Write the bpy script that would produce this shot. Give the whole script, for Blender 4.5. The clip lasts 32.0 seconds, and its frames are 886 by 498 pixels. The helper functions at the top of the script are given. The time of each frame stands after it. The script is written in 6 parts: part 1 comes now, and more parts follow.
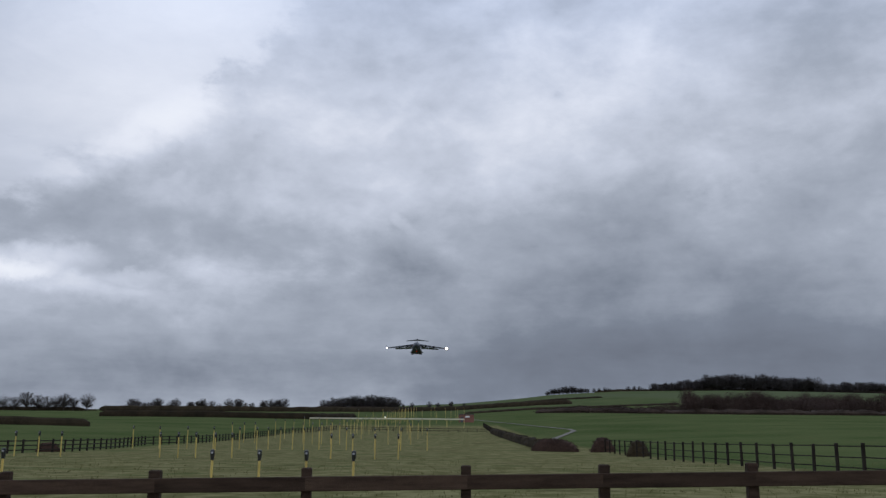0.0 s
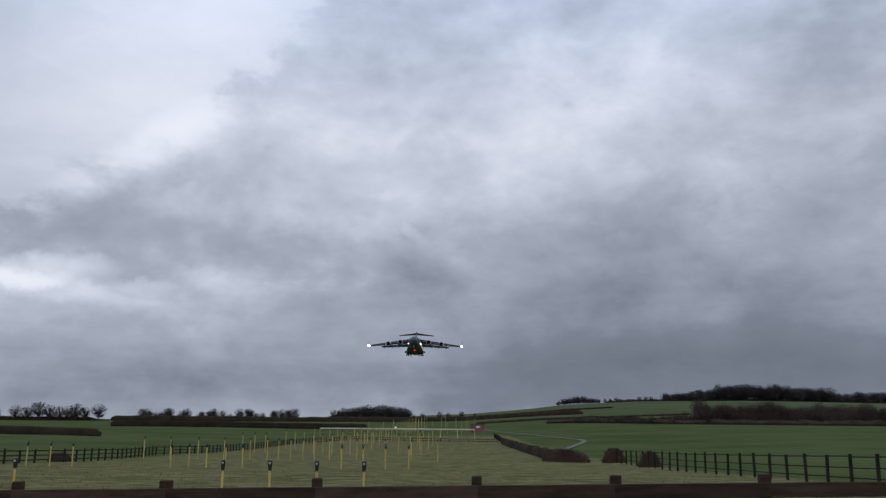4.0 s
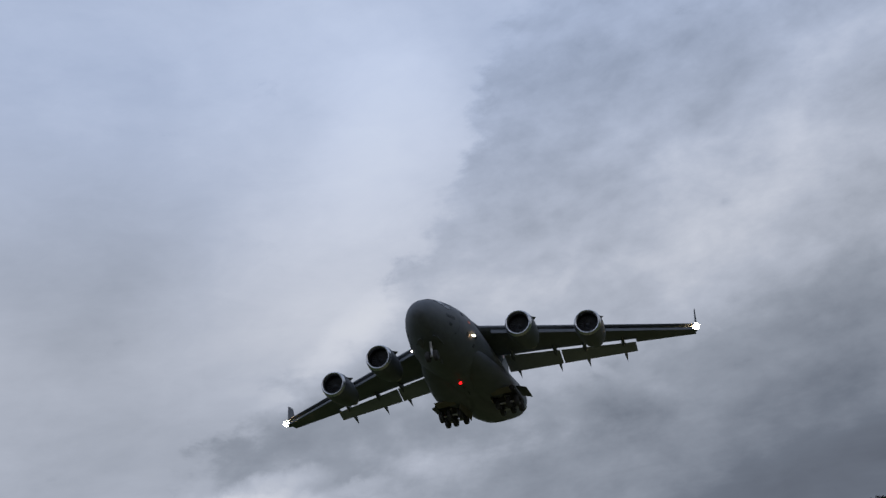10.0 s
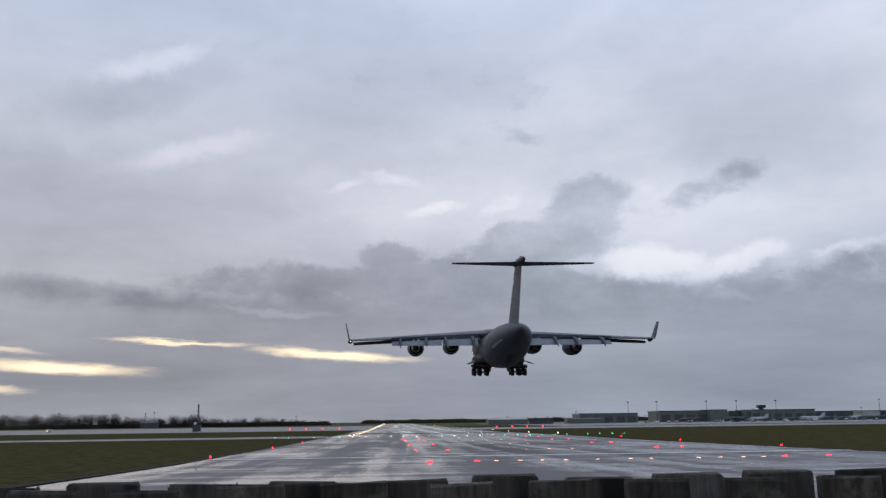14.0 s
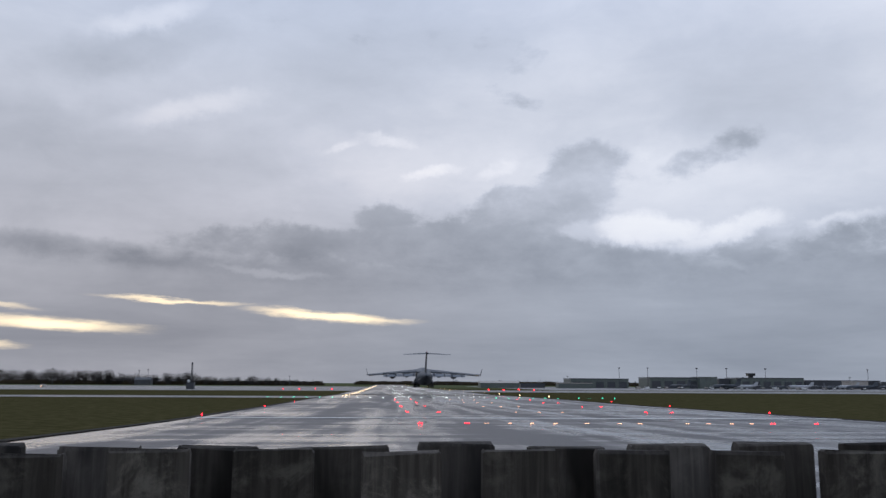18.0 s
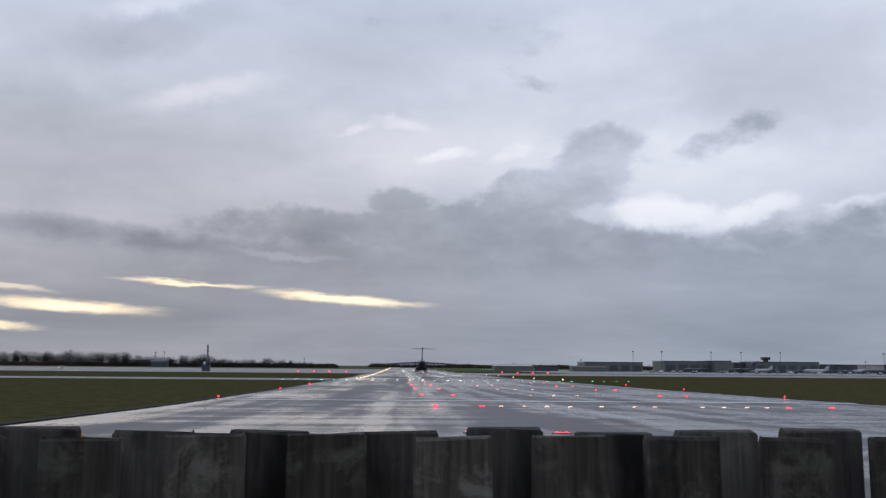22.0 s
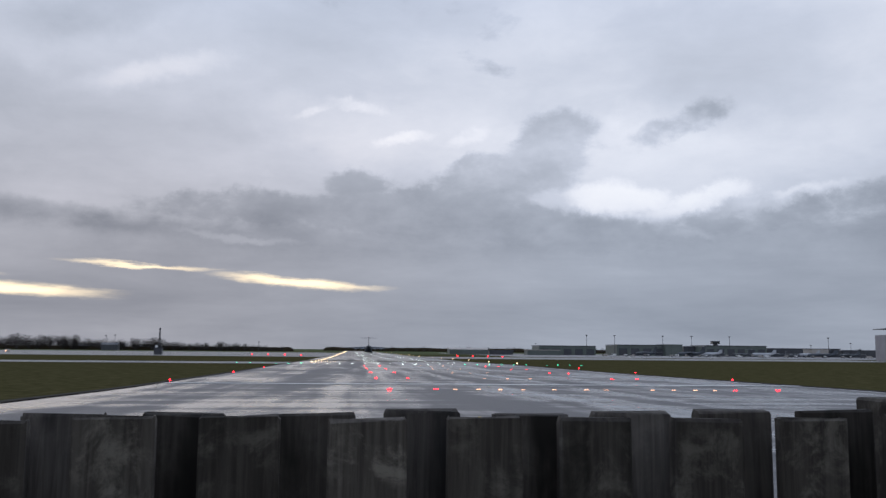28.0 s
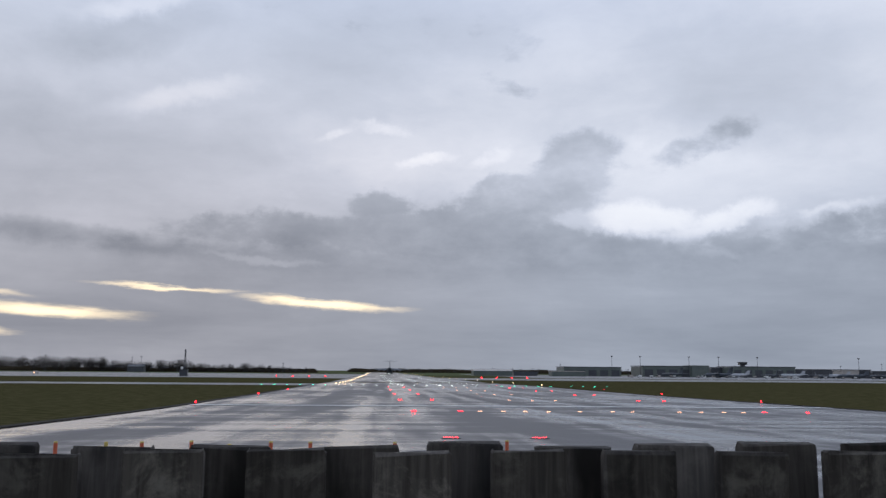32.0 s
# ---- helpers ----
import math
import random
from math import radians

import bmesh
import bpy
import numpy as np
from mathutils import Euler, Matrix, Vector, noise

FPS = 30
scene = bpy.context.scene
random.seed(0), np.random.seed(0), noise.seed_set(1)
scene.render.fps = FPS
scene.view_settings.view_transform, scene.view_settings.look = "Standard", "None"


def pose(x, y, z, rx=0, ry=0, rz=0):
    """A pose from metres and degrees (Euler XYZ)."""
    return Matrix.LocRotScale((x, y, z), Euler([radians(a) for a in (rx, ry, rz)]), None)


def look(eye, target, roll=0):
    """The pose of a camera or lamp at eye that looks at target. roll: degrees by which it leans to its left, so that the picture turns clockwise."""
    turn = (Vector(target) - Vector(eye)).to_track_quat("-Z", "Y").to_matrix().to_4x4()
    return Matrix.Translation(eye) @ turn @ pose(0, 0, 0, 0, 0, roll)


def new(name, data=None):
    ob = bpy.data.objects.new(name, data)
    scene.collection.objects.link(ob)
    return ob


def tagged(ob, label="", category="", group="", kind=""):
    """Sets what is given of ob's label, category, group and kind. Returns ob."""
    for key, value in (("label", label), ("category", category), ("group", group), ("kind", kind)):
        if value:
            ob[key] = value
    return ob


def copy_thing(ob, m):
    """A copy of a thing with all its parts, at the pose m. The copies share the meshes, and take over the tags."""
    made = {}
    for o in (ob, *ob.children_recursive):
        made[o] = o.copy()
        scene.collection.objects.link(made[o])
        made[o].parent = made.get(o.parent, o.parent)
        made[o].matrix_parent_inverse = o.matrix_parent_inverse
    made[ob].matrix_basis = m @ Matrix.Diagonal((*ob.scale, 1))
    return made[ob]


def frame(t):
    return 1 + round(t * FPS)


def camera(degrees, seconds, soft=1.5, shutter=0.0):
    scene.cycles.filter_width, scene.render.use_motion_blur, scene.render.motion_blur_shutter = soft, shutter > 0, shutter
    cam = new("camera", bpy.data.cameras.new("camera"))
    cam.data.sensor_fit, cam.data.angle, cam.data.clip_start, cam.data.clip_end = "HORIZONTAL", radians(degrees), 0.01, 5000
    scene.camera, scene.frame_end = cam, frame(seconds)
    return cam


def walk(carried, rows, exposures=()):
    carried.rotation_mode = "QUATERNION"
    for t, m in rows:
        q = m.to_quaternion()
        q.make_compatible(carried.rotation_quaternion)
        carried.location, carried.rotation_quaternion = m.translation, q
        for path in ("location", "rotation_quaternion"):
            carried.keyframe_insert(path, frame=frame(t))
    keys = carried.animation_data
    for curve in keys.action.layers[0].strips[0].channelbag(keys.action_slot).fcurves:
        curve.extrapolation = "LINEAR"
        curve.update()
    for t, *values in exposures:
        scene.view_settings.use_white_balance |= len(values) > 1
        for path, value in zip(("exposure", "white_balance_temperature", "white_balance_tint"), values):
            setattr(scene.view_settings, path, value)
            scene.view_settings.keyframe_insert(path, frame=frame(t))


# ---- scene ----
# Camera and its walk: seconds, place, yaw, pitch, roll.
PATH = [
    (0, 0.090, 0.298, 1.952, -0.33, 11.03, -0.46),
    (0.5, 0.090, 0.298, 1.952, -0.29, 11.27, -0.39),
    (1, 0.090, 0.298, 1.952, -0.30, 11.41, -0.74),
    (1.5, 0.090, 0.298, 1.952, -0.21, 11.46, -0.73),
    (2, 0.090, 0.298, 1.952, -0.12, 11.40, -0.72),
    (2.5, 0.090, 0.298, 1.952, -0.09, 11.39, -0.85),
    (4.5, 0.090, 0.298, 1.952, 0.49, 11.77, -0.42),
    (5, 0.090, 0.298, 1.952, 0.63, 11.86, -0.50),
    (5.5, 0.090, 0.298, 1.952, 0.86, 12.27, -0.40),
    (6, 0.090, 0.298, 1.952, 1.23, 12.97, -0.11),
    (6.5, 0.090, 0.298, 1.952, 1.72, 13.73, 0.26),
    (7, 0.090, 0.298, 1.952, 2.18, 14.40, 0.42),
    (7.5, 0.090, 0.298, 1.952, 2.73, 14.90, 0.50),
    (8, 0.090, 0.298, 1.952, 3.73, 15.33, 1.28),
    (8.5, 0.090, 0.298, 1.952, 5.44, 15.99, 3.22),
    (9, 0.090, 0.298, 1.952, 7.69, 17.75, 5.30),
    (9.5, 0.090, 0.298, 1.952, 10.64, 20.00, 7.28),
    (10, 0.090, 0.298, 1.952, 15.91, 23.16, 10.05),
    (10.3, 0.090, 0.298, 1.952, 22.17, 26.81, 12.24),
    (10.6, 0.090, 0.298, 1.952, 33.74, 31.25, 13.95),
    (10.8, 0.090, 0.298, 1.952, 45.76, 34.06, 13.90),
    (11, 0.090, 0.298, 1.952, 62.84, 36.52, 13.45),
    (11.1, 0.090, 0.298, 1.952, 74.16, 37.08, 12.63),
    (11.2, 0.090, 0.298, 1.952, 85.83, 37.07, 11.84),
    (11.3, 0.090, 0.298, 1.952, 97.27, 36.04, 11.18),
    (11.4, 0.090, 0.298, 1.952, 108.46, 34.18, 10.47),
    (11.5, 0.090, 0.298, 1.952, 119.48, 31.80, 9.62),
    (11.6, 0.090, 0.298, 1.952, 130.27, 28.86, 8.22),
    (11.7, 0.090, 0.298, 1.952, 139.58, 26.76, 6.95),
    (11.8, 0.090, 0.298, 1.952, 147.06, 25.24, 6.18),
    (12, 0.090, 0.298, 1.952, 156.85, 22.24, 2.89),
    (12.2, 0.090, 0.298, 1.952, 162.81, 19.39, -0.22),
    (12.5, 0.090, 0.298, 1.952, 168.05, 16.49, -0.10),
    (12.7, 0.090, 0.298, 1.952, 170.38, 15.23, 0.80),
    (13, 0.090, 0.298, 1.952, 172.53, 13.79, 1.46),
    (13.5, 0.090, 0.298, 1.952, 175.38, 12.14, 0.81),
    (14, 0.090, 0.298, 1.952, 176.50, 11.32, 0.74),
    (14.5, 0.155, 0.248, 1.943, 176.20, 10.83, 1.05),
    (16.5, -0.035, 0.045, 1.926, 176.52, 8.57, 0.40),
    (17, -0.042, 0.041, 1.926, 176.41, 8.50, 0.30),
    (17.5, -0.035, 0.035, 1.937, 176.18, 8.76, -0.32),
    (18, -0.022, 0.015, 1.944, 176.00, 8.87, -0.31),
    (18.5, -0.011, 0.015, 1.946, 176.07, 8.49, -0.29),
    (19, 0.000, 0.000, 1.950, 176.05, 8.01, -0.20),
    (19.5, -0.003, -0.011, 1.946, 175.83, 7.67, -0.18),
    (20, 0.001, -0.007, 1.944, 175.82, 7.46, -0.20),
    (20.5, 0.015, -0.005, 1.943, 175.98, 7.23, -0.42),
    (21, 0.024, -0.013, 1.942, 176.15, 7.12, -0.44),
    (21.5, 0.041, -0.009, 1.946, 176.53, 7.40, -0.38),
    (22, 0.044, 0.015, 1.949, 176.91, 7.74, -0.50),
    (22.5, 0.037, 0.018, 1.952, 177.09, 7.77, -0.19),
    (23, 0.030, 0.016, 1.956, 177.49, 7.71, 0.37),
    (23.5, 0.015, 0.027, 1.960, 177.53, 7.36, 1.03),
    (24, 0.007, 0.024, 1.956, 176.96, 6.79, 0.96),
    (24.5, -0.004, 0.033, 1.952, 176.47, 6.45, 0.43),
    (25, -0.003, 0.039, 1.951, 175.98, 6.50, 0.10),
    (25.5, -0.014, 0.054, 1.957, 175.69, 7.28, -0.25),
    (27.5, -0.038, 0.020, 1.945, 173.89, 6.81, -0.24),
    (28, -0.027, 0.020, 1.947, 173.96, 6.68, -0.54),
    (28.5, -0.020, 0.022, 1.967, 174.13, 7.17, -0.48),
    (29, -0.012, 0.025, 1.965, 174.43, 7.55, -0.37),
    (29.5, -0.009, 0.030, 1.965, 174.75, 7.90, -0.48),
    (30, -0.007, 0.025, 1.963, 174.94, 8.07, -0.46),
    (30.5, 0.002, 0.020, 1.963, 175.15, 8.11, -0.55),
    (31, 0.010, 0.027, 1.967, 175.44, 8.18, -0.48),
    (31.5, 0.011, 0.025, 1.968, 175.55, 8.11, -0.50),
    (32, 0.010, 0.032, 1.968, 175.55, 8.07, -0.48),
]
cam = camera(54.76, 32.0, soft=1.4)
walk(cam, [(t, pose(x, y, z, 90 + pitch, roll, yaw)) for t, x, y, z, yaw, pitch, roll in PATH],
     exposures=[(0.0, 0.0), (6.0, -0.05), (7.0, -0.12), (8.0, -0.22), (9.0, -0.22), (9.5, -0.26), (10.0, -0.38), (10.5, -0.30), (11.0, -0.2), (11.3, -0.08), (12.0, 0.17), (12.5, 0.1), (13.2, -0.02), (14.0, -0.06), (17.0, -0.03), (22.0, 0.0), (25.0, 0.04), (32.0, 0.02)])
EYE = 1.95

# ---- light ----
world = bpy.data.worlds.new("overcast_evening")
scene.world = world
world.use_nodes = True


class Nodes:
    """Short hand for building node trees."""

    def __init__(self, tree):
        self.tree = tree

    def add(self, kind, *inputs, **attrs):
        n = self.tree.nodes.new(kind)
        for key, value in attrs.items():
            if key == "operation":
                n.operation = value
            elif key == "blend":
                n.blend_type = value
            elif key == "data":
                n.data_type = value
            elif key == "interp":
                n.interpolation_type = value
            elif key == "sky":
                n.sky_type = value
            elif key == "feature":
                n.feature = value
        for socket, value in zip(n.inputs, inputs):
            self.set(socket, value)
        return n

    def set(self, socket, value):
        if value is None:
            return
        if isinstance(value, bpy.types.NodeSocket):
            self.tree.links.new(value, socket)
        elif isinstance(value, bpy.types.Node):
            self.tree.links.new(value.outputs[0], socket)
        else:
            socket.default_value = value

    def math(self, op, a, b=0.0, c=0.0):
        return self.add("ShaderNodeMath", a, b, c, operation=op).outputs[0]

    def vec(self, op, a, b=(0, 0, 0)):
        n = self.add("ShaderNodeVectorMath", a, b, operation=op)
        return n.outputs["Value"] if op in ("LENGTH", "DOT_PRODUCT", "DISTANCE") else n.outputs[0]

    def noise(self, vector, scale, detail=4.0, rough=0.55, distort=0.0):
        n = self.add("ShaderNodeTexNoise")
        for key, value in (("Vector", vector), ("Scale", scale), ("Detail", detail), ("Roughness", rough), ("Distortion", distort)):
            self.set(n.inputs[key], value)
        return n

    def ramp(self, value, stops):
        n = self.add("ShaderNodeValToRGB", value)
        e = n.color_ramp.elements
        while len(e) < len(stops):
            e.new(0.5)
        for el, (at, col) in zip(e, stops):
            el.position = at
            el.color = (*col, 1) if len(col) == 3 else col
        return n.outputs[0]

    def mixrgb(self, f, a, b, blend="MIX"):
        n = self.tree.nodes.new("ShaderNodeMix")
        n.data_type, n.blend_type = "RGBA", blend
        self.set(n.inputs["Factor"], f)
        self.set(n.inputs["A"], a if not isinstance(a, tuple) else (*a[:3], 1))
        self.set(n.inputs["B"], b if not isinstance(b, tuple) else (*b[:3], 1))
        return n.outputs["Result"]

    def maprange(self, v, a, b, c=0.0, d=1.0, interp="SMOOTHSTEP"):
        n = self.add("ShaderNodeMapRange", interp=interp)
        for key, value in (("Value", v), ("From Min", a), ("From Max", b), ("To Min", c), ("To Max", d)):
            self.set(n.inputs[key], value)
        return n.outputs["Result"]


# Cloud is given by azimuth (left of the approach), elevation, half sizes and lean in degrees, and a weight.
# Soft masses over the approach: dark above zero, bright below.
SOFT_APPROACH = [
    (24.4, 21.1, 11.6, 6.24, -25, -0.09), (25.5, 8.3, 8, 0.89, 6, -0.12), (20.7, 16.7, 8, 1.43, -35, -0.08), (-19.3, 14.5, 14.3, 7.13, 0, 0.05),
    (-26.4, 23.3, 5.3, 4.46, 0, 0.1), (-10, 18.5, 8, 4.46, -20, -0.05), (-7.1, 11.6, 10.7, 3.57, 0, 0.05), (0.9, 4.1, 37.4, 2.23, 0, 0.03),
    (32.8, 19.5, 14.3, 9.81, 0, 0.1), (25.7, 30.2, 10.7, 5.35, 0, 0.04), (0, 19, 36, 13, 0, -0.04), (-14, 7, 17, 7, 0, 0.08),
    (-22, 3.5, 22, 4, 0, 0.08), (0, 3.2, 42, 3, 0, 0.08), (5, 7.5, 22, 2.5, 0, 0.05),
]
# Soft masses overhead, on the way from one end to the other.
SOFT_OVERHEAD = [
    (172, 33, 18, 7, 0, -0.09),
    (-9, 15, 9, 7, 0, 0.05), (40, 26, 14, 6, 10, 0.04), (13, 31, 8, 6, -50, -0.1), (21, 33, 12, 8, -30, -0.06),
    (56, 30, 12, 4, -15, -0.08), (72, 33, 14, 6, 20, 0.04), (84, 24, 18, 5, 20, -0.08), (106, 30, 16, 6, -20, 0.02),
    (134, 23, 22, 11, 0, -0.12), (122, 26, 8, 3, 20, 0.06),
]
# Soft masses over the runway.
SOFT_RUNWAY = [
    (198, 20, 7, 1.3, -20, 0.07), (193, 17.4, 6, 0.9, -15, -0.08), (203, 15.5, 7, 1.6, -10, 0.05), (196, 22.5, 4, 0.8, -25, -0.08),
    (198.3, 13.2, 15.9, 4.17, 0, 0.07), (178.2, 3.6, 41.7, 2.27, 0, 0.02), (157.6, 11.8, 10.6, 4.17, 0, -0.11), (175.2, 13.8, 10.6, 2.65, 0, -0.06),
    (190, 20.4, 18.9, 3.41, 0, 0.03), (170.6, 20, 11.4, 2.27, -10, -0.03), (196, 3.2, 16, 3.2, 0, 0.04), (176, 2, 50, 2.2, 0, 0.02),
    (154, 19, 9, 5, 0, 0.08), (199, 8, 9, 0.9, 2, 0.07),
]
# The darker underside of the bank over the approach.
SOFT_BANK = [
    (-21, 9, 15, 6.5, 0, 0.055), (-9, 19, 10, 7, -20, -0.06), (199, 8.1, 8, 0.7, 2, 0.06),
    (18.8, 13.6, 8.5, 2.6, -24, 0.07), (10, 11.2, 10, 1.6, 8, 0.10), (23.5, 12.2, 5.3, 2.3, -22, 0.05), (1, 10, 4.5, 0.8, 4, 0.06),
]
# Heaped dark clouds with ragged edges.
HEAPS_RUNWAY_LOW = [
    (188.7, 9.2, 7.2, 1.29, -2, 0.8), (175.9, 8.9, 12.5, 1.74, 2, 1), (166.4, 7.9, 9.5, 1.67, 7, 1), (154.3, 8.3, 6.4, 1.29, -8, 0.75),
    (148.5, 8.8, 4.9, 1.51, -14, 0.7),
]
HEAPS_RUNWAY_HIGH = [
    (170, 21.5, 2.2, 1.2, -30, 0.52), (171.2, 18.9, 2.4, 0.8, 20, 0.52), (158.6, 14.6, 3.6, 1.1, -24, 0.62),
    (170.6, 10.7, 7.2, 1.89, -16, 1), (166.7, 13.3, 3.2, 2.35, -30, 1), (168.8, 11.8, 4.2, 1.74, -35, 1), (180.2, 11, 2.8, 0.98, 4, 0.75),
    (171.7, 12.3, 3.4, 1.14, -20, 0.8), (157.8, 14.7, 3.4, 0.98, -22, 0.55), (171.7, 15.8, 2.3, 0.45, 35, 0.3), (188.5, 12.1, 1.5, 0.34, 0, 0.3),
]
# Bright breaks between them.
BREAKS_APPROACH = [
    (26, 9.2, 4.5, 1.2, -10, 0.9), (20, 8.6, 3, 0.6, 5, 0.6), (2.5, 12.6, 1.6, 0.7, 40, 0.6),
    (3.9, 18.8, 3, 0.8, -25, 0.56), (6, 20.9, 2.7, 0.8, -25, 0.49), (18.4, 14.4, 2.1, 0.71, -35, 0.525), (24.4, 13.6, 2.7, 0.71, -20, 0.35),
    (14, 12.8, 2.3, 0.53, -10, 0.315), (13, 18.2, 2.3, 0.62, -35, 0.315), (-5, 23.9, 3.6, 0.89, -28, 0.35), (1, 14.3, 3.6, 0.62, -20, 0.245),
    (9.3, 15.8, 2.1, 0.62, -30, 0.35),
]
BREAKS_RUNWAY = [
    (176.5, 13.9, 3.0, 0.6, -14, 0.7), (183.0, 15.6, 2.0, 0.5, -10, 0.6), (150.0, 9.9, 3.4, 0.5, -14, 0.6),
    (162, 9.8, 4.5, 1.29, 14, 1), (157.3, 9.3, 4.2, 0.83, -16, 0.8), (188.6, 7.4, 4.9, 0.38, 5, 0.7), (157.8, 7.2, 1.7, 0.42, 5, 0.6),
    (149.5, 7.5, 1.1, 0.53, 30, 0.5), (172.5, 14.2, 2.5, 0.83, -20, 0.6), (152.9, 9.3, 4.5, 0.61, -14, 0.7), (180.7, 16.1, 4.5, 0.61, 10, 0.55),
    (161.8, 15, 1.9, 2.27, -10, 0.4), (186.6, 11.4, 4.2, 0.45, 2, 0.35),
]
# Gaps low over the sunset: azimuth, elevation, half sizes, lean, brightness.
GAPS = [
    (183.6, 4.35, 5.0, 0.34, 4.0, 1.0), (193.6, 5.1, 4.6, 0.16, 1.5, 0.75), (200.6, 3.4, 5.2, 0.46, 2.0, 1.0), (204.5, 4.5, 3.0, 0.22, 3.0, 0.4), (205.5, 2.2, 3.6, 0.24, 2.0, 0.9),
]


def build_sky():
    k = Nodes(world.node_tree)
    world.node_tree.nodes.clear()
    geo = k.add("ShaderNodeTexCoord")
    way = geo.outputs["Generated"]
    sep = k.add("ShaderNodeSeparateXYZ", way)
    x, y, z = sep.outputs
    azimuth = k.math("ADD", k.math("DEGREES", k.math("ARCTAN2", k.math("MULTIPLY", y, -1.0), k.math("MULTIPLY", x, -1.0))), 90.0)
    elevation = k.math("DEGREES", k.math("ARCSINE", z))
    # a layer of cloud seen in perspective
    high = k.math("ADD", k.math("MAXIMUM", z, 0.0), 0.16)
    layer = k.add("ShaderNodeCombineXYZ", k.math("DIVIDE", x, high), k.math("DIVIDE", y, high), 0.0)
    big = k.noise(layer, 0.55, 6.0, 0.55, 0.3).outputs[0]
    fine = k.noise(layer, 2.2, 8.0, 0.58, 0.4).outputs[0]
    billow = k.noise(k.vec("MULTIPLY", way, (1, 1, 2.2)), 9.0, 10.0, 0.62, 0.25).outputs[0]
    puffs = k.noise(k.vec("MULTIPLY", way, (1, 1, 1.7)), 17.0, 9.0, 0.60, 0.1).outputs[0]
    lumps = k.noise(k.vec("MULTIPLY", way, (1, 1, 1.5)), 7.5, 5.0, 0.5, 0.35).outputs[0]
    shift = k.noise(way, 5.0, 7.0, 0.6).outputs[1]
    warp = k.vec("SCALE", k.vec("SUBTRACT", shift, (0.5, 0.5, 0.5)))
    warp.node.inputs["Scale"].default_value = 2.6
    shift2 = k.noise(way, 22.0, 7.0, 0.65).outputs[1]
    warp2 = k.vec("SCALE", k.vec("SUBTRACT", shift2, (0.5, 0.5, 0.5)))
    warp2.node.inputs["Scale"].default_value = 1.7
    place = k.add("ShaderNodeCombineXYZ", azimuth, elevation, 0.0)
    spot = k.vec("ADD", k.vec("ADD", place, warp), warp2)

    def reach(where, az, el, sa, se, lean, after=None):
        """0 at the middle of an ellipse of the sky, 1 at its rim; chained, to keep the shader's stack small."""
        if after is not None:
            chain = k.add("ShaderNodeVectorMath", after, (1e-6, 1e-6, 1e-6), where, operation="MULTIPLY_ADD")
            where = chain.outputs[0]
        m = k.tree.nodes.new("ShaderNodeMapping")
        m.vector_type = "TEXTURE"
        k.set(m.inputs["Vector"], where)
        m.inputs["Location"].default_value = (az, el, 0)
        m.inputs["Rotation"].default_value = (0, 0, radians(lean))
        m.inputs["Scale"].default_value = (sa, se, 1)
        return k.vec("LENGTH", k.vec("MULTIPLY", m.outputs[0], (1, 1, 0)))

    density = None
    for az, el, sa, se, lean, amount in SOFT_APPROACH + SOFT_BANK + SOFT_OVERHEAD + SOFT_RUNWAY:
        d = k.maprange(reach(spot, az, el, sa, se, lean, density), 1.35, 0.2, 0.0, amount * 1.5)
        density = d if density is None else k.math("ADD", density, d)

    def ragged(shapes, soft, start):
        """Union of ellipses whose rim is eaten by noise."""
        field = None
        for az, el, sa, se, lean, weight in shapes:
            d = k.maprange(reach(spot, az, el, sa, se, lean, field or start), 1.7, 0.25, 0.0, weight)
            field = d if field is None else k.add("ShaderNodeMath", field, d, 0.35, operation="SMOOTH_MAX").outputs[0]
        worn = k.math("ADD", field, k.math("MULTIPLY", k.math("SUBTRACT", puffs, 0.5), 0.95))
        worn = k.math("ADD", worn, k.math("MULTIPLY", k.math("SUBTRACT", billow, 0.5), 0.70))
        return k.maprange(worn, 0.34, 0.34 + soft)
    heap = ragged(HEAPS_RUNWAY_LOW + HEAPS_RUNWAY_HIGH, 0.40, density)
    light = ragged(BREAKS_APPROACH + BREAKS_RUNWAY, 0.65, heap)
    # the front: one broad cloud bank over the approach, its billowing rim climbing from the left
    rim = k.math("MAXIMUM", k.math("MULTIPLY_ADD", azimuth, -1.28, 41.1), k.math("MULTIPLY_ADD", azimuth, -0.65, 31.0))
    frayed = k.math("ADD", k.math("MULTIPLY", k.math("SUBTRACT", puffs, 0.5), 9.0), k.math("MULTIPLY", k.math("SUBTRACT", billow, 0.5), 9.0))
    bank = k.maprange(k.math("ADD", k.math("SUBTRACT", rim, elevation), frayed), -0.8, 2.6)
    bank = k.math("MULTIPLY", bank, k.maprange(azimuth, -70.0, -40.0))
    under = k.math("MULTIPLY", k.maprange(k.math("ADD", elevation, k.math("MULTIPLY", frayed, 0.45)), 10.6, 7.6), k.maprange(azimuth, -8.0, 9.0))
    density = k.math("ADD", density, k.math("MULTIPLY", bank, k.math("ADD", k.math("MULTIPLY", k.math("SUBTRACT", puffs, 0.5), 0.30), k.math("MULTIPLY_ADD", k.math("SUBTRACT", lumps, 0.5), 0.55, 0.10))))
    density = k.math("SUBTRACT", density, k.math("MULTIPLY", k.math("MULTIPLY", under, bank), 0.10))
    # the flat deck that carries the heaps beyond the runway
    deck = k.maprange(k.math("ADD", k.math("SUBTRACT", 8.7, elevation), k.math("MULTIPLY", frayed, 0.32)), -0.5, 0.9)
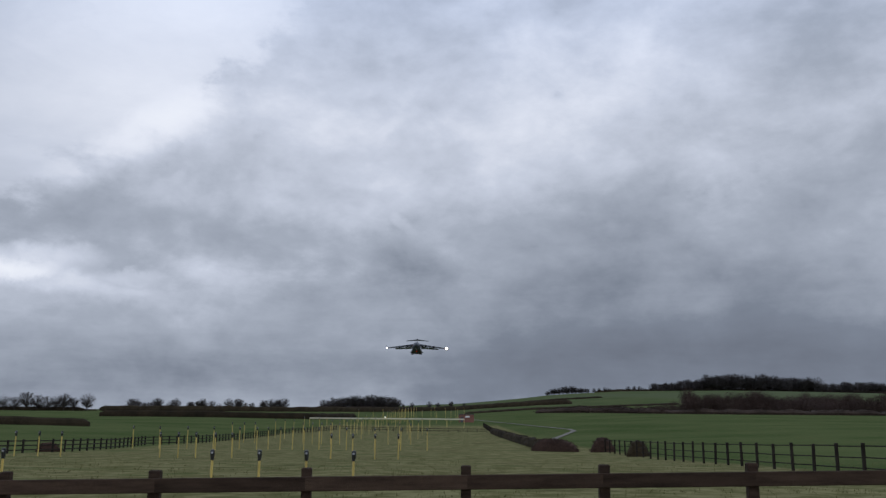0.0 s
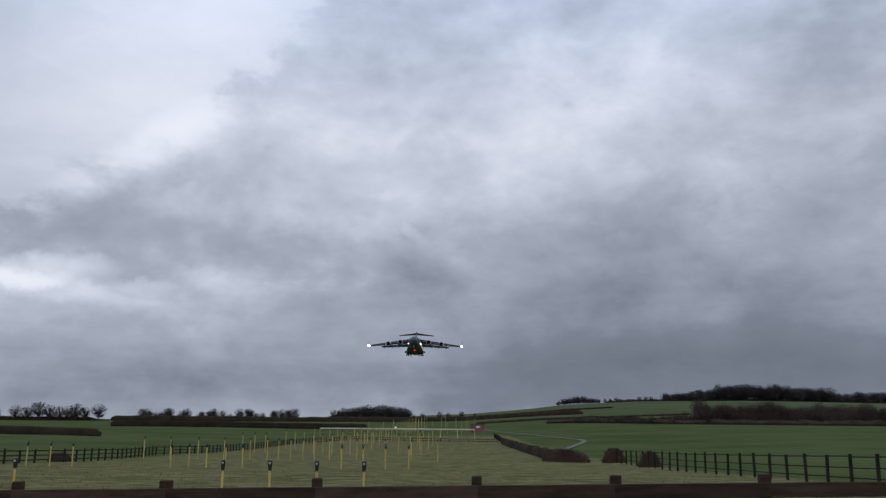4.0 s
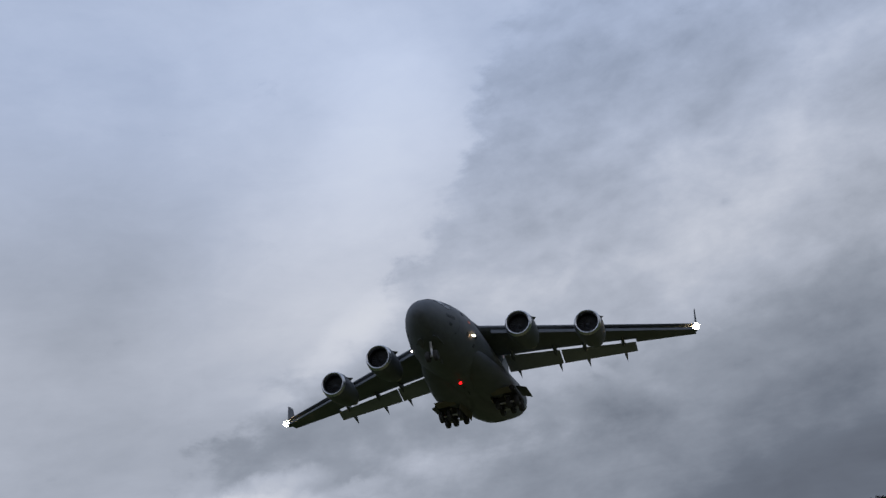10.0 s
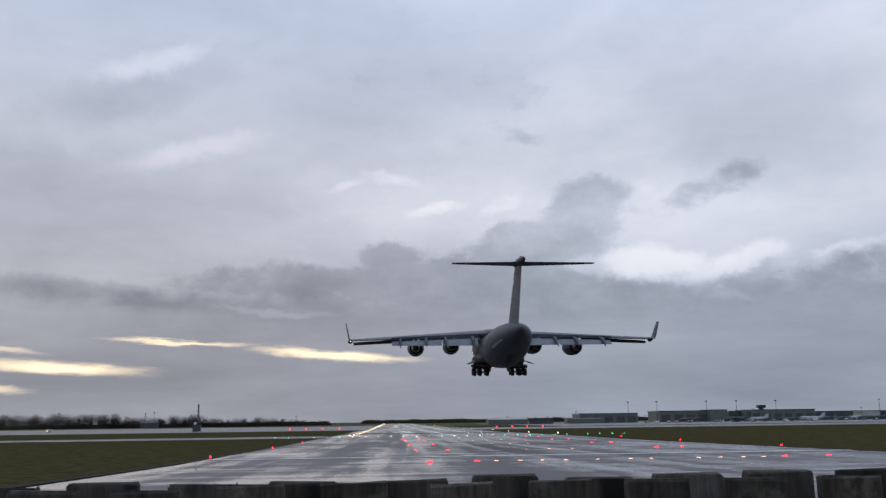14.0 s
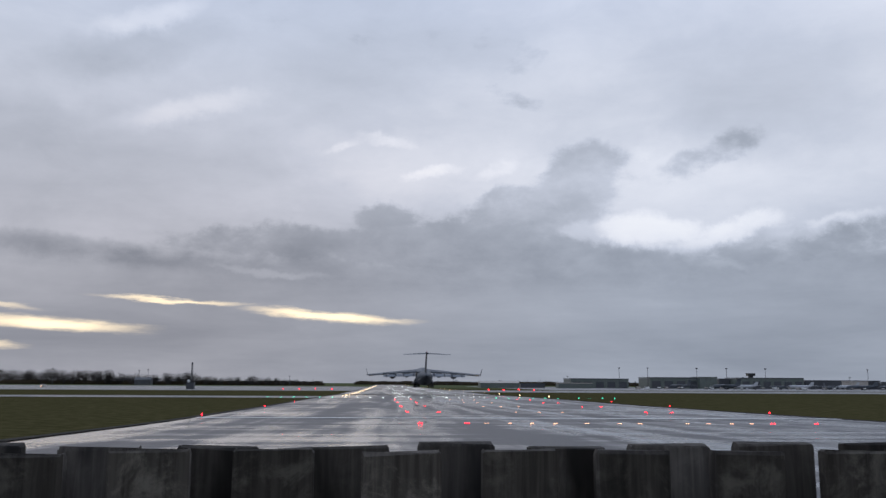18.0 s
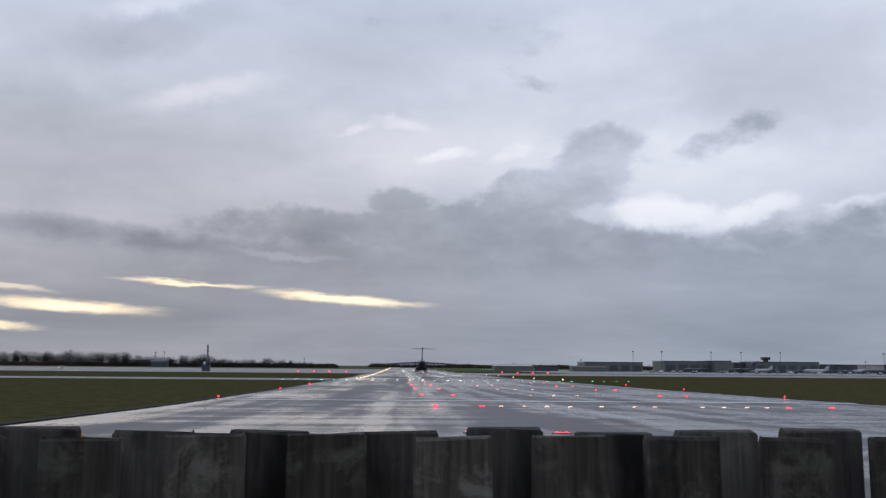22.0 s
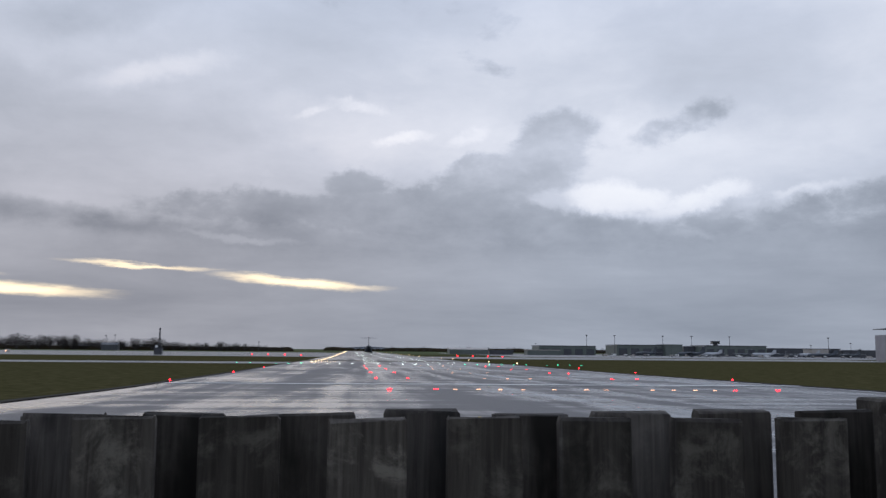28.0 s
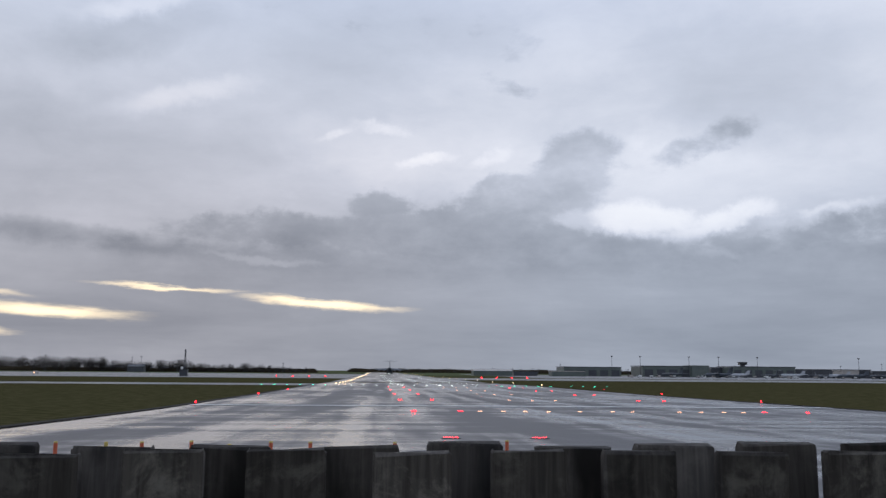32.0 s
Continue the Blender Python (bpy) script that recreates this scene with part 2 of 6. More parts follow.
    deck = k.math("MULTIPLY", deck, k.math("MULTIPLY", k.maprange(azimuth, 130.0, 146.0), k.maprange(azimuth, 212.0, 192.0, 0.0, 0.9)))
    cover = k.math("MULTIPLY", k.math("MAXIMUM", heap, deck), k.maprange(elevation, 3.6, 8.4))
    density = k.math("ADD", density, k.math("MULTIPLY", cover, k.math("MULTIPLY_ADD", k.math("SUBTRACT", puffs, 0.5), 0.42, 0.20)))
    density = k.math("SUBTRACT", density, k.math("MULTIPLY", light, 0.25))
    base = k.math("MULTIPLY_ADD", k.math("SUBTRACT", big, 0.5), 0.44, 0.40)
    lively = k.maprange(elevation, 1.0, 11.0, 0.25, 1.0)
    base = k.math("ADD", base, k.math("MULTIPLY", k.math("SUBTRACT", fine, 0.5), k.math("MULTIPLY", lively, 0.10)))
    base = k.math("ADD", base, k.math("MULTIPLY", k.math("SUBTRACT", billow, 0.5), k.math("MULTIPLY", lively, 0.20)))
    strata = k.noise(k.vec("MULTIPLY", way, (1.0, 1.0, 7.0)), 4.5, 6.0, 0.55, 0.3).outputs[0]
    base = k.math("ADD", base, k.math("MULTIPLY", k.math("SUBTRACT", strata, 0.5), k.maprange(elevation, 13.0, 4.0, 0.0, 0.26)))
    low = k.maprange(elevation, 17.0, 0.0, 0.0, 0.36)
    total = k.math("ADD", k.math("ADD", base, low), density)
    cloud = k.ramp(k.math("MULTIPLY", total, 0.7), [(0.0, (0.84, 0.86, 0.92)), (0.154, (0.67, 0.70, 0.79)), (0.294, (0.475, 0.515, 0.61)),
                                                    (0.462, (0.31, 0.345, 0.415)), (0.70, (0.165, 0.19, 0.24)), (1.0, (0.11, 0.125, 0.16))])
    # warmer and mauve towards the sunset, low down
    west = k.math("MULTIPLY", k.maprange(k.math("ABSOLUTE", k.math("SUBTRACT", azimuth, 200.0)), 42.0, 4.0),
                  k.maprange(elevation, 24.0, 3.0))
    cloud = k.mixrgb(k.math("MULTIPLY", west, 0.85), cloud, k.mixrgb(1.0, cloud, (1.10, 0.985, 0.91), "MULTIPLY"))
    cloud = k.mixrgb(k.maprange(elevation, 17.0, 38.0, 0.0, 1.0), cloud, k.mixrgb(1.0, cloud, (0.91, 1.0, 1.15), "MULTIPLY"))
    nishita = k.tree.nodes.new("ShaderNodeTexSky")
    nishita.sky_type, nishita.sun_disc = "NISHITA", False
    nishita.sun_elevation, nishita.sun_rotation = radians(4.0), radians(-200.0)
    clear = k.mixrgb(1.0, nishita.outputs[0], (0.1, 0.1, 0.1), "MULTIPLY")
    cloud = k.mixrgb(k.maprange(total, 0.5, 0.0, 0.0, 0.10), cloud, clear)
    # gaps through which the evening sky shows
    thin = k.noise(k.vec("MULTIPLY", way, (1, 1, 6)), 9.0, 7.0, 0.62).outputs[1]
    w3 = k.vec("MULTIPLY", k.vec("SUBTRACT", thin, (0.5, 0.5, 0.5)), (5.0, 1.25, 0.0))
    spot3 = k.vec("ADD", place, w3)
    gap = None
    for az, el, sa, se, lean, bright in GAPS:
        m = k.tree.nodes.new("ShaderNodeMapping")
        m.vector_type = "TEXTURE"
        k.set(m.inputs["Vector"], spot3)
        m.inputs["Location"].default_value = (az, el, 0)
        m.inputs["Rotation"].default_value = (0, 0, radians(lean))
        m.inputs["Scale"].default_value = (sa, se, 1)
        d = k.maprange(k.vec("LENGTH", k.vec("MULTIPLY", m.outputs[0], (1, 1, 0))), 1.3, 0.2, 0.0, bright)
        gap = d if gap is None else k.math("MAXIMUM", gap, d)
    cloud = k.mixrgb(gap, cloud, (1.25, 1.02, 0.70))
    ground = k.mixrgb(k.maprange(z, -0.02, -0.06), cloud, (0.05, 0.055, 0.04))
    bg = k.add("ShaderNodeBackground", ground, 1.2)
    out = k.add("ShaderNodeOutputWorld")
    k.tree.links.new(bg.outputs[0], out.inputs[0])


build_sky()
sun = new("sun", bpy.data.lights.new("sun", "SUN"))
sun.data.energy, sun.data.angle, sun.data.color = 0.18, radians(70), (1.0, 0.87, 0.72)
sun.matrix_world = look((0, 0, 0), (-0.30, 0.82, -0.48))

# ---- materials ----


def material(name, build, rough=0.8, metal=0.0):
    m = bpy.data.materials.new(name)
    m.use_nodes = True
    k = Nodes(m.node_tree)
    bsdf = m.node_tree.nodes["Principled BSDF"]
    bsdf.inputs["Roughness"].default_value = rough
    bsdf.inputs["Metallic"].default_value = metal
    build(k, bsdf)
    return m


def varied(col_a, col_b, scale, fine=None, bump=0.0, bump_scale=None, rough=None, per_object=0.0, stretch=(1, 1, 1), coords="Object", gloss=0.5):
    """Colour that wanders between two, at two scales, with fine relief."""
    def build(k, bsdf):
        tc = k.add("ShaderNodeTexCoord")
        if coords == "World":
            v = k.add("ShaderNodeNewGeometry").outputs["Position"]
        else:
            v = tc.outputs["Object"]
        v = k.vec("MULTIPLY", v, stretch)
        if per_object:
            info = k.add("ShaderNodeObjectInfo")
            v = k.vec("ADD", v, k.add("ShaderNodeCombineXYZ", k.math("MULTIPLY", info.outputs["Random"], 37.0), k.math("MULTIPLY", info.outputs["Random"], 91.0), 0.0))
        a = k.noise(v, scale, 5.0, 0.6).outputs[0]
        b = k.noise(v, fine or scale * 9, 4.0, 0.6).outputs[0]
        f = k.math("ADD", k.math("MULTIPLY", a, 0.65), k.math("MULTIPLY", b, 0.35))
        f = k.maprange(f, 0.3, 0.7)
        col = k.mixrgb(f, col_a, col_b)
        if per_object:
            t = k.math("MULTIPLY_ADD", info.outputs["Random"], per_object, 1.0 - per_object / 2)
            col = k.mixrgb(1.0, col, k.add("ShaderNodeCombineXYZ", t, t, t), "MULTIPLY")
        k.set(bsdf.inputs["Base Color"], col)
        bsdf.inputs["Specular IOR Level"].default_value = gloss
        if rough:
            k.set(bsdf.inputs["Roughness"], k.maprange(b, 0.3, 0.7, rough[0], rough[1]))
        if bump:
            n = k.add("ShaderNodeBump")
            n.inputs["Strength"].default_value = bump
            n.inputs["Distance"].default_value = 0.02
            k.set(n.inputs["Height"], k.noise(v, bump_scale or scale * 20, 5.0, 0.6).outputs[0])
            k.set(bsdf.inputs["Normal"], n.outputs[0])
    return build


def glow(name, colour, strength):
    m = bpy.data.materials.new(name)
    m.use_nodes = True
    b = m.node_tree.nodes["Principled BSDF"]
    b.inputs["Base Color"].default_value = (*[c * 0.5 for c in colour], 1)
    b.inputs["Emission Color"].default_value = (*colour, 1)
    b.inputs["Emission Strength"].default_value = strength
    return m


def grass_build(k, bsdf):
    pos = k.add("ShaderNodeNewGeometry").outputs["Position"]
    sep = k.add("ShaderNodeSeparateXYZ", pos)
    x, y = sep.outputs[0], sep.outputs[1]
    patch = k.noise(pos, 0.035, 5.0, 0.6).outputs[0]
    tuft = k.noise(pos, 0.9, 6.0, 0.65).outputs[0]
    blade = k.noise(pos, 5.0, 8.0, 0.75).outputs[0]
    rough_grass = k.mixrgb(k.maprange(tuft, 0.40, 0.62), (0.112, 0.108, 0.044), (0.215, 0.198, 0.094))
    crop = k.mixrgb(k.maprange(patch, 0.3, 0.7), (0.050, 0.080, 0.025), (0.098, 0.120, 0.046))
    crop = k.mixrgb(k.math("MULTIPLY", k.maprange(tuft, 0.4, 0.7), 0.45), crop, (0.09, 0.10, 0.045))
    # sown fields on both sides of the approach strip, rough pasture on it
    side = k.math("MAXIMUM", k.maprange(x, 17.0, 19.0), k.maprange(x, -31.0, -34.0))
    side = k.math("MAXIMUM", side, k.maprange(y, 255.0, 275.0))
    side = k.math("MULTIPLY", side, k.maprange(y, 4.0, 12.0))
    bare = k.noise(pos, 0.22, 6.0, 0.65).outputs[0]
    rough_grass = k.mixrgb(k.math("MULTIPLY", k.maprange(bare, 0.52, 0.68), 0.55), rough_grass, (0.085, 0.070, 0.034))
    crop = k.mixrgb(k.math("MULTIPLY", k.maprange(bare, 0.50, 0.70), 0.40), crop, (0.105, 0.105, 0.042))
    flush = k.noise(k.vec("MULTIPLY", pos, (0.16, 0.30, 0.2)), 1.0, 5.0, 0.6).outputs[0]
    rough_grass = k.mixrgb(k.math("MULTIPLY", k.maprange(flush, 0.55, 0.68), 0.6), rough_grass, (0.055, 0.085, 0.026))
    airfield = k.mixrgb(k.maprange(tuft, 0.35, 0.7), (0.044, 0.042, 0.017), (0.088, 0.074, 0.036))
    col = k.mixrgb(side, rough_grass, crop)
    col = k.mixrgb(k.maprange(y, 3.0, -3.0), col, airfield)
    straw = k.mixrgb(k.maprange(y, 3.0, -3.0), (0.20, 0.185, 0.085), (0.085, 0.080, 0.032))
    col = k.mixrgb(k.math("MULTIPLY", k.maprange(blade, 0.48, 0.66), 0.28), col, straw)
    col = k.mixrgb(k.math("MULTIPLY", k.maprange(blade, 0.46, 0.34), 0.25), col, (0.030, 0.032, 0.014))
    # grass pales with distance, haze put into the colour, uneven from field to field
    far = k.maprange(k.math("ABSOLUTE", y), 560.0, 1000.0)
    field = k.noise(pos, 0.0045, 2.0, 0.4).outputs[0]
    col = k.mixrgb(k.math("MULTIPLY", far, k.maprange(field, 0.40, 0.52, 0.45, 0.9)), col, (0.100, 0.118, 0.062))
    k.set(bsdf.inputs["Base Color"], col)
    bsdf.inputs["Specular IOR Level"].default_value = 0.0
    n = k.add("ShaderNodeBump")
    n.inputs["Strength"].default_value, n.inputs["Distance"].default_value = 0.18, 0.04
    k.set(n.inputs["Height"], k.math("ADD", blade, tuft))
    k.set(bsdf.inputs["Normal"], n.outputs[0])


def wet_build(k, bsdf):
    """Wet grooved asphalt with standing water along the crosswise grooves."""
    pos = k.add("ShaderNodeNewGeometry").outputs["Position"]
    across = k.noise(k.vec("MULTIPLY", pos, (0.035, 0.34, 0.2)), 1.0, 6.0, 0.62).outputs[0]
    pool = k.noise(k.vec("MULTIPLY", pos, (0.10, 0.05, 0.2)), 1.0, 5.0, 0.6, 0.6).outputs[0]
    grain = k.noise(pos, 9.0, 4.0, 0.7).outputs[0]
    lanes = k.noise(k.vec("MULTIPLY", pos, (0.20, 0.010, 0.2)), 1.0, 4.0, 0.55, 0.5).outputs[0]
    wet = k.math("ADD", k.math("MULTIPLY", across, 0.34), k.math("MULTIPLY", pool, 0.34))
    wet = k.maprange(k.math("ADD", wet, k.math("MULTIPLY", lanes, 0.62)), 0.55, 0.76)
    # rubber laid down where the wheels run
    x = k.add("ShaderNodeSeparateXYZ", pos).outputs[0]
    tracks = k.maprange(k.math("ABSOLUTE", k.math("ADD", k.math("ABSOLUTE", k.math("ADD", x, 16.7)), -4.0)), 6.0, 1.0)
    rubber = k.math("MULTIPLY", tracks, k.maprange(k.noise(k.vec("MULTIPLY", pos, (0.8, 0.02, 0.2)), 1.0, 4.0, 0.6).outputs[0], 0.40, 0.62))
    col = k.mixrgb(k.maprange(grain, 0.3, 0.7), (0.046, 0.045, 0.049), (0.086, 0.083, 0.087))
    col = k.mixrgb(k.math("MULTIPLY", k.maprange(lanes, 0.45, 0.7), 0.5), col, (0.095, 0.088, 0.090))
    col = k.mixrgb(k.math("MULTIPLY", rubber, 0.55), col, (0.028, 0.027, 0.029))
    k.set(bsdf.inputs["Base Color"], col)
    k.set(bsdf.inputs["Roughness"], k.maprange(wet, 0.0, 1.0, 0.52, 0.07))
    k.set(bsdf.inputs["Specular IOR Level"], k.maprange(wet, 0.0, 1.0, 0.34, 0.66))
    bsdf.inputs["IOR"].default_value = 1.4
    n = k.add("ShaderNodeBump")
    n.inputs["Distance"].default_value = 0.006
    k.set(n.inputs["Strength"], k.maprange(wet, 0.0, 1.0, 0.4, 0.02))
    k.set(n.inputs["Height"], grain)
    k.set(bsdf.inputs["Normal"], n.outputs[0])


def paint_build(k, bsdf):
    """Matt grey aircraft paint with streaks, panel shades and grime."""
    v = k.add("ShaderNodeTexCoord").outputs["Object"]
    streak = k.noise(k.vec("MULTIPLY", v, (2.0, 0.25, 2.0)), 1.0, 6.0, 0.6).outputs[0]
    stain = k.noise(v, 0.5, 5.0, 0.6).outputs[0]
    f = k.maprange(k.math("ADD", k.math("MULTIPLY", streak, 0.5), k.math("MULTIPLY", stain, 0.5)), 0.32, 0.68)
    k.set(bsdf.inputs["Base Color"], k.mixrgb(f, (0.064, 0.073, 0.085), (0.100, 0.112, 0.128)))
    k.set(bsdf.inputs["Roughness"], k.maprange(streak, 0.3, 0.7, 0.50, 0.68))
    bsdf.inputs["Specular IOR Level"].default_value = 0.32
    n = k.add("ShaderNodeBump")
    n.inputs["Strength"].default_value, n.inputs["Distance"].default_value = 0.15, 0.01
    k.set(n.inputs["Height"], k.noise(v, 6.0, 3.0).outputs[0])
    k.set(bsdf.inputs["Normal"], n.outputs[0])


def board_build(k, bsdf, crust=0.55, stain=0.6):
    """Weathered, damp softwood: grain along the length, a crust of lichen, damp stains; crust and stain also set the
    shaded copy.
    """
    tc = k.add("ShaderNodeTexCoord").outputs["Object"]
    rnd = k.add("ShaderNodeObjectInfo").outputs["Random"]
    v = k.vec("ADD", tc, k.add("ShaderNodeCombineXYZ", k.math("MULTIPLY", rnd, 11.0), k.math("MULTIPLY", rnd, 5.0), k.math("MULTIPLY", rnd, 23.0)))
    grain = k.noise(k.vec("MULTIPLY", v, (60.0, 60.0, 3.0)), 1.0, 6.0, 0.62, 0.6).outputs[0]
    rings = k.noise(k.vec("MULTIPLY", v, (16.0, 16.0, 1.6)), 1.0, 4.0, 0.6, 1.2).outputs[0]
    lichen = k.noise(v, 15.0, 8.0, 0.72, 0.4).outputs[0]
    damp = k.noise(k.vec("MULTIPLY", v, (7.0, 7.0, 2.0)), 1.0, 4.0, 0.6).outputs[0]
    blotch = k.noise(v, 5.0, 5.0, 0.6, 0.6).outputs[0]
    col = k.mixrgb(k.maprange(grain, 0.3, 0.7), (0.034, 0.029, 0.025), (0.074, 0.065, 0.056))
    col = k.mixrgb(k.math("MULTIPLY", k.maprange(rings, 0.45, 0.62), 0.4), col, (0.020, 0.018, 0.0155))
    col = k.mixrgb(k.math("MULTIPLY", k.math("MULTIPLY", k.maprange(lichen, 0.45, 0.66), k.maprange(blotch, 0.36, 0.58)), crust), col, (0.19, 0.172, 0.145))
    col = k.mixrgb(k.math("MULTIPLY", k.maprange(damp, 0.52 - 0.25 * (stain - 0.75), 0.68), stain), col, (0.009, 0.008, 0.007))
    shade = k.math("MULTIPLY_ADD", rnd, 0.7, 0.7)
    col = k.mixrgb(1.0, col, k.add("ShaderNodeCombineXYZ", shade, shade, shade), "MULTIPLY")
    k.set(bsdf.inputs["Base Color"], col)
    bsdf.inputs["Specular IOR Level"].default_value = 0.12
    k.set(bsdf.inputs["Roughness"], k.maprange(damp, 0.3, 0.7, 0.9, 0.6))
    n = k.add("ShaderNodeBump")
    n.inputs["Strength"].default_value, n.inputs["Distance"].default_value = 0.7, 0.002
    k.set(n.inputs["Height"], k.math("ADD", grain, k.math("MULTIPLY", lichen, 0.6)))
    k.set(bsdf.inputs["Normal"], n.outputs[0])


GRASS = material("grass", grass_build, 0.95)
WET = material("wet_asphalt", wet_build)
CONCRETE = material("wet_concrete", varied((0.09, 0.09, 0.092), (0.19, 0.187, 0.183), 0.02, 0.5, 0.3, 4.0, (0.25, 0.75), stretch=(0.25, 1, 1), coords="World", gloss=0.22))
PAINT = material("aircraft_grey", paint_build)
PAINT_DARK = material("aircraft_dark_grey", varied((0.045, 0.050, 0.058), (0.066, 0.072, 0.082), 0.6, rough=(0.6, 0.8), gloss=0.2))
MARK = material("dark_marking", varied((0.034, 0.038, 0.044), (0.048, 0.052, 0.058), 0.9, rough=(0.6, 0.8), gloss=0.2))
PRIMER = material("dull_primer", varied((0.11, 0.098, 0.078), (0.17, 0.15, 0.122), 0.8, rough=(0.6, 0.8), gloss=0.2))
FLAP_PAINT = material("flap_light_grey", varied((0.16, 0.175, 0.195), (0.22, 0.235, 0.255), 0.5, rough=(0.35, 0.5)))
STRAKE = material("pale_grey_panel", varied((0.26, 0.275, 0.29), (0.33, 0.345, 0.36), 0.8, rough=(0.4, 0.6)))
LIP = material("bare_metal_lip", varied((0.45, 0.46, 0.48), (0.6, 0.6, 0.62), 2.0, rough=(0.2, 0.4)), metal=1.0)
EXHAUST = material("exhaust_metal", varied((0.15, 0.132, 0.122), (0.26, 0.23, 0.215), 2.0, rough=(0.4, 0.6)), metal=0.6)
RUBBER = material("tyre_rubber", varied((0.012, 0.012, 0.013), (0.03, 0.03, 0.03), 6.0, rough=(0.7, 0.9)))
STEEL = material("gear_steel", varied((0.35, 0.35, 0.36), (0.5, 0.5, 0.5), 4.0, rough=(0.3, 0.5)), metal=0.6)
# near-black for deep recesses, their shade put into the colour
BLACK = material("black_recess_shade", varied((0.004, 0.004, 0.005), (0.01, 0.01, 0.011), 3.0))
PANE = material("cockpit_glass", varied((0.01, 0.012, 0.014), (0.02, 0.022, 0.024), 2.0, rough=(0.04, 0.08)))
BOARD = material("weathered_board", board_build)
# same wood for the back boards, with their shade put into the colour
SHADED_BOARD = material("shaded_board", lambda k, bsdf: board_build(k, bsdf, 0.12, 0.95))
RAILWOOD = material("damp_brown_rail", varied((0.034, 0.022, 0.015), (0.092, 0.060, 0.042), 1.5, 30.0, 0.6, 60.0, (0.7, 0.9), 0.5, (1, 8, 8), gloss=0.12))
PALEWOOD = material("pale_sawn_rail", varied((0.20, 0.17, 0.14), (0.32, 0.29, 0.25), 3.0, 40.0, 0.4, 60.0, (0.6, 0.8), 0.3, (1, 9, 9)))
POSTWOOD = material("dark_fence_post", varied((0.016, 0.013, 0.010), (0.040, 0.033, 0.026), 2.0, 30.0, 0.5, 40.0, None, 0.4, gloss=0.1))
YELLOW = material("yellow_paint", varied((0.50, 0.37, 0.09), (0.62, 0.47, 0.14), 1.5, 20.0, rough=(0.4, 0.6), per_object=0.25))
LAMPBLACK = material("lamp_housing", varied((0.012, 0.012, 0.013), (0.03, 0.03, 0.03), 6.0, rough=(0.3, 0.5)))
CREAM = material("cream_paint", varied((0.56, 0.53, 0.40), (0.68, 0.65, 0.50), 0.8, 12.0, rough=(0.5, 0.7), gloss=0.2))
WHITE = material("white_paint", varied((0.62, 0.62, 0.60), (0.76, 0.76, 0.74), 0.8, 12.0, rough=(0.4, 0.6)))
BRICK = material("red_brick", varied((0.17, 0.07, 0.05), (0.26, 0.11, 0.08), 1.0, 8.0, 0.4, 20.0))
BARK = material("winter_bark", varied((0.036, 0.032, 0.030), (0.078, 0.070, 0.066), 0.4, 3.0, per_object=0.5, gloss=0.05))
BROWN_BARK = material("brown_twigs", varied((0.042, 0.029, 0.024), (0.090, 0.060, 0.048), 0.4, 3.0, per_object=0.6, gloss=0.05))
HEDGE = material("winter_hedge", varied((0.022, 0.018, 0.012), (0.052, 0.040, 0.024), 0.25, 2.5, 0.8, 6.0, per_object=0.4, coords="World", gloss=0.05))
SHRUB = material("brown_shrub", varied((0.040, 0.026, 0.020), (0.085, 0.052, 0.040), 0.6, 4.0, 0.8, 8.0, gloss=0.05))
WOODS = material("distant_wood", varied((0.030, 0.022, 0.017), (0.072, 0.052, 0.040), 0.06, 0.6, 0.8, 2.0, per_object=0.4, coords="World", gloss=0.05))
SOIL = material("dark_wet_soil", varied((0.008, 0.007, 0.006), (0.022, 0.019, 0.015), 0.8, 6.0, 0.8, 9.0, coords="World", gloss=0.1))
TRACK = material("pale_earth_track", varied((0.13, 0.12, 0.09), (0.22, 0.20, 0.16), 0.3, 4.0, 0.4, 6.0, coords="World", gloss=0.1))
TUFT = material("dry_grass_blades", varied((0.085, 0.090, 0.030), (0.22, 0.20, 0.085), 1.2, 9.0, coords="World", gloss=0.1))
CLAD = material("green_grey_cladding", varied((0.085, 0.105, 0.092), (0.125, 0.145, 0.130), 0.1, 2.0, rough=(0.4, 0.6)))
CLAD_DARK = material("dark_cladding", varied((0.040, 0.043, 0.050), (0.070, 0.073, 0.082), 0.1, 2.0, rough=(0.4, 0.6)))
CLAD_PALE = material("pale_cladding", varied((0.34, 0.31, 0.28), (0.44, 0.40, 0.36), 0.1, 2.0, rough=(0.5, 0.7)))
CLAD_MAUVE = material("mauve_grey_cladding", varied((0.24, 0.23, 0.25), (0.31, 0.30, 0.32), 0.1, 2.0, rough=(0.4, 0.6)))
JET = material("airliner_white", varied((0.32, 0.33, 0.35), (0.44, 0.45, 0.47), 0.2, 2.0, rough=(0.3, 0.5)))
ORANGE = material("orange_red_paint", varied((0.50, 0.09, 0.04), (0.62, 0.14, 0.06), 2.0, rough=(0.4, 0.6)))
RED_LAMP = glow("red_light", (1.0, 0.010, 0.022), 9.0)
WARM_LAMP = glow("warm_white_light", (1.0, 0.50, 0.30), 3.2)
COLD_LAMP = glow("cold_white_light", (0.86, 1.0, 0.95), 3.5)
GREEN_LAMP = glow("green_light", (0.05, 1.0, 0.55), 4.0)
EDGE_LAMP = glow("edge_light", (1.0, 0.70, 0.36), 6.0)
LANDING = glow("landing_light", (1.0, 0.66, 0.34), 200.0)
# beacon glass with a faint added glow of its own
BEACON_DIM = glow("faintly_glowing_red_glass", (0.5, 0.01, 0.01), 0.25)
BEACON = glow("red_beacon", (1.0, 0.004, 0.006), 9.0)


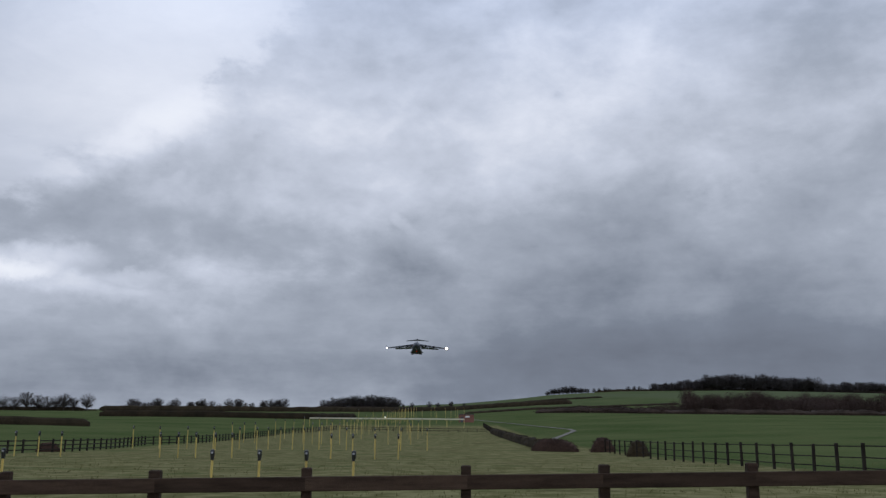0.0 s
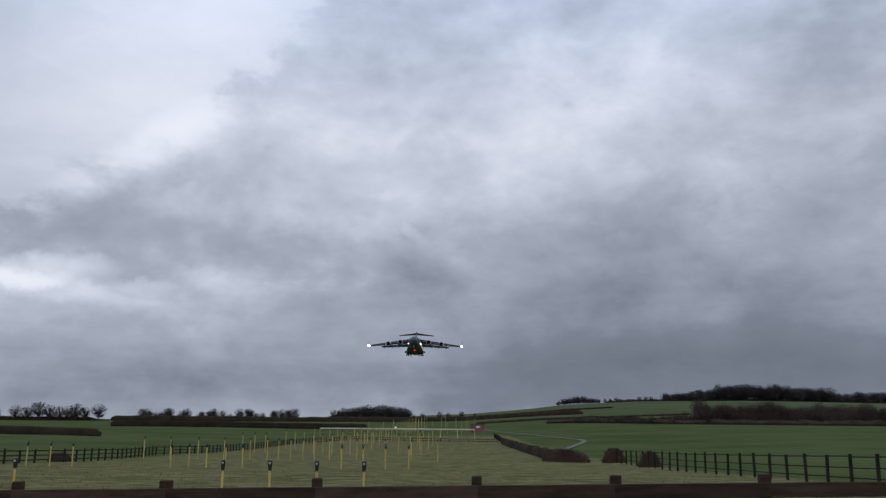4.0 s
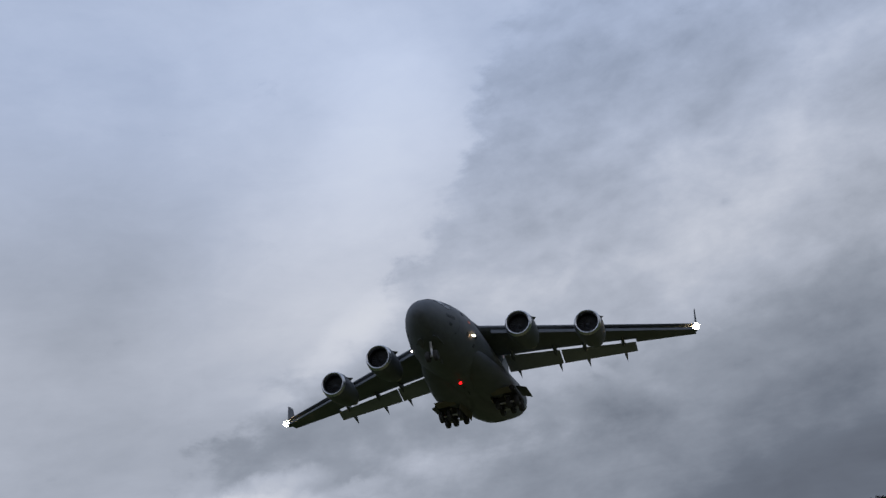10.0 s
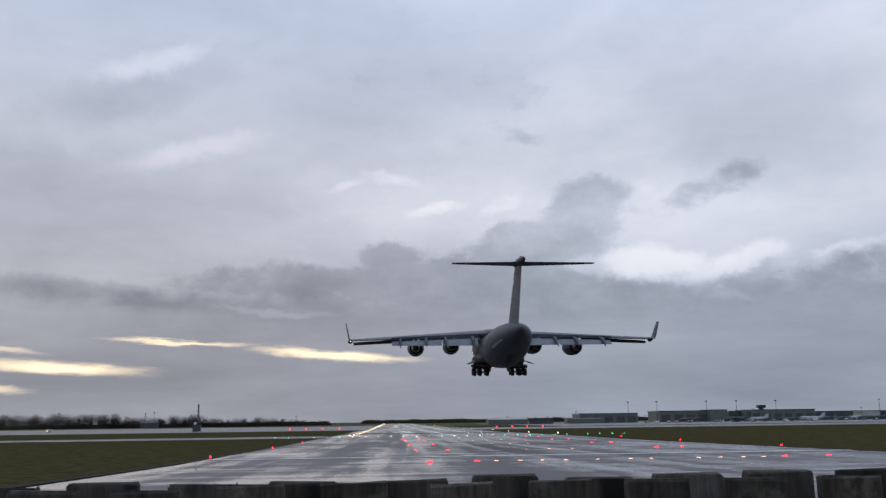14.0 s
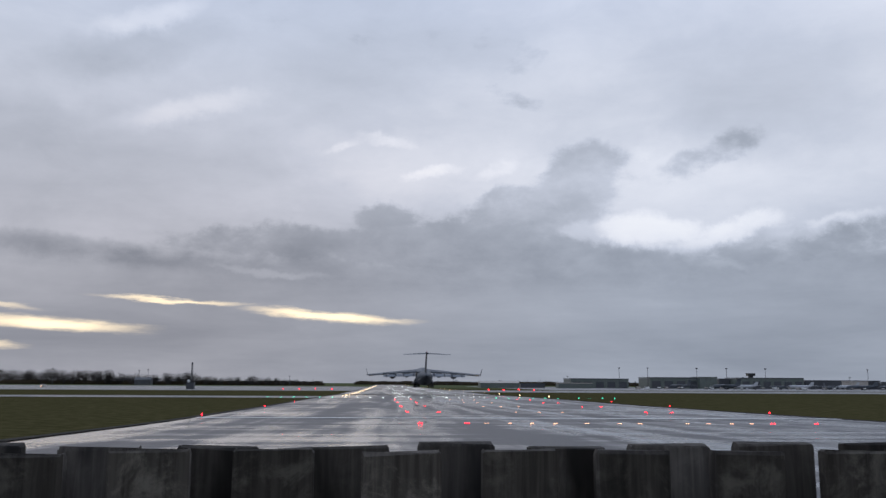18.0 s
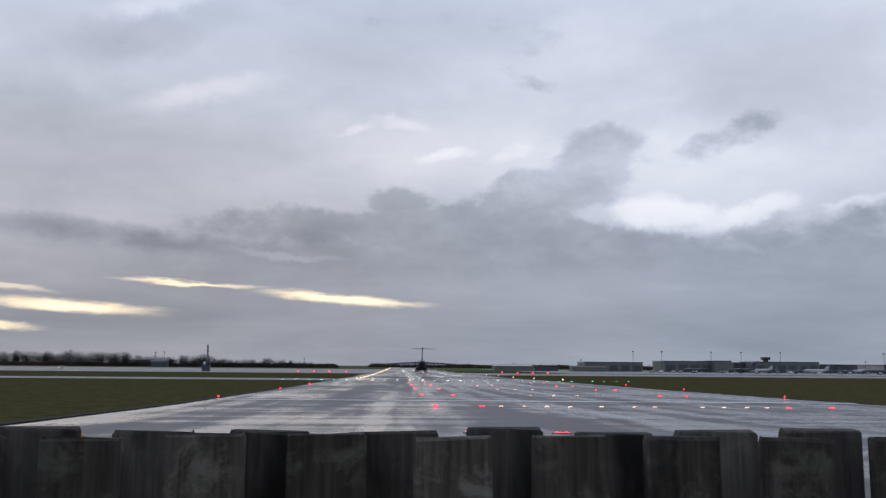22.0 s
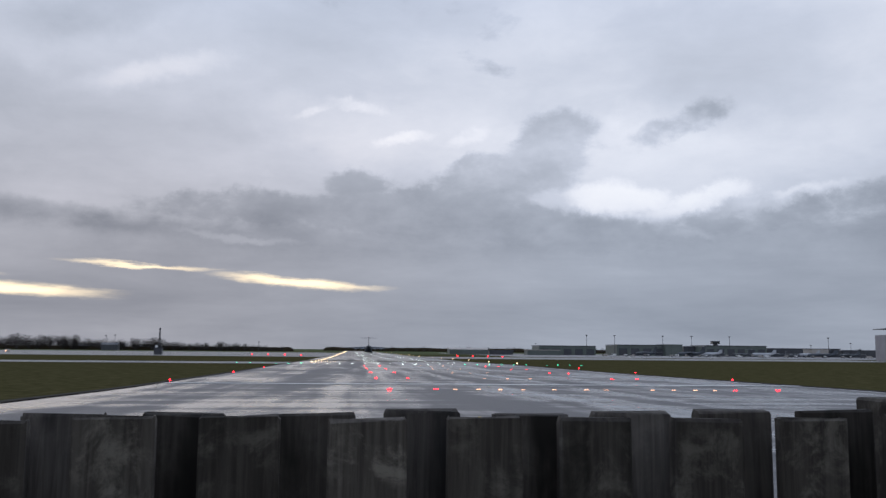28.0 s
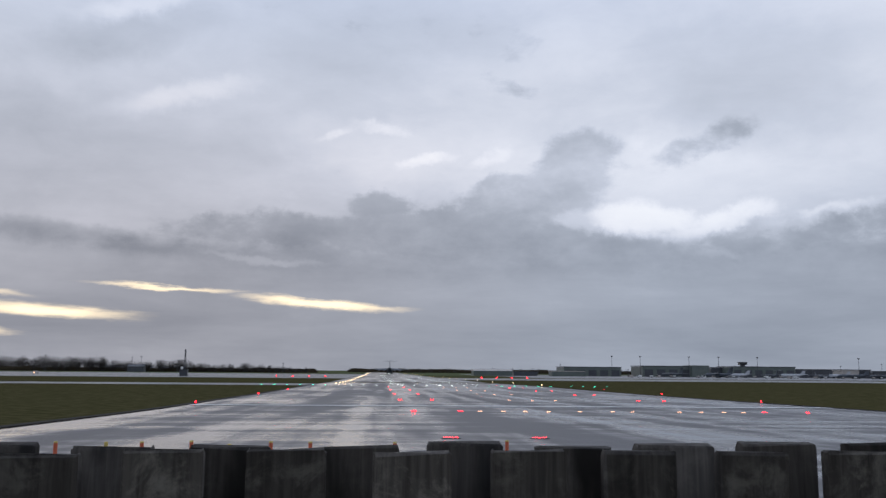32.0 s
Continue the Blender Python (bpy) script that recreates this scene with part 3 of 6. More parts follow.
# ---- mesh helpers ----
def mesh(name, verts, faces, mat, smooth=False):
    me = bpy.data.meshes.new(name)
    me.from_pydata([tuple(v) for v in verts], [], faces)
    me.materials.append(mat)
    if smooth:
        me.polygons.foreach_set("use_smooth", [True] * len(me.polygons))
        me.set_sharp_from_angle(angle=radians(40))
    me.update()
    return me


def part(name, me, parent=None, label="", at=(0, 0, 0), turn=(0, 0, 0)):
    ob = new(name, me)
    ob.parent = parent
    ob.location = at
    ob.rotation_euler = [radians(a) for a in turn]
    if label:
        tagged(ob, label)
    return ob


def thing(name, label, category, at=(0, 0, 0), turn=0.0, group="", kind="", me=None):
    ob = new(name, me)
    ob.location = at
    ob.rotation_euler = (0, 0, radians(turn))
    return tagged(ob, label, category, group, kind)


def box_data(cx, cy, cz, sx, sy, sz, b=0.0):
    """A block, its upright edges and rim bevelled by b."""
    x0, x1, y0, y1, z0, z1 = cx - sx / 2, cx + sx / 2, cy - sy / 2, cy + sy / 2, cz - sz / 2, cz + sz / 2
    if b <= 0:
        v = [(x, y, z) for z in (z0, z1) for x, y in ((x0, y0), (x1, y0), (x1, y1), (x0, y1))]
        return v, [(3, 2, 1, 0), (4, 5, 6, 7), (0, 1, 5, 4), (1, 2, 6, 5), (2, 3, 7, 6), (3, 0, 4, 7)]
    v = []
    for z, i in ((z0, b), (z0 + b, 0), (z1 - b, 0), (z1, b)):
        a = [(x0 + i, y0 + i + (b - i)), (x0 + i + (b - i), y0 + i), (x1 - i - (b - i), y0 + i), (x1 - i, y0 + i + (b - i)),
             (x1 - i, y1 - i - (b - i)), (x1 - i - (b - i), y1 - i), (x0 + i + (b - i), y1 - i), (x0 + i, y1 - i - (b - i))]
        v += [(x, y, z) for x, y in a]
    f = [tuple(range(7, -1, -1)), tuple(range(24, 32))]
    for r in range(3):
        f += [(r * 8 + j, r * 8 + (j + 1) % 8, r * 8 + 8 + (j + 1) % 8, r * 8 + 8 + j) for j in range(8)]
    return v, f


def join(*datas):
    v, f = [], []
    for dv, df in datas:
        o = len(v)
        v += list(dv)
        f += [tuple(i + o for i in face) for face in df]
    return v, f


def moved(data, m):
    return [tuple(m @ Vector(v)) for v in data[0]], data[1]


def mirrored(data):
    return [(-x, y, z) for x, y, z in data[0]], [tuple(reversed(f)) for f in data[1]]


def loft(rings, cap=True, closed=True):
    n = len(rings[0])
    v = [p for r in rings for p in r]
    f = []
    for i in range(len(rings) - 1):
        for j in range(n if closed else n - 1):
            k = (j + 1) % n
            f.append((i * n + j, i * n + k, i * n + n + k, i * n + n + j))
    if cap:
        f += [tuple(range(n - 1, -1, -1)), tuple(range((len(rings) - 1) * n, len(rings) * n))]
    return v, f


def lathe(profile, n=24, axis="y", cap=False):
    """Profile of (along, radius) turned round the axis."""
    rings = []
    for a, r in profile:
        ring = []
        for j in range(n):
            t = 2 * math.pi * j / n
            c, s = r * math.cos(t), r * math.sin(t)
            ring.append((c, a, s) if axis == "y" else (a, c, s) if axis == "x" else (c, -s, a))
        rings.append(ring)
    return loft(rings, cap)


def tube(points, radii, n=8, cap=True):
    """A tapering round bar through the points."""
    rings = []
    for i, p in enumerate(points):
        p = Vector(p)
        d = (Vector(points[min(i + 1, len(points) - 1)]) - Vector(points[max(i - 1, 0)])).normalized()
        a = d.orthogonal().normalized()
        if i and abs(a.dot(side)) < 0.999:
            a = (side - d * side.dot(d)).normalized()
        side = a
        b = d.cross(a)
        r = radii[i] if isinstance(radii, (list, tuple)) else radii
        rings.append([tuple(p + a * (r * math.cos(2 * math.pi * j / n)) + b * (r * math.sin(2 * math.pi * j / n))) for j in range(n)])
    return loft(rings, cap)


def ball(r, n=8, m=6, at=(0, 0, 0), squash=1.0):
    return moved(lathe([(-r * math.cos(math.pi * i / m) * squash, max(1e-4, r * math.sin(math.pi * i / m))) for i in range(m + 1)], n, "z"), Matrix.Translation(at))

# ---- lie of the land ----
ALONG = [(-4500, -6.0), (-1000, -5.4), (-500, -4.9), (-300, -4.35), (-212, -3.78), (-182, -3.66), (-152, -3.56), (-122, -3.40), (-92, -3.18),
         (-62, -2.95), (-32, -2.50), (-8, -2.15), (-3, -2.02), (0, -1.95), (12, -1.95), (30, -2.10), (60, -2.95), (90, -3.58), (140, -4.1),
         (200, -3.75), (260, -2.95), (400, -1.8), (600, -0.3), (800, 2.5), (4500, 6.0)]
# crest of the far hills: place across at 1200 m, height over the eye
CREST = [(-2500, 3), (-600, 3.5), (-370, 5.5), (-215, 8), (-100, 10.5), (30, 16), (110, 23), (160, 29), (250, 34), (390, 36.5), (600, 35), (900, 26), (2500, 12)]


def interp(table, q):
    return float(np.interp(q, [a for a, _ in table], [b for _, b in table]))


def land(x, y):
    """Height of the ground."""
    z = interp(ALONG, y)
    if y > 0:
        right = min(1, max(0, (x - 14) / 60)) * min(1, max(0, (y - 30) / 60))
        field = interp([(0, -2.1), (40, -2.4), (110, -2.2), (220, -1.0), (450, 1.6), (700, 4)], y)
        z = z * (1 - right) + field * right
        left = min(1, max(0, (-x - 36) / 60)) * min(1, max(0, (y - 30) / 60))
        z = z * (1 - left) + interp([(0, -2.2), (80, -3.0), (200, -2.4), (420, -0.6), (650, 1.6), (800, 3)], y) * left
        rise = min(1, max(0, (y - 560) / 640))
        rise = rise * rise * (3 - 2 * rise)
        z = z * (1 - rise) + interp(CREST, x * 1200 / max(y, 600)) * rise
        if y > 1300:
            z -= (y - 1300) * 0.02
    return z + EYE


def ground_strip(name, x0, x1, y0, y1, lift, mat, step=12.0, cols=2, skirt=0.25):
    """A paved strip on the land, with its own thickness."""
    ys = [y0]
    while ys[-1] < y1 - 1e-6:
        ys.append(min(y1, ys[-1] + max(step * 0.25, min(step, abs(ys[-1]) * 0.12))))
    xs = [x0 + (x1 - x0) * i / cols for i in range(cols + 1)]
    top = [(x, y, land(x, y) + lift) for y in ys for x in xs]
    n = len(xs)
    f = [(j * n + i, j * n + i + 1, j * n + n + i + 1, j * n + n + i) for j in range(len(ys) - 1) for i in range(n - 1)]
    rim = [i for i in range(n)] + [j * n + n - 1 for j in range(1, len(ys))] + [(len(ys) - 1) * n + i for i in range(n - 2, -1, -1)] + [j * n for j in range(len(ys) - 2, 0, -1)]
    o = len(top)
    low = [(top[i][0], top[i][1], top[i][2] - skirt) for i in rim]
    f += [(rim[j], o + j, o + (j + 1) % len(rim), rim[(j + 1) % len(rim)]) for j in range(len(rim))]
    return tagged(new(name, mesh(name, top + low, f, mat)), kind="structure")


def build_ground():
    near = [0, 2, 4, 6, 9, 12, 16, 20, 25, 30, 36, 44, 54, 66, 80, 100, 125, 150, 180, 215, 260, 320, 400, 500, 620, 760, 930, 1130, 1400, 1800, 2600, 4400]
    ys = [-v for v in reversed(near[1:])] + near
    nx = [0, 4, 8, 12, 15, 18, 22, 27, 33, 40, 50, 65, 85, 110, 145, 190, 240, 300, 380, 480, 600, 800, 1100, 1600, 2600, 4400]
    xs = [-v for v in reversed(nx[1:])] + nx
    n = len(xs)
    v = []
    for y in ys:
        for x in xs:
            bump = noise.noise((x * 0.05, y * 0.05, 3.0)) * 0.12 if 5 < abs(y) < 200 and y > 0 else 0
            v.append((x, y, land(x, y) + bump))
    f = [(j * n + i, j * n + i + 1, j * n + n + i + 1, j * n + n + i) for j in range(len(ys) - 1) for i in range(n - 1)]
    tagged(new("ground", mesh("ground", v, f, GRASS, True)), "dark winter grass, rough on the approach strip and sown beside it", kind="structure")


build_ground()
runway = tagged(ground_strip("runway", -40.0, 15.6, -3300, -5.0, 0.035, WET, 14.0, 6), "wide wet grooved asphalt runway mirroring the sky")
tagged(ground_strip("taxiway", 16.4, 900, -246, -207, 0.03, CONCRETE, 10.0, 8), "wet pale concrete taxiway between grass strips")
tagged(ground_strip("taxiway", 16.4, 1500, -1050, -480, 0.03, CONCRETE, 40.0, 8), "broad wet concrete apron")
tagged(ground_strip("taxiway", -330, -40.8, -560, -430, 0.03, CONCRETE, 20.0, 6), "wet concrete taxiway")
tagged(ground_strip("apron", -1500, -120, -1250, -600, 0.03, CONCRETE, 40.0, 8), "pale wet concrete apron with parked aircraft")
tagged(ground_strip("runway_line", -39.5, 15.2, -73.6, -72.4, 0.085, WHITE, 3.0, 4, 0.02), "worn white line across the runway")
tagged(ground_strip("pavement_edge", -40.75, -40.05, -1200, -8, 0.075, SOIL, 6.0, 1), "dark crumbling edge of the pavement")
tagged(ground_strip("pavement_edge", 15.65, 16.35, -1200, -8, 0.075, SOIL, 6.0, 1), "dark crumbling edge of the pavement")
tagged(ground_strip("verge_track", -13.5, 60, 3.0, 7.2, 0.03, CONCRETE, 3.0, 4), "pale worn track behind the fence")

# ---- the aircraft ----
# Stations are metres behind the nose and above the wheels; the pivot lies at station 20, 4 m up.
S0, Z0 = 20.0, 4.0


def st(x, s, z):
    return (x, s - S0, z - Z0)


def ring(s, zc, hw, hh, n=36, power=2.0, flat=0.0):
    out = []
    for j in range(n):
        t = 2 * math.pi * j / n
        c, q = math.cos(t), math.sin(t)
        px = hw * math.copysign(abs(c) ** (2 / power), c)
        pz = hh * math.copysign(abs(q) ** (2 / power), q)
        if pz < 0:
            pz *= 1 - flat
        out.append(st(px, s, zc + pz))
    return out


FUSELAGE = [(2.73, 3.94, 0.05, 0.05), (2.80, 3.945, 0.32, 0.32), (2.96, 3.95, 0.58, 0.58), (3.35, 3.97, 0.98, 0.98), (4.18, 4.01, 1.48, 1.48),
            (5.33, 4.05, 1.96, 1.96), (6.89, 4.11, 2.43, 2.43), (8.96, 4.18, 2.89, 2.89), (11.04, 4.24, 3.22, 3.22), (13.1, 4.27, 3.40, 3.40),
            (20.0, 4.27, 3.42, 3.42), (27.0, 4.27, 3.42, 3.42), (30.5, 4.36, 3.42, 3.38), (33.0, 4.62, 3.42, 3.26),
            (36.0, 5.12, 3.40, 3.02), (39.0, 5.70, 3.28, 2.68), (42.0, 6.22, 2.98, 2.28), (45.0, 6.68, 2.46, 1.80), (47.8, 7.05, 1.74, 1.26),
            (49.8, 7.34, 1.02, 0.78), (50.7, 7.50, 0.50, 0.44), (51.0, 7.58, 0.16, 0.18)]


def belly(station):
    """How much the underside is flattened between the wheel pods."""
    return 0.09 * min(1.0, max(0.0, (station - 9.0) / 5.0)) * min(1.0, max(0.0, (36.0 - station) / 6.0))


def airfoil(x, le, te, z, thick, n=10, camber=0.012, twist=0.0, cut=1.0, start=0.0):
    """A closed aerofoil section at span x: upper side from the tail to the nose, then back below."""
    c = te - le
    pts = []
    def half(q):
        return thick * c * 5 * (0.2969 * math.sqrt(max(q, 0)) - 0.126 * q - 0.3516 * q * q + 0.2843 * q ** 3 - 0.1015 * q ** 4)
    for i in range(n + 1):
        q = start + (cut - start) * 0.5 * (1 + math.cos(math.pi * i / n))
        pts.append((q, half(q) + camber * c * math.sin(math.pi * q)))
    for i in range(1, n):
        q = start + (cut - start) * 0.5 * (1 - math.cos(math.pi * i / n))
        pts.append((q, -half(q) * 0.85 + camber * c * math.sin(math.pi * q)))
    pts.append((cut, -half(cut) * 0.85 + camber * c * math.sin(math.pi * cut) - 0.004))
    out = []
    for q, h in pts:
        a, b = q * c, h
        t = radians(twist)
        out.append(st(x, le + a * math.cos(t) + b * math.sin(t), z + b * math.cos(t) - a * math.sin(t)))
    return out


def wing_le(x):
    return 28.7 - (25.2 - x) * 0.5206


def wing_te(x):
    return 27.6 + (x - 3) * (32.1 - 27.6) / 22.2


def wing_z(x):
    return 6.90 - (x - 3) * 0.043


def wing_t(x):
    return 0.135 - 0.035 * x / 25.2


def wing_panel(x0, x1, cut):
    rings = []
    for i in range(5):
        x = x0 + (x1 - x0) * i / 4
        rings.append(airfoil(x, wing_le(x), wing_te(x), wing_z(x), wing_t(x), 10, cut=cut, twist=2.5 - 2.5 * x / 25.2))
    return loft(rings)


def flap(x0, x1, share, drop, back, down):
    rings = []
    for x in (x0, (x0 + x1) / 2, x1):
        c = wing_te(x) - wing_le(x)
        s0 = wing_te(x) - share * c + back
        z = wing_z(x) - down - 0.03 * c
        rings.append(airfoil(x, s0, s0 + share * c * 0.98, z, 0.15, 7, twist=drop))
    return loft(rings)


def slat(x0, x1):
    rings = []
    for x in (x0, (x0 + x1) / 2, x1):
        c = wing_te(x) - wing_le(x)
        rings.append(airfoil(x, wing_le(x) - 0.30, wing_le(x) - 0.30 + 0.10 * c + 0.45, wing_z(x) - 0.82, 0.12, 6, 0.06, twist=-38.0))
    return loft(rings)


def fairing(x, n=8):
    """Flap hinge fairing: a pointed pod that hangs behind and below the wing."""
    c = wing_te(x) - wing_le(x)
    s0, z0 = wing_te(x) - 0.42 * c, wing_z(x) - 0.045 * c
    size = 0.75 + 0.045 * c
    rings = []
    for q, r, dz in ((0, 0.03, 0.0), (0.25, 0.26, -0.14), (0.55, 0.30, -0.42), (0.8, 0.20, -1.0), (1.0, 0.02, -1.75)):
        s = s0 + q * (0.42 * c + 1.9)
        rings.append([st(x + r * size * 0.85 * math.cos(2 * math.pi * j / n), s, z0 + dz * size * 0.75 + r * size * 1.5 * math.sin(2 * math.pi * j / n)) for j in range(n)])
    return loft(rings)


def strake(m):
    v = [(0, 0, 0), (0, 1.5, 0), (0.0, 1.35, 0.42), (0, 0.55, 0.12)]
    v = [(dx, y, z) for dx in (-0.02, 0.02) for _, y, z in v]
    return moved((v, [(3, 2, 1, 0), (4, 5, 6, 7), (0, 1, 5, 4), (1, 2, 6, 5), (2, 3, 7, 6), (3, 0, 4, 7)]), m)


def wheel_data(r, w, n=24):
    prof = [(-w * 0.5, r * 0.55), (-w * 0.5, r * 0.82), (-w * 0.36, r * 0.97), (-w * 0.15, r), (w * 0.15, r), (w * 0.36, r * 0.97), (w * 0.5, r * 0.82), (w * 0.5, r * 0.55)]
    return lathe(prof + [prof[0]], n, "x")


def hub_data(r, w, n=16):
    return lathe([(-w * 0.42, 0.02), (-w * 0.42, r * 0.2), (-w * 0.3, r * 0.5), (-w * 0.44, r * 0.58), (w * 0.44, r * 0.58), (w * 0.3, r * 0.5), (w * 0.42, r * 0.2), (w * 0.42, 0.02)], n, "x")


FAN_BLADE = mesh("fan_blade", [(x + d, y + d, z) for d in (0.0, 0.012) for x, y, z in ((0.0, 1.08, 0.3), (0.10, 1.22, 0.3), (0.17, 1.26, 1.06), (-0.05, 1.12, 1.06))],
                 [(3, 2, 1, 0), (4, 5, 6, 7), (0, 1, 5, 4), (1, 2, 6, 5), (2, 3, 7, 6), (3, 0, 4, 7)], PAINT_DARK)


def build_aircraft():
    plane = thing("transport_aircraft", "large grey four-engined military transport aircraft, wheels and flaps down", "aircraft")
    rings = [ring(*r, n=48, power=2.0 if r[0] < 30 else 2.15, flat=belly(r[0])) for r in FUSELAGE]
    body = part("fuselage", mesh("fuselage", *loft(rings), PAINT, True), plane, "matt grey fuselage with upswept tail")
    # cockpit windows follow the nose

    def skin(s, a, out=0.02):
        """A point of the fuselage skin at station s and angle a from the top."""
        zc = float(np.interp(s, [r[0] for r in FUSELAGE], [r[1] for r in FUSELAGE]))
        hw = float(np.interp(s, [r[0] for r in FUSELAGE], [r[2] for r in FUSELAGE])) + out
        hh = float(np.interp(s, [r[0] for r in FUSELAGE], [r[3] for r in FUSELAGE])) + out
        return st(hw * math.sin(a), s, zc + hh * math.cos(a) * (1 - belly(s) if math.cos(a) < 0 else 1))

    def patch(name, s0, s1, a0, a1, mat, out=0.025, label="", n=4, parent=body):
        v, f = [], []
        for k, o in ((0, out), (1, -0.03)):
            for i in range(n + 1):
                for j in range(n + 1):
                    v.append(skin(s0 + (s1 - s0) * i / n, a0 + (a1 - a0) * j / n, o))
        w = n + 1
        for i in range(n):
            for j in range(n):
                f.append((i * w + j, i * w + j + 1, i * w + w + j + 1, i * w + w + j))
        edge = [j for j in range(w)] + [i * w + n for i in range(1, w)] + [n * w + j for j in range(n - 1, -1, -1)] + [i * w for i in range(n - 1, 0, -1)]
        f += [(edge[i], edge[i] + w * w, edge[(i + 1) % len(edge)] + w * w, edge[(i + 1) % len(edge)]) for i in range(len(edge))]
        return part(name, mesh(name, v, f, mat, True), parent, label)

    for a in (-0.78, -0.27, 0.27, 0.78):
        patch("cockpit_window", 5.2, 6.2, a - 0.22, a + 0.22, PANE)
    for a in (-1.12, 1.12):
        patch("side_window", 5.8, 6.7, a - 0.09, a + 0.09, PANE)
    for sgn in (1, -1):
        patch("crew_door", 7.8, 8.7, sgn * 1.75 - 0.2, sgn * 1.75 + 0.2, PAINT, 0.014)
        for k in range(5):
            patch("serial_mark", 5.55 + 0.30 * k, 5.74 + 0.30 * k, sgn * 1.60 - 0.07, sgn * 1.60 + 0.07, MARK, 0.012)
        patch("flag_mark", 10.2, 10.75, sgn * 1.38 - 0.04, sgn * 1.38 + 0.04, ORANGE, 0.012, "small dull red flag mark")
        for s0, a0, size in ((6.1, 1.92, 0.05), (9.0, 1.18, 0.05), (9.5, 1.86, 0.06), (11.4, 2.05, 0.05)):
            patch("vent", s0, s0 + 0.38, sgn * a0 - size, sgn * a0 + size, MARK, 0.05)
        patch("paratroop_door", 31.0, 32.0, sgn * 1.7 - 0.3, sgn * 1.7 + 0.3, PAINT, 0.014)
        patch("tail_strake", 40.2, 45.6, sgn * 2.05 - 0.07, sgn * 2.05 + 0.07, STRAKE, 0.10)
        patch("roundel", 34.3, 35.2, sgn * 1.35 - 0.13, sgn * 1.35 + 0.13, ORANGE, 0.012, "dull red and blue roundel")
        patch("fuselage_stripe", 35.8, 37.2, sgn * 1.33 - 0.03, sgn * 1.33 + 0.03, YELLOW, 0.012)
    # cargo ramp seam under the tail
    patch("cargo_ramp", 34.0, 41.0, math.pi - 0.55, math.pi + 0.55, PAINT_DARK, 0.012, n=6)
    # wing and body fairing
    hump = [(9.5, 7.05, 0.3, 0.15), (12.0, 7.12, 1.5, 0.55), (15.0, 7.12, 2.3, 0.72), (19, 7.0, 3.1, 0.86), (24, 6.95, 3.4, 0.88), (28, 6.95, 3.1, 0.80), (31, 7.05, 2.0, 0.55), (33, 7.15, 0.3, 0.2)]
    part("wing_fairing", mesh("wing_fairing", *loft([ring(*h, n=24) for h in hump]), PAINT, True), body)
    for sgn in (1, -1):
        def side(data):
            return data if sgn > 0 else mirrored(data)
        wing = part("wing", mesh("wing", *side(join(wing_panel(0.5, 18.4, 0.76), wing_panel(18.4, 25.2, 1.0))), PAINT, True), plane, "swept grey wing drooping to its tip")
        for x0, x1 in ((3.7, 9.8), (9.95, 18.3)):
            part("flap", mesh("flap", *side(flap(x0, x1, 0.27, 27, 0.18, 0.34)), FLAP_PAINT, True), wing, "lowered light grey flap")
        for x0, x1 in ((3.9, 7.1), (8.1, 13.6), (14.7, 24.7)):
            part("slat", mesh("slat", *side(slat(x0, x1)), PAINT, True), wing)
        for x in (4.6, 9.3, 12.6, 16.9):
            part("flap_fairing", mesh("flap_fairing", *side(fairing(x)), PAINT, True), wing)
        tip = []
        for q, x, s0, s1, z in ((0, 25.15, 29.5, 32.25, 5.97), (0.12, 25.32, 29.8, 32.4, 6.32), (1, 25.77, 31.25, 32.75, 8.75)):
            t = 0.05 * (s1 - s0)
            tip.append([st(x + t * k, s0 + (s1 - s0) * w, z) for w, k in ((0, 0), (0.25, 1), (0.7, 0.7), (1, 0), (0.7, -0.7), (0.25, -1))])
        part("winglet", mesh("winglet", *side(loft(tip)), PAINT), wing)
        part("wingtip_light", mesh("wingtip_light", *side(moved(lathe([(-0.36, 0.001), (-0.28, 0.24), (-0.12, 0.37), (0.0, 0.40)], 16), Matrix.Translation(st(25.2, 29.2, 5.82)))), LANDING, True), wing, "dazzling warm landing light")
        part("light_housing", mesh("light_housing", *side(moved(lathe([(-0.02, 0.405), (0.3, 0.35), (1.1, 0.17), (1.6, 0.01)], 16), Matrix.Translation(st(25.2, 29.2, 5.82)))), PAINT, True), wing)
        part("root_light", mesh("root_light", *side(moved(lathe([(-0.10, 0.001), (-0.07, 0.08), (0.0, 0.12)], 14), Matrix.Translation(st(3.22, 11.1, 3.62)))), LANDING, True), body, "glowing landing light")
        part("light_fairing", mesh("light_fairing", *side(moved(lathe([(-0.02, 0.125), (0.12, 0.16), (0.6, 0.10), (1.0, 0.02)], 12), Matrix.Translation(st(3.24, 11.1, 3.62)))), PAINT, True), body)
        for x, inlet, z in ((7.45, 13.04, 4.72), (13.99, 16.64, 4.50)):
            engine = new("engine")
            engine.parent = plane
            engine.location = st(sgn * x, inlet, z)
            engine.rotation_euler = (radians(0.8), 0, radians(-1.6 * sgn))
            tagged(engine, "grey turbofan engine under the wing")
            part("cowling", mesh("cowling", *lathe([(0.06, 1.14), (0.0, 1.2), (0.06, 1.28), (0.35, 1.40), (1.2, 1.50), (2.4, 1.49), (3.6, 1.40), (4.7, 1.22), (5.35, 1.10), (5.33, 1.06), (4.4, 1.12), (3.3, 1.14)], 40), PAINT, True), engine)
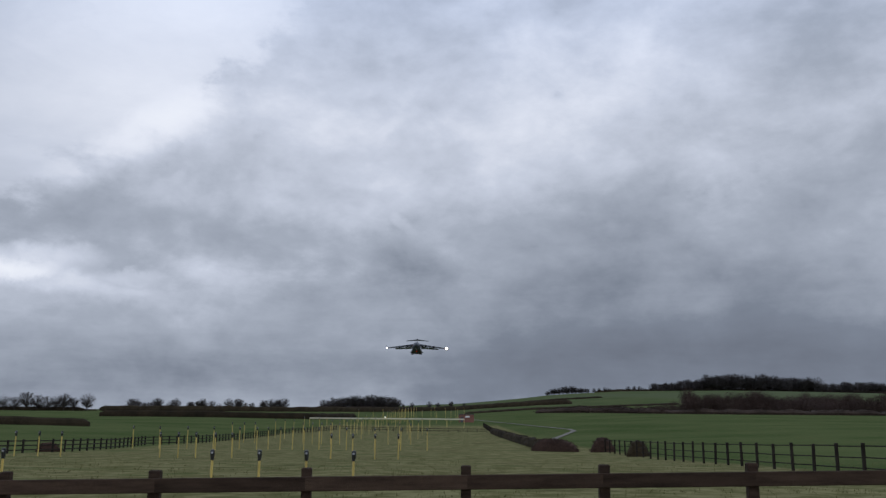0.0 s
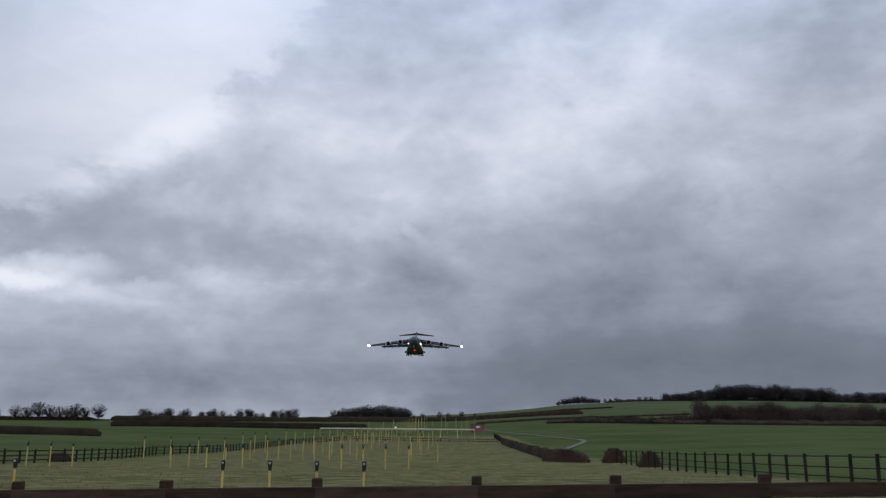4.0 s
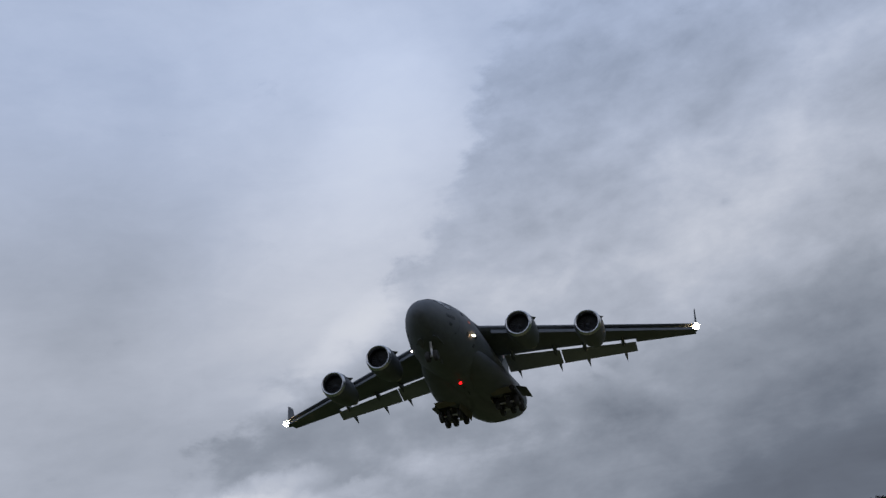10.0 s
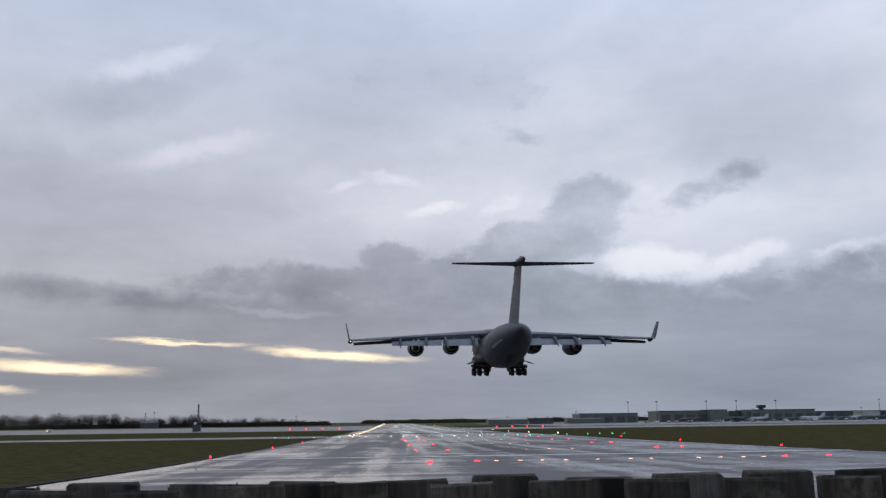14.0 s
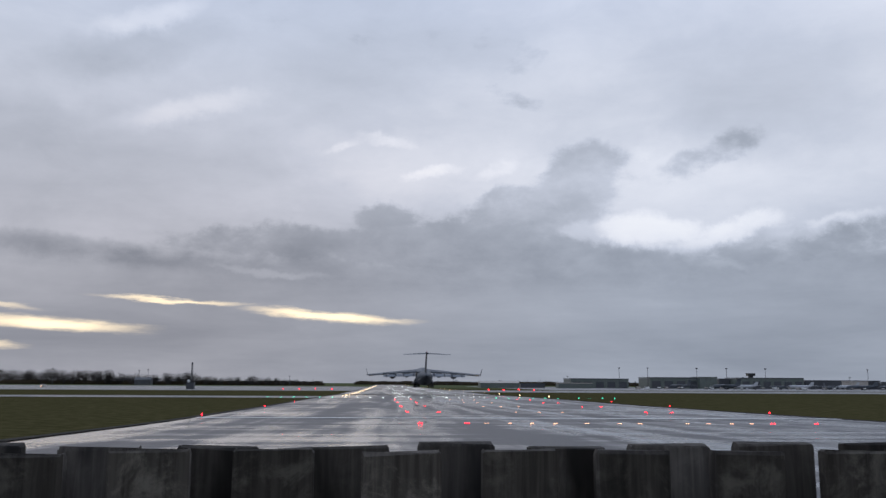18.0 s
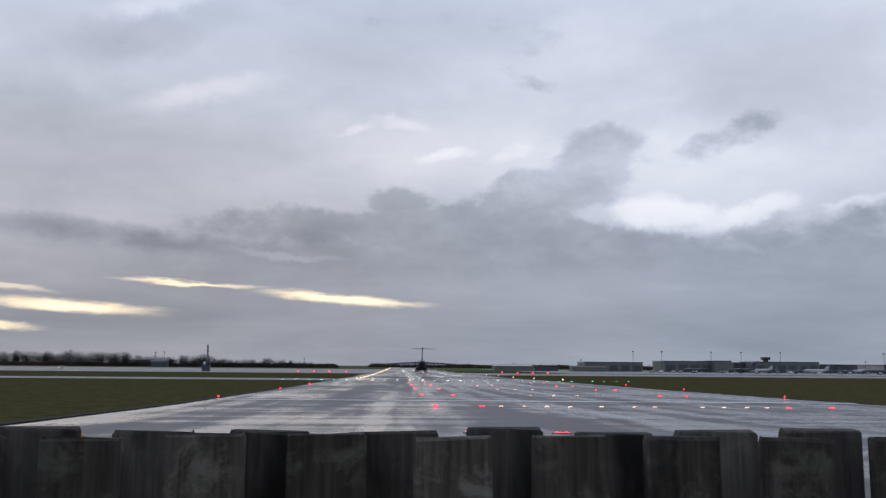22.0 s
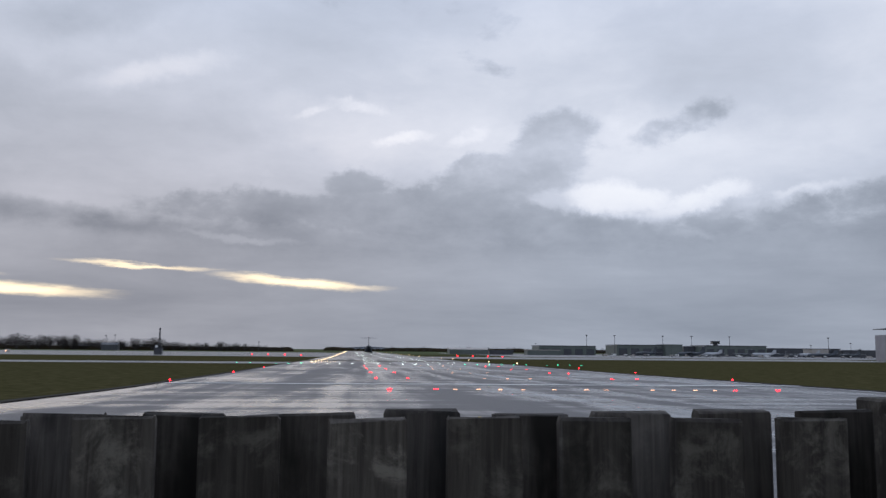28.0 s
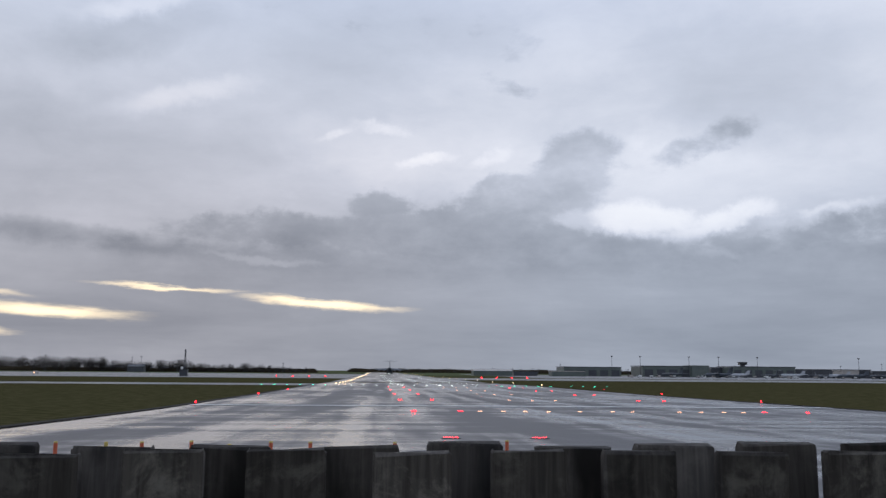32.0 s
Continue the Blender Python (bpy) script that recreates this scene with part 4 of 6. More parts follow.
            part("intake_lip", mesh("intake_lip", *lathe([(0.32, 1.395), (0.08, 1.30), (-0.012, 1.21), (0.04, 1.12), (0.25, 1.07), (0.5, 1.06)], 36), LIP, True), engine, "bare metal intake ring")
            # duct wall and back in near-black: the intake's inner shade as colour
            part("intake_duct", mesh("intake_duct", *lathe([(0.4, 1.07), (1.3, 1.1), (1.32, 0.02)], 36), BLACK, True), engine)
            for j in range(22):
                part("fan_blade", FAN_BLADE, engine, turn=(0, 360 * j / 22, 0))
            part("spinner", mesh("spinner", *lathe([(0.75, 0.01), (0.85, 0.12), (1.05, 0.26), (1.28, 0.33)], 20), PAINT_DARK, True), engine)
            part("core_nozzle", mesh("core_nozzle", *lathe([(3.3, 1.12), (3.35, 0.84), (4.6, 0.86), (5.6, 0.80), (6.35, 0.68), (7.0, 0.55), (6.98, 0.50), (6.2, 0.55)], 32), EXHAUST, True), engine)
            part("exhaust_plug", mesh("exhaust_plug", *lathe([(6.1, 0.54), (6.2, 0.36), (7.0, 0.26), (7.5, 0.03)], 20), EXHAUST, True), engine)
            for a in (58, -58):
                m = Matrix.Rotation(radians(a), 4, "Y") @ Matrix.Translation((0, 1.0, 1.46))
                part("strake", mesh("strake", *strake(m), PAINT), engine)
            c = wing_te(x) - wing_le(x)
            dz, ds = wing_z(x) - z, wing_le(x) - inlet
            pyl = []
            for q0, q1, zz, w in ((1.1, 6.3, 1.1, 0.36), (2.2, 6.9, 1.5, 0.42), (ds + 0.1, ds + 0.55 * c, dz - 0.1, 0.42)):
                pyl.append([(w * k, q0 + (q1 - q0) * u, zz) for u, k in ((0, 0), (0.2, 1), (0.75, 0.8), (1, 0), (0.75, -0.8), (0.2, -1))])
            part("pylon", mesh("pylon", *loft(pyl), PAINT, True), engine)
        # main wheels: two bogies a side, three wheels each
        pod = [(12.2, 2.75, 0.5, 0.3), (13.0, 2.62, 0.96, 0.66), (14.2, 2.48, 1.26, 0.96), (16.2, 2.36, 1.60, 1.22), (19.5, 2.28, 2.06, 1.34), (22.0, 2.30, 2.30, 1.34),
               (26.2, 2.50, 2.26, 1.16), (28.6, 2.85, 1.80, 0.88), (30.6, 3.25, 1.1, 0.55), (31.8, 3.6, 0.3, 0.2)]
        data = loft([[(px + sgn * 2.02, py, pz) for px, py, pz in ring(*h, n=36, power=2.2)] for h in pod])
        part("wheel_fairing", mesh("wheel_fairing", *data, PAINT, True), body)
        # open wheel bay: a black block painted as its shade, with primed inner panels, and the door held out at its
        # side
        part("wheel_bay", mesh("wheel_bay", *box_data(*st(sgn * 3.25, 25.0, 1.42), 2.5, 5.6, 0.5, 0.05), BLACK), body, "black block for the shade inside the open wheel bay")
        for s0, dx, ly in ((21.4, 0.0, 1.5), (28.3, -0.2, 1.3)):
            part("bay_panel", mesh("bay_panel", *moved(box_data(0, 0, 0, 2.1, ly, 0.06, 0.02), Matrix.Translation(st(sgn * (3.1 + dx), s0, 0.98 if s0 < 25 else 1.55)) @ Matrix.Rotation(radians(-6 if s0 < 25 else 14), 4, "X")), PRIMER), body, "dull primed inner panel of the wheel bay")
        part("inner_door", mesh("inner_door", *moved(box_data(0, 0, 0, 0.06, 5.4, 0.95, 0.02), Matrix.Translation(st(sgn * 1.72, 25.0, 0.92)) @ Matrix.Rotation(radians(-sgn * 14), 4, "Y")), PRIMER), body, "open inner wheel bay door")
        part("gear_door", mesh("gear_door", *moved(box_data(0, 0, 0, 1.25, 3.8, 0.09, 0.03), Matrix.Translation(st(sgn * 4.92, 26.6, 2.10)) @ Matrix.Rotation(radians(sgn * 20), 4, "Y")), PAINT), body, "open wheel bay door")
        for s0 in (24.0, 26.4):
            leg = new("main_gear")
            leg.parent = plane
            leg.location = st(sgn * 3.25, s0, 0.45)
            part("strut", mesh("strut", *join(tube([(0, 0, 0.05), (-sgn * 0.2, 0, 1.9)], [0.17, 0.24], 12), tube([(0, 0.9, 1.3), (0, 0.1, 0.2)], 0.10), tube([(sgn * 0.7, 0.1, 1.5), (sgn * 0.15, 0, 0.5)], 0.07), tube([(-1.2, 0, 0), (1.15, 0, 0)], 0.12)), STEEL, True), leg)
            part("brake_line", mesh("brake_line", *tube([(sgn * 0.1, -0.22, 0.1), (sgn * 0.18, -0.3, 0.7), (sgn * 0.05, -0.2, 1.5)], 0.03, 6), RUBBER, True), leg)
            for dx in (-1.1, 0.12, 1.05):
                part("tyre", mesh("tyre", *wheel_data(0.635, 0.52), RUBBER, True), leg, at=(sgn * dx, 0, 0))
                part("rim", mesh("rim", *hub_data(0.635, 0.52), PAINT_DARK, True), leg, at=(sgn * dx, 0, 0))
        # tailplane
        tail = []
        for x, s0, s1, z in ((0.2, 47.4, 53.1, 16.85), (5.0, 50.0, 53.9, 16.72), (9.95, 52.6, 54.7, 16.60)):
            tail.append(airfoil(x, s0, s1, z, 0.10, 8, 0.0))
        part("tailplane", mesh("tailplane", *side(loft(tail)), PAINT, True), plane)
    nose_leg = new("nose_gear")
    nose_leg.parent = plane
    nose_leg.location = st(0, 5.89, 0.47)
    part("strut", mesh("strut", *join(tube([(0, 0, 0), (0, 0.15, 1.9)], [0.1, 0.14]), tube([(0, 1.2, 1.7), (0, 0.05, 0.5)], 0.06), tube([(-0.45, 0, 0), (0.45, 0, 0)], 0.08)), STEEL, True), nose_leg)
    for dx in (-0.38, 0.38):
        part("tyre", mesh("tyre", *wheel_data(0.51, 0.4), RUBBER, True), nose_leg, at=(dx, 0, 0))
        part("rim", mesh("rim", *hub_data(0.51, 0.4), PAINT_DARK, True), nose_leg, at=(dx, 0, 0))
    for sgn in (1, -1):
        v, f = box_data(0, 0, 0, 0.05, 2.1, 0.5, 0.015)
        part("nose_door", mesh("nose_door", *moved((v, f), Matrix.Translation(st(sgn * 0.80, 5.9, 1.92)) @ Matrix.Rotation(radians(-sgn * 62), 4, "Y")), PAINT), body, "open nose wheel door")
    # fin
    fin = []
    for z, s0, s1, t in ((7.6, 38.0, 48.2, 0.95), (8.7, 39.3, 48.6, 0.9), (12.6, 42.8, 50.4, 0.75), (16.8, 46.4, 52.3, 0.6)):
        fin.append([st(t / 2 * k, s0 + (s1 - s0) * u, z) for u, k in ((0, 0), (0.06, 0.55), (0.25, 1), (0.55, 0.85), (1, 0.05), (1, -0.05), (0.55, -0.85), (0.25, -1), (0.06, -0.55))])
    part("fin", mesh("fin", *loft(fin), PAINT, True), plane, "tall grey tail fin")
    for sgn in (1, -1):
        for k, mat in ((0, ORANGE), (1, WHITE), (2, CLAD_DARK)):
            z, s0 = 14.4, 46.2 + 0.3 * k
            v, f = box_data(0, 0, 0, 0.02, 0.29, 0.75, 0.004)
            part("fin_flash", mesh("fin_flash", *moved((v, f), Matrix.Translation(st(sgn * 0.335, s0, z))), mat), plane)
    bullet = [(45.8, 16.95, 0.05, 0.05), (46.5, 16.95, 0.40, 0.38), (48.5, 17.0, 0.58, 0.55), (51.5, 17.05, 0.58, 0.58), (53.4, 17.2, 0.38, 0.40), (54.5, 17.4, 0.05, 0.05)]
    part("fin_cap", mesh("fin_cap", *loft([ring(*h, n=20) for h in bullet]), PAINT, True), plane)
    part("tail_beacon", mesh("tail_beacon", *ball(0.16, 10, 6, st(0, 51.5, 17.66)), BEACON_DIM, True), plane, "small red beacon")
    part("belly_beacon", mesh("belly_beacon", *ball(0.16, 10, 6, st(0, 16.3, 1.12)), BEACON, True), body, "glowing red belly beacon")
    for a, s in ((0.6, 6.4), (-0.6, 6.4), (1.0, 7.4), (-1.0, 7.4)):
        part("probe", mesh("probe", *tube([skin(s, math.pi - a, -0.05), skin(s - 0.25, math.pi - a, 0.28)], [0.04, 0.02], 6), PAINT_DARK), body)
    for s in (9.0, 17.5, 19.5):
        v = [skin(s, math.pi, -0.05), skin(s + 0.5, math.pi, -0.05), skin(s + 0.55, math.pi, 0.32), skin(s + 0.3, math.pi, 0.32)]
        v = [(p[0] + d, p[1], p[2]) for d in (-0.02, 0.02) for p in v]
        part("blade_aerial", mesh("blade_aerial", v, [(3, 2, 1, 0), (4, 5, 6, 7), (0, 1, 5, 4), (1, 2, 6, 5), (2, 3, 7, 6), (3, 0, 4, 7)], PAINT_DARK), body)
    return plane


aircraft = build_aircraft()

# ---- fences ----


def post_data(w, h, b=0.012, lean=0.0):
    v, f = box_data(0, 0, h / 2, w, w, h, b)
    return [(x + lean * z, y, z) for x, y, z in v], f


def board_fence():
    """Hit-and-miss fence beside the runway: boards alternately on both faces of the rails."""
    fence = thing("board_fence", "weathered dark hit-and-miss timber fence beside the runway", "fence")
    slope = math.tan(radians(1.8))

    def line(x):
        return -1.585 + slope * (x + 0.4)
    turn = 1.8
    variants = []
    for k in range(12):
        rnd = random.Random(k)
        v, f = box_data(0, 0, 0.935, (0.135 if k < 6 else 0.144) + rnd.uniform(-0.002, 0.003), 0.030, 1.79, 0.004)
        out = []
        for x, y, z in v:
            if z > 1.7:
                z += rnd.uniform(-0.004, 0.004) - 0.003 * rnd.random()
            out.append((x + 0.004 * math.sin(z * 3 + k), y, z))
        # the last six, for the back, take the copy with painted-in shade
        variants.append(mesh("board", out, f, BOARD if k < 6 else SHADED_BOARD, True))
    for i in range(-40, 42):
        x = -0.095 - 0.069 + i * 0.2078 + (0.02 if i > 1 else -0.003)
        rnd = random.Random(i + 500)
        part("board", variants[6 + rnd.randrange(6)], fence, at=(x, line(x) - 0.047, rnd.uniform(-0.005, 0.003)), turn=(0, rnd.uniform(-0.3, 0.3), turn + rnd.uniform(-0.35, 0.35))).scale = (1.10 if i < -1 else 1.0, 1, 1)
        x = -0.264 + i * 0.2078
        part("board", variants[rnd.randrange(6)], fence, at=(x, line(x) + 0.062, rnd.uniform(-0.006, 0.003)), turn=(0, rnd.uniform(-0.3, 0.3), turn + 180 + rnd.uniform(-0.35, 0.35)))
    for z in (1.605, 0.95, 0.3):
        for k in range(-3, 4):
            v, f = box_data(0, 0, 0, 2.49, 0.062, 0.095, 0.004)
            part("rail", mesh("rail", v, f, PALEWOOD), fence, "pale sawn rail", at=(-0.9 + k * 2.5, line(-0.9 + k * 2.5) + 0.004, z), turn=(0, -1.1, turn))
    for k in range(-3, 4):
        x = -1.20 + k * 2.5
        v, f = box_data(0, 0, 0.925, 0.10, 0.10, 1.85, 0.006)
        part("post", mesh("post", v, f, BOARD), fence, at=(x, line(x) - 0.155, 0), turn=(0, 0, turn))
    return fence


board_fence()


def rail_fence(name, label, pts, spacing, top, rails, post_w, mat_post, mat_rail, rail_h=0.09, rail_t=0.04, post_top=None, ground=None, seed=0, group=""):
    """Posts and rails along a line over the land. top: height of the post."""
    fence = thing(name, label, "fence", group=group)
    rnd = random.Random(seed)
    places = []
    carry = 0.0
    for (x0, y0), (x1, y1) in zip(pts, pts[1:]):
        length = math.hypot(x1 - x0, y1 - y0)
        d = carry
        while d < length:
            q = d / length
            places.append((x0 + (x1 - x0) * q, y0 + (y1 - y0) * q, math.degrees(math.atan2(y1 - y0, x1 - x0))))
            d += spacing
        carry = d - length
    posts = [mesh("post", *post_data(post_w, top + 0.3 + 0.03 * k, 0.01, 0.012 * (k - 1)), mat_post) for k in range(3)]
    for x, y, a in places:
        z = land(x, y)
        part("post", posts[rnd.randrange(3)], fence, at=(x, y, z - 0.3 + rnd.uniform(-0.03, 0.03)), turn=(rnd.uniform(-1.5, 1.5), rnd.uniform(-1.5, 1.5), a + rnd.uniform(-3, 3)))
    for (x0, y0, a), (x1, y1, _) in zip(places, places[1:]):
        for r in rails:
            z0, z1 = land(x0, y0) + r + rnd.uniform(-0.015, 0.015), land(x1, y1) + r + rnd.uniform(-0.015, 0.015)
            length = math.dist((x0, y0, z0), (x1, y1, z1))
            tilt = math.degrees(math.asin((z1 - z0) / length))
            off = (post_w + rail_t) / 2
            nx, ny = math.sin(radians(a)) * off, -math.cos(radians(a)) * off
            part("rail", rail_mesh(length + 0.03, rail_t, rail_h, mat_rail), fence, at=((x0 + x1) / 2 + nx, (y0 + y1) / 2 + ny, (z0 + z1) / 2), turn=(0, -tilt, math.degrees(math.atan2(y1 - y0, x1 - x0))))
    return fence


RAIL_CACHE = {}


def rail_mesh(length, t, h, mat):
    key = (round(length, 1), t, h, mat.name)
    if key not in RAIL_CACHE:
        RAIL_CACHE[key] = mesh("rail", *box_data(0, 0, 0, round(length, 1) + 0.02, t, h, 0.006), mat)
    return RAIL_CACHE[key]


def near_fence():
    """Post-and-rail fence across the view of the approach."""
    fence = thing("rail_fence", "damp dark brown post and rail fence before the pasture", "fence")
    xs = [-17.2, -15.4, -13.65, -11.9, -10.15, -8.4, -6.67, -4.93, -3.18, -1.42, 0.42, 2.02, 3.76, 5.5, 7.25, 9.0, 10.8, 12.5, 14.3, 16.0]
    y = 10.6

    def head(x):
        return EYE - 0.578 + 0.0185 * x
    for i, x in enumerate(xs):
        rnd = random.Random(i)
        h = head(x) + rnd.uniform(-0.02, 0.02) + 0.3
        part("post", mesh("post", *post_data(0.118 + rnd.uniform(-0.01, 0.015), h, 0.012, rnd.uniform(-0.012, 0.012)), RAILWOOD), fence, at=(x, y, -0.3), turn=(0, 0, rnd.uniform(-4, 4)))
    for i in range(len(xs) - 1):
        x0, x1 = xs[i], xs[i + 1]
        for k, (drop, hh) in enumerate(((0.180, 0.165), (0.60, 0.15), (1.0, 0.15))):
            z0, z1 = head(x0) - drop, head(x1) - drop
            a = math.degrees(math.atan2(z1 - z0, x1 - x0))
            part("rail", mesh("rail", *box_data(0, 0, 0, math.hypot(x1 - x0, z1 - z0) + 0.04, 0.045, hh, 0.008), RAILWOOD), fence, at=((x0 + x1) / 2, y - 0.085 - 0.003 * (i % 2), (z0 + z1) / 2), turn=(0, -a, 0))


near_fence()
rail_fence("pasture_fence", "dark three-rail fence along the pasture", [(-33.6, 60), (-32.6, 68), (-31.4, 74), (-32.0, 85), (-34.5, 104), (-31.6, 117), (-31.6, 140), (-31, 176), (-24, 212)], 1.85, 1.05, (0.25, 0.6, 0.95), 0.13, POSTWOOD, POSTWOOD, 0.09, seed=1)
rail_fence("field_fence", "dark wooden posts with thin rails beside the green field", [(16.7, 29.92), (16.7, 92)], 2.288, 1.28, (0.35, 0.75, 1.2), 0.12, POSTWOOD, POSTWOOD, 0.05, 0.03, seed=2)
rail_fence("far_fence", "low dark fence across the approach strip", [(-24, 214), (-10, 203), (0, 200), (13, 198)], 2.2, 0.9, (0.4, 0.85), 0.10, POSTWOOD, POSTWOOD, 0.10, seed=3)
rail_fence("strip_fence", "dark fence running away beside the strip", [(13.2, 128), (12.8, 160), (12.3, 198), (13, 250)], 3.0, 1.25, (0.4, 0.8, 1.15), 0.14, POSTWOOD, POSTWOOD, 0.09, seed=4)

# ---- approach lights ----


def light_pole(height):
    """Yellow pole with a black lamp head, facing the landing traffic."""
    pole = thing("approach_light", "yellow frangible pole with a black approach lamp", "approach light", group="approach lights")
    part("pole", mesh("pole", *tube([(0, 0, 0), (0, 0, height)], 0.042, 10), YELLOW, True), pole)
    part("lamp_head", mesh("lamp_head", *moved(lathe([(-0.15, 0.045), (-0.09, 0.066), (0.04, 0.078), (0.15, 0.075), (0.18, 0.045)], 14, "z", True), Matrix.Translation((0, 0, height + 0.16)) @ Matrix.Rotation(radians(4), 4, "X")), LAMPBLACK, True), pole, "black lamp head")
    part("bracket", mesh("bracket", *box_data(0, 0, height + 0.02, 0.10, 0.08, 0.08, 0.01), LAMPBLACK), pole)
    part("glass", mesh("glass", *moved(lathe([(-0.092, 0.001), (-0.088, 0.035), (-0.06, 0.045)], 12, "y"), Matrix.Translation((0, 0, height + 0.24))), JET, True), pole)
    return pole


C = -16.7
ROWS_NEAR = [
    (30, -1.40, [-7.51, -5.92, -4.33, -2.75, -14.55, -15.8, -17.0, -18.2, -25.6, -27.1]),
    (60, -1.45, [-28.61, -27.0, -25.47, -18.75, -17.52, -16.33, -15.06, -13.87, -7.17, -5.7, -4.17, -2.59]),
    (90, -1.48, [-31.05, -28.34, -25.51, -22.85, -20.19, -18.4, -17.24, -16.03, -14.76, -13.6, -12.04, -9.26, -6.37, -3.7, -0.98]),
]


def barrette(middle, *others):
    """Five lamps 1.25 m apart about the middle, and single ones beside them."""
    return [middle + 1.25 * k for k in range(-2, 3)] + list(others)


ROWS_FAR = [
    (120, -1.25, barrette(-15.8, -28.0, -26.4, -24.9, -6.7, -5.1, -3.6)),
    (150, -1.0, barrette(-15.5, -27.7, -26.1, -24.6, -6.4, -4.8, -3.3)),
    (180, -0.7, barrette(-15.3, -27.4, -24.3, -6.2, -3.1)),
    (212, -0.2, barrette(-14.9)),
    (272, 1.0, barrette(-14.4)),
    (302, 1.6, barrette(-14.1, -27.4, -22.4, -5.4, -0.4, 4.6)),
    (332, 2.2, barrette(-13.8)),
    (362, 2.9, barrette(-13.5, -22.8, -2.8, 3.2, 8.2)),
    (392, 3.5, barrette(-13.2)),
    (422, 4.2, barrette(-13.0, -1.3, 3.7, 8.7, 12.7)),
]
POLES = {}
for y, top, xs in ROWS_NEAR + ROWS_FAR:
    for i, x in enumerate(xs):
        z = land(x, y)
        h = round(top + EYE - z, 1)
        at = pose(x, y, z - 0.12, random.uniform(-0.8, 0.8), random.uniform(-0.8, 0.8), random.uniform(-3, 3))
        if h not in POLES:
            POLES[h] = light_pole(h)
            POLES[h].matrix_basis = at
        else:
            copy_thing(POLES[h], at)


def crossbar():
    bar = thing("light_gantry", "long white crossbar on short posts carrying one bright lamp", "gantry", at=(0, 240, 0))
    z = EYE - 0.92
    for k in range(9):
        x = -35.2 + 4.73 * k
        part("beam", mesh("beam", *box_data(0, 0, 0, 4.71, 0.30, 0.34, 0.04), CREAM), bar, at=(x + 2.4, 0, z))
    for k in range(10):
        x = -35.1 + 4.71 * k
        g = land(x, 240)
        part("leg", mesh("leg", *tube([(x, 0, g - 0.1), (x, 0, z)], 0.07, 8), YELLOW), bar)
    part("lamp", mesh("lamp", *ball(0.24, 12, 8, (-14.4, -0.35, z + 0.4)), glow("gantry_lamp", (1.0, 0.95, 0.8), 0.7), True), bar, "bright round lamp")


crossbar()


def hut():
    h = thing("equipment_hut", "small red brick equipment hut with a pale sign", "hut", at=(10.8, 330, 0))
    z = land(10.8, 330)
    part("wall", mesh("wall", *box_data(0, 0, z + 1.4, 5.6, 4.0, 2.9, 0.03), BRICK), h)
    part("roof", mesh("roof", *box_data(0, 0, z + 2.95, 6.0, 4.5, 0.25, 0.03), CLAD_DARK), h)
    part("sign", mesh("sign", *box_data(0.4, -2.04, z + 2.1, 1.6, 0.05, 0.7, 0.01), WHITE), h, "white sign board")
    part("door", mesh("door", *box_data(-1.7, -2.03, z + 1.0, 1.0, 0.06, 2.0, 0.01), CLAD_DARK), h)


hut()

# ---- runway lights ----


def runway_light(lamp, label, r=0.13, up=0.10, lift=0.0):
    """Low airfield lamp: a flange, a body and a glowing lens."""
    fix = thing("runway_light", label, "runway light", group="runway lights")
    part("flange", mesh("flange", *lathe([(0, 0.19), (0.03, 0.18), (0.035, 0.09)], 12, "z", True), LAMPBLACK), fix)
    if lift:
        part("stem", mesh("stem", *tube([(0, 0, 0), (0, 0, lift)], 0.03, 8), YELLOW), fix)
    if lift:
        part("lens", mesh("lens", *ball(r, 10, 6, (0, 0, lift + up)), lamp, True), fix)
    else:
        for dx in (-0.75, 0.75):
            part("lens", mesh("lens", *moved(ball(r, 10, 6), Matrix.Translation((dx * r * 1.6, 0, up)) @ Matrix.Diagonal((1.15, 0.8, 0.62, 1.0))), lamp, True), fix)
    return fix


def lay(proto, places, seen):
    for x, y in places:
        m = pose(x, y, land(x, y) + 0.036)
        if not seen:
            proto.matrix_basis = m
            seen.append(1)
        else:
            copy_thing(proto, m)


red_near = [(x + dx, -32) for x in (-2.8, -6.1) for dx in (-0.19, 0.0, 0.19)]
lay(runway_light(RED_LAMP, "glowing red inset side row light", 0.036, 0.03), red_near, [])
reds = [(x, -62) for x in (-2.76, -6.1, -28.6, -31.9)] + [(x, -y) for y in (92, 122, 152, 182) for x in (-2.65, -6.0, -28.4, -31.2)]
lay(runway_light(RED_LAMP, "glowing red side row light on the wet runway", 0.078, 0.05), reds, [])
whites = [(x, -62) for x in (-7.5, -9.2, -10.8, -12.5, -14.8, -17.2, -18.7, -22.2, -23.8, -25.5, -27.0)] + [(x, -y) for y in (92, 122, 152, 182) for x in (-14.3, -16.8, -19.3)]
lay(runway_light(WARM_LAMP, "warm white centre barrette light on pavement", 0.066, 0.03), whites, [])
edge_red = [(16.0, -79), (15.4, -116), (15.1, -152), (-41.5, -90.7), (-43.0, -127.6), (-44.5, -166)]
lay(runway_light(RED_LAMP, "red runway edge light at the pavement edge", 0.085, 0.07, 0.04), edge_red, [])
greens = [(27.5 - 3.08 * k, -212) for k in range(0, 24)] + [(-48.5, -212), (-51.5, -212), (-54.5, -212), (-57.5, -212)]
lay(runway_light(GREEN_LAMP, "glowing green threshold light on pavement", 0.085, 0.05), greens[:6] + greens[18:], [])
